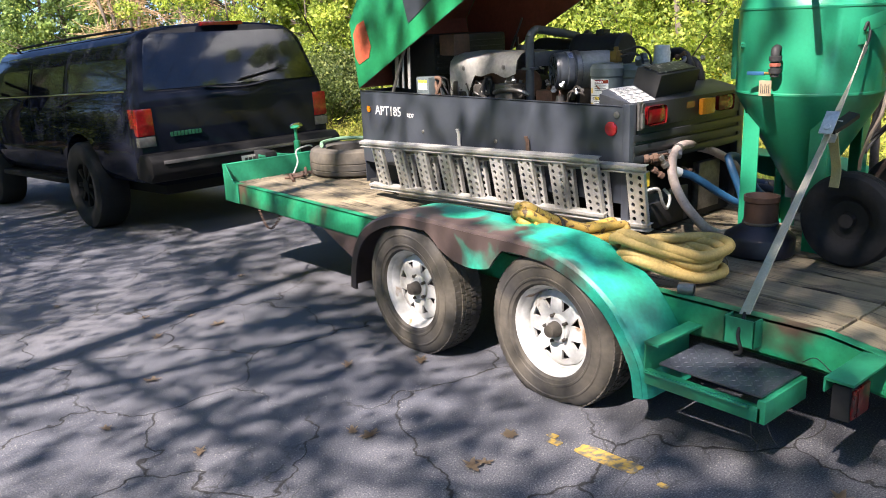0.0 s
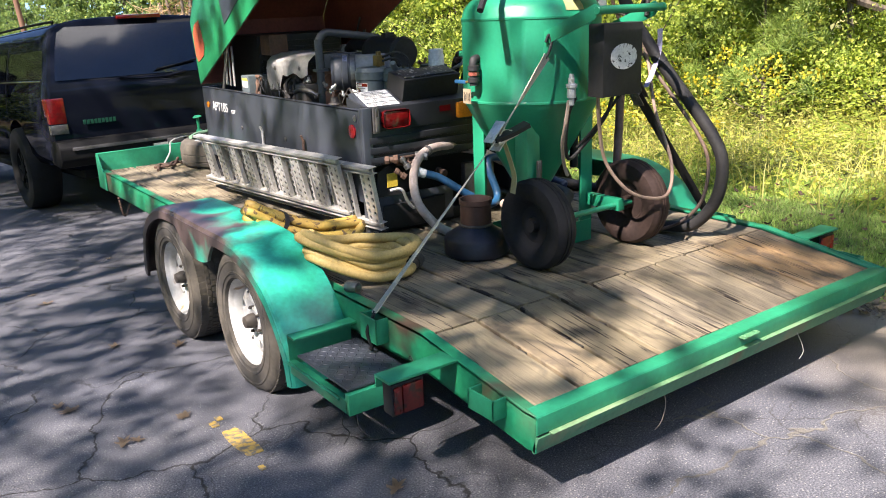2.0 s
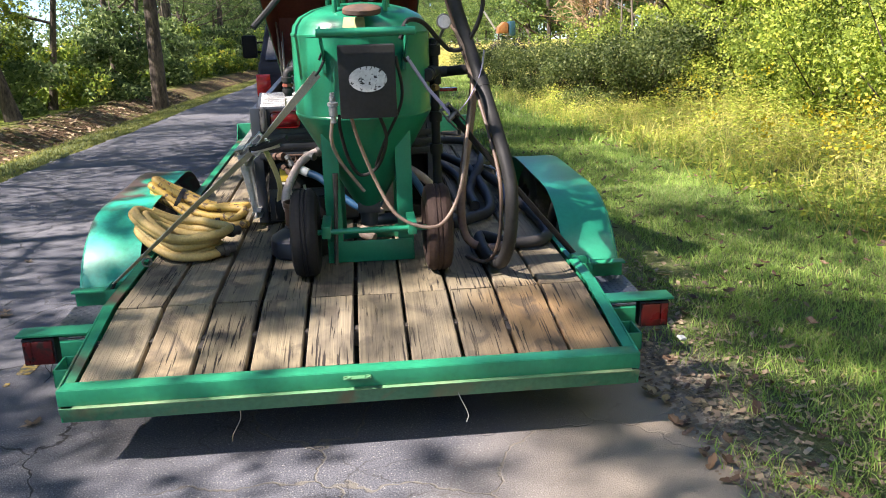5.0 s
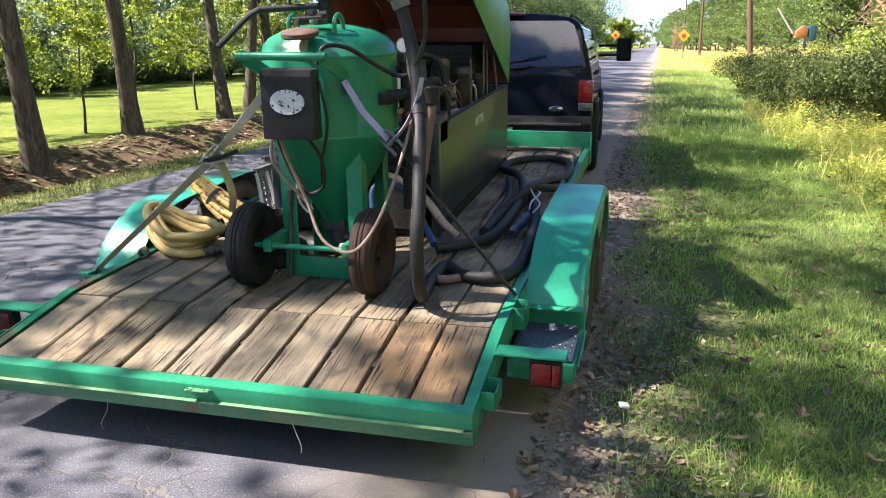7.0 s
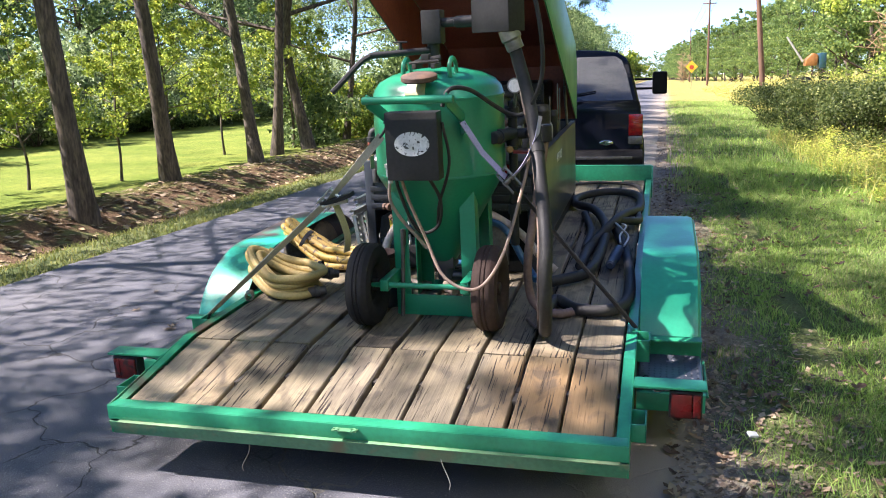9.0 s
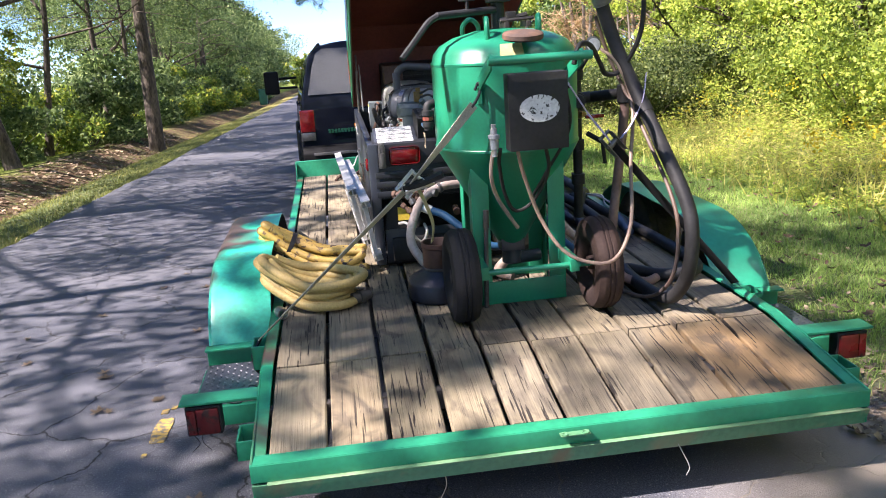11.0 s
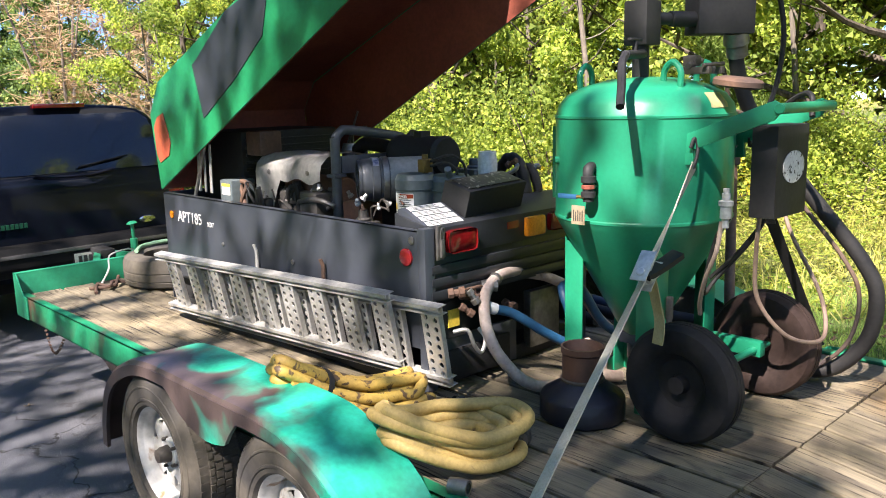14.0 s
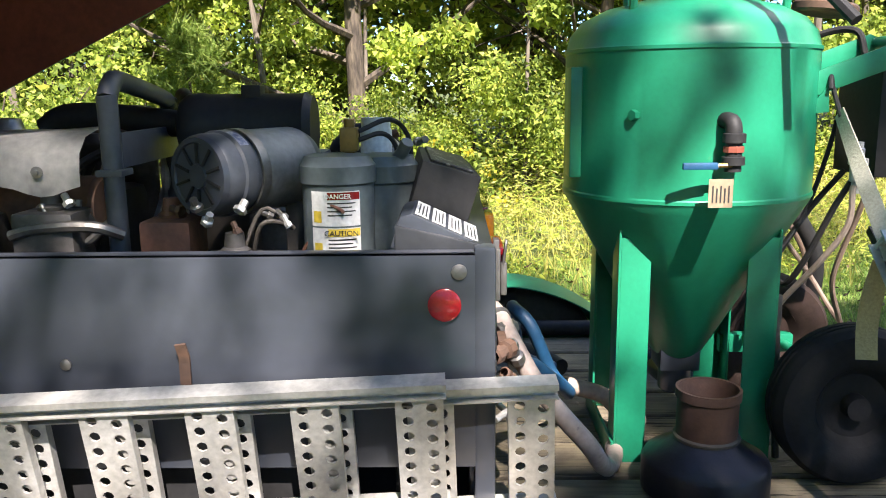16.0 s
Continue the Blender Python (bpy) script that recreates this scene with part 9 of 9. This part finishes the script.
# loose wires under the tail of the trailer
for pts, mm in (([(0.36, 0.02, -0.17), (0.37, 0.0, -0.20), (0.40, -0.01, -0.27), (0.395, 0.0, -0.31)], ALU), ([(-0.44, 0.03, -0.17), (-0.43, 0.01, -0.23), (-0.46, 0.0, -0.29), (-0.47, 0.02, -0.33)], HOSE_TAN), ([(-1.32, 0.70, -0.23), (-1.35, 0.68, -0.27), (-1.33, 0.67, -0.31), (-1.36, 0.66, -0.34)], HOSE_BLACK), ([(-1.30, 0.66, -0.23), (-1.31, 0.63, -0.28), (-1.28, 0.62, -0.32)], HOSE_BLACK), ([(-1.20, 0.47, -0.05), (-1.13, 0.52, -0.09), (-1.10, 0.60, -0.06), (-1.07, 0.66, -0.10)], HOSE_BLACK), ([(1.20, 0.47, -0.05), (1.13, 0.52, -0.09), (1.10, 0.60, -0.06), (1.07, 0.66, -0.10)], HOSE_BLACK)):
    solo("loose_wire", tube(bmesh.new(), pts, 0.0018, 6, 6), mm, "loose thin wire hanging under the trailer frame", "wire", group="loose wires")
chain = thing("drooping_chain", (-1.06, 4.31, -0.2), "rusty chain drooping under the side rail", "chain", TRAILER, "chains")
for i in range(17):
    u = i / 16
    link = Matrix.Translation((-1.06 - 0.012 * math.sin(3 * u), 4.45 - 0.28 * u, -0.13 - 0.10 * math.sin(math.pi * u))) @ Matrix.Rotation(radians(90 * (i % 2)), 4, "Y") @ Matrix.Diagonal((0.6, 1.3, 1, 1))
    part("link", lathe(bmesh.new(), [(0.008, -0.0025), (0.0125, -0.0025), (0.0125, 0.0025), (0.008, 0.0025), (0.008, -0.0025)], 12, link), RUST, chain)
# wheeled bin by a far driveway
bin_m = mat("green_bin_plastic", (0.01, 0.10, 0.06), (0.008, 0.08, 0.05), 0.5)
bn = thing("wheeled_bin", (-5.7, 60.0, -0.1), "dark green wheeled rubbish bin beside the far road", "bin", WORLD)
part("body", prism(bmesh.new(), [(-5.96, -0.1), (-5.44, -0.1), (-5.38, 0.95), (-6.02, 0.95)], 59.7, 60.3, axis="y", bev=0.03), bin_m, bn)
part("lid", box(-6.05, -5.35, 59.66, 60.34, 0.952, 1.03, 0.03), bin_m, bn)
for x in (-6.0, -5.44):
    part("wheel", lathe(bmesh.new(), [(0, -0.03), (0.12, -0.03), (0.12, 0.03), (0, 0.03)], 16, Matrix.Translation((x, 60.3, 0.02)) @ Matrix.Rotation(radians(90), 4, "Y")), RUBBER, bn)

# pale bare stems in the wood's edge and a young soft-needled pine
PALE_BARK = mat("pale_lichen_bark", (0.19, 0.16, 0.125), (0.11, 0.09, 0.07), 0.9, scale=6, fine=30, bump=0.6, stretch=(1, 1, 0.3), fine_amount=0.5)
rb = random.Random(23)
for i in range(15):
    y = -6 + 2.1 * i + rb.uniform(-0.8, 0.8)
    x = 8.3 + rb.uniform(-0.5, 1.2)
    lx, ly = rb.uniform(-0.5, 0.5), rb.uniform(-0.7, 0.7)
    bm = bmesh.new()
    h = rb.uniform(5.5, 8.5)
    r = rb.uniform(0.028, 0.065)
    z = ground_z(x, y)
    tube(bm, [(x, y, z - 0.1), (x + lx * 0.4, y + ly * 0.35, z + h * 0.4), (x + lx, y + ly, z + h)], r, 9, 5, radius=lambda t: 1 - 0.6 * t)
    stem = solo("leaning_tree", bm, PALE_BARK, "pale leaning bare stem at the wood's edge", "tree", WORLD, group="bare stems")
    for k in range(5):
        t = rb.uniform(0.25, 0.9)
        a = rb.uniform(0, 6.3)
        p = Vector((x + lx * t, y + ly * t, z + h * t))
        q = p + Vector((math.cos(a), math.sin(a), 0.5)) * rb.uniform(0.5, 1.3)
        part("bare_branch", tube(bmesh.new(), [p, p.lerp(q, 0.5) + Vector((0, 0, -0.06)), q], r * 0.28, 5, 2, radius=lambda t: 1 - 0.7 * t), PALE_BARK, stem)
TWIG = mat("tan_twigs", (0.44, 0.30, 0.165), (0.32, 0.22, 0.12), 0.9, scale=6, fine=30, bump=0.3)
for bxp, byp, sc in ((18.4, 47.0, 1.6), (15.4, 50.0, 1.45), (5.0, 186.0, 0.6)):
    bare = thing("bare_tree", (bxp, byp, 0.0), "leafless tan tree with several grey stems and a haze of twigs", "tree", WORLD, "bare trees")
    z = ground_z(bxp, byp)
    fine_bm = bmesh.new()
    for i in range(5):
        stem_bm = bmesh.new()
        ang = i * 1.26 + rb.random()
        out = Vector((math.cos(ang), math.sin(ang), 0))
        foot = Vector((bxp, byp, z - 0.1)) + out * 0.30
        tip = foot + out * rb.uniform(0.8, 2.2) * sc + Vector((0, 0, rb.uniform(7.5, 10.5) * sc))
        mid = foot.lerp(tip, 0.5) - out * 0.25
        tube(stem_bm, [foot, mid, tip], 0.10 * sc, 7, 4, radius=lambda u: 1 - 0.75 * u)
        for k in range(13):
            u = 0.12 + 0.85 * (k + rb.random()) / 13
            p = foot.lerp(mid, 2 * u) if u < 0.5 else mid.lerp(tip, 2 * u - 1)
            a = rb.uniform(0, 6.3)
            q = p + Vector((math.cos(a), math.sin(a), rb.uniform(0.1, 0.9))) * rb.uniform(0.9, 2.0) * sc
            tube(fine_bm, [p, p.lerp(q, 0.5) + Vector((0, 0, -0.08)), q], 0.03, 4, 2, radius=lambda u: 1 - 0.7 * u)
            for j in range(24):
                r_ = p.lerp(q, rb.uniform(0.25, 1.0))
                e_ = r_ + Vector((rb.gauss(0, 1), rb.gauss(0, 1), rb.gauss(0.15, 0.7))) * 0.38 * sc
                tube(fine_bm, [r_, e_], 0.018, 3, 1, smooth=False)
        part("stem", stem_bm, PALE_BARK, bare)
    tagged(part("twig_haze", fine_bm, TWIG, bare, "haze of fine tan twigs"), "haze of fine tan twigs", kind="stuff")
SOFT = foliage("young_pine_needles", (0.14, 0.22, 0.05), (0.28, 0.38, 0.09), (0.42, 0.47, 0.14), 0.25, 0.5)
rn = np.random.default_rng(12)
c = np.array([(rn.normal() * 0.28 * (1.2 - i / 40), rn.normal() * 0.5 * (1.2 - i / 40), 0.5 + 1.9 * i / 40) for i in range(40)])
n = 7000
who = rn.integers(0, 40, n)
d = rn.normal(size=(n, 3)) + np.array([0, 0, 0.4])
d /= np.linalg.norm(d, axis=1)[:, None]
sd = np.cross(d, rn.normal(size=(n, 3)))
sd /= np.linalg.norm(sd, axis=1)[:, None]
a = c[who] + rn.normal(size=(n, 3)) * 0.05
ln = (0.16 + 0.12 * rn.random(n))[:, None]
bm = bmesh.new()
tube(bm, [(0, 0, -0.1), (0.03, 0.02, 1.2), (0, 0, 2.5)], 0.035, 7, 4, radius=lambda t: 1 - 0.8 * t)
for i in range(0, 40, 3):
    tube(bm, [(0, 0, max(0.2, c[i][2] - 0.3)), tuple(c[i])], 0.010, 5, 1, smooth=False)
plant_tree("young_pine", (to_mesh("trunk", bm, True), np.stack([a - sd * 0.006, a + sd * 0.006, a + d * ln], axis=1)), SOFT, "young soft-needled pine at the wood's edge", [(7.4, 4.8, 1.0, 0), (7.9, 6.0, 0.8, 100)], "young pines")

# ---- deck planks ----
def wood():
    m = bpy.data.materials.new("weathered_planks")
    m.use_nodes = True
    n, l = m.node_tree.nodes, m.node_tree.links
    b = n["Principled BSDF"]
    tc, oi = n.new("ShaderNodeTexCoord"), n.new("ShaderNodeObjectInfo")
    sh = n.new("ShaderNodeVectorMath")
    sh.operation = "MULTIPLY_ADD"
    sh.inputs[1].default_value = (17.0, 9.0, 5.0)
    cmb = n.new("ShaderNodeCombineXYZ")
    for k in "XYZ":
        l.new(oi.outputs["Random"], cmb.inputs[k])
    l.new(cmb.outputs["Vector"], sh.inputs[0])
    l.new(tc.outputs["Object"], sh.inputs[2])

    def nz(s, stretch, d=6.0, dist=0.0):
        mp = n.new("ShaderNodeMapping")
        mp.inputs["Scale"].default_value = stretch
        l.new(sh.outputs["Vector"], mp.inputs["Vector"])
        t = n.new("ShaderNodeTexNoise")
        t.inputs["Scale"].default_value, t.inputs["Detail"].default_value, t.inputs["Distortion"].default_value = s, d, dist
        l.new(mp.outputs["Vector"], t.inputs["Vector"])
        return t.outputs["Fac"]

    def rng(src, a, z, lo=0.0, hi=1.0):
        r = n.new("ShaderNodeMapRange")
        for k, v in (("From Min", a), ("From Max", z), ("To Min", lo), ("To Max", hi)):
            r.inputs[k].default_value = v
        l.new(src, r.inputs["Value"])
        return r.outputs["Result"]

    def mix(f, a, bb, kind="MIX"):
        x = n.new("ShaderNodeMix")
        x.data_type, x.blend_type = "RGBA", kind
        for key, val in (("Factor", f), ("A", a), ("B", bb)):
            if isinstance(val, (tuple, float)):
                x.inputs[key].default_value = (*val, 1) if isinstance(val, tuple) else val
            else:
                l.new(val, x.inputs[key])
        return x.outputs["Result"]

    grain = nz(7.0, (9.0, 0.20, 0.1), 3.0, 0.35)
    fibre = nz(40.0, (4.0, 0.035, 0.03), 2.5)
    stain = nz(2.2, (1.6, 1.0, 1.0), 6.0, 0.6)
    # broad patches scuffed pale between grey weathered ones, regardless of the single boards
    wear = n.new("ShaderNodeTexNoise")
    wear.inputs["Scale"].default_value, wear.inputs["Detail"].default_value, wear.inputs["Roughness"].default_value = 1.5, 7.0, 0.62
    l.new(tc.outputs["Object"], wear.inputs["Vector"])
    worn = rng(wear.outputs["Fac"], 0.44, 0.60)
    col = mix(rng(grain, 0.30, 0.70), (0.115, 0.098, 0.072), (0.205, 0.172, 0.115))
    col = mix(rng(fibre, 0.32, 0.48, 0.35, 0.0), col, (0.080, 0.066, 0.052))
    col = mix(rng(stain, 0.48, 0.68, 0.0, 0.7), col, (0.180, 0.150, 0.100))
    pale = mix(rng(fibre, 0.30, 0.65), (0.235, 0.190, 0.115), (0.305, 0.250, 0.152))
    keep = n.new("ShaderNodeMath")
    keep.operation = "MULTIPLY"
    keep.inputs[1].default_value = 0.75
    l.new(worn, keep.inputs[0])
    col = mix(keep.outputs["Value"], col, pale)
    col = mix(rng(oi.outputs["Random"], 0.80, 1.0, 0.0, 0.45), col, (0.26, 0.150, 0.070))
    # orange-brown rot in the rear right-hand corner
    spot = n.new("ShaderNodeVectorMath")
    spot.operation = "DISTANCE"
    spot.inputs[1].default_value = (0.80, 0.28, -0.03)
    l.new(tc.outputs["Object"], spot.inputs[0])
    rot = n.new("ShaderNodeMath")
    rot.operation = "MULTIPLY_ADD"
    rot.inputs[1].default_value = -0.9
    l.new(wear.outputs["Fac"], rot.inputs[0])
    l.new(spot.outputs["Value"], rot.inputs[2])
    col = mix(rng(rot.outputs["Value"], -0.32, 0.02, 0.65, 0.0), col, (0.26, 0.145, 0.055))
    line = rng(nz(24.0, (4.6, 0.16, 0.03), 3.0, 0.35), 0.585, 0.620)
    sep = n.new("ShaderNodeMath")
    sep.operation = "MULTIPLY"
    l.new(line, sep.inputs[0])
    l.new(rng(nz(3.2, (1.3, 0.45, 0.2), 4.0, 0.4), 0.41, 0.55, 0.12, 1.0), sep.inputs[1])
    split = sep.outputs["Value"]
    # dark damp blotches and old oil
    blot = nz(5.0, (1.5, 0.8, 0.5), 8.0, 0.8)
    col = mix(rng(blot, 0.52, 0.64, 0.0, 0.68), col, (0.060, 0.050, 0.040))
    col = mix(split, col, (0.026, 0.021, 0.017))
    tone = rng(oi.outputs["Random"], 0.0, 1.0, 0.66, 1.18)
    cc = n.new("ShaderNodeCombineXYZ")
    for k in "XYZ":
        l.new(tone, cc.inputs[k])
    col = mix(1.0, col, cc.outputs["Vector"], "MULTIPLY")
    l.new(col, b.inputs["Base Color"])
    b.inputs["Roughness"].default_value = 0.85
    b.inputs["Specular IOR Level"].default_value = 0.3
    h = n.new("ShaderNodeMath")
    h.operation = "MULTIPLY_ADD"
    h.inputs[1].default_value = -2.5
    l.new(split, h.inputs[0])
    l.new(fibre, h.inputs[2])
    bp = n.new("ShaderNodeBump")
    bp.inputs["Strength"].default_value, bp.inputs["Distance"].default_value = 0.6, 0.004
    l.new(h.outputs["Value"], bp.inputs["Height"])
    l.new(bp.outputs["Normal"], b.inputs["Normal"])
    return m


WOOD = wood()
rnd = random.Random(4)


def plank(x0, x1, y0, y1, z0, z1):
    """One board: its top edges eased, its ends a little out of square."""
    bm = bmesh.new()
    e = 0.005
    ja, jb = rnd.uniform(-0.004, 0.004), rnd.uniform(-0.004, 0.004)
    lift = rnd.uniform(-0.002, 0.002)
    sec = [(x0, -0.035), (x0, -e), (x0 + e, 0.0), ((x0 + x1) / 2, -0.0015), (x1 - e, 0.0), (x1, -e), (x1, -0.035)]
    a = [bm.verts.new((x, y0 + ja, z0 + dz + lift)) for x, dz in sec]
    b = [bm.verts.new((x, y1 + jb, z1 + dz + lift)) for x, dz in sec]
    bm.faces.new(a[::-1])
    bm.faces.new(b)
    for i in range(len(sec)):
        j = (i + 1) % len(sec)
        bm.faces.new((a[i], a[j], b[j], b[i]))
    return bm


for i in range(10):
    xa = -1.0 + 0.2 * i
    g0, g1 = rnd.uniform(0.005, 0.012), rnd.uniform(0.005, 0.012)
    part("plank", plank(xa + g0, xa + 0.2 - g1, 0.062, TAIL - 0.004, DROP * 0.9 + 0.002, 0.0), WOOD, trailer, smooth=False)
    part("plank", plank(xa + g0, xa + 0.2 - g1, TAIL + 0.004, 4.895, 0.0, 0.0), WOOD, trailer, smooth=False)
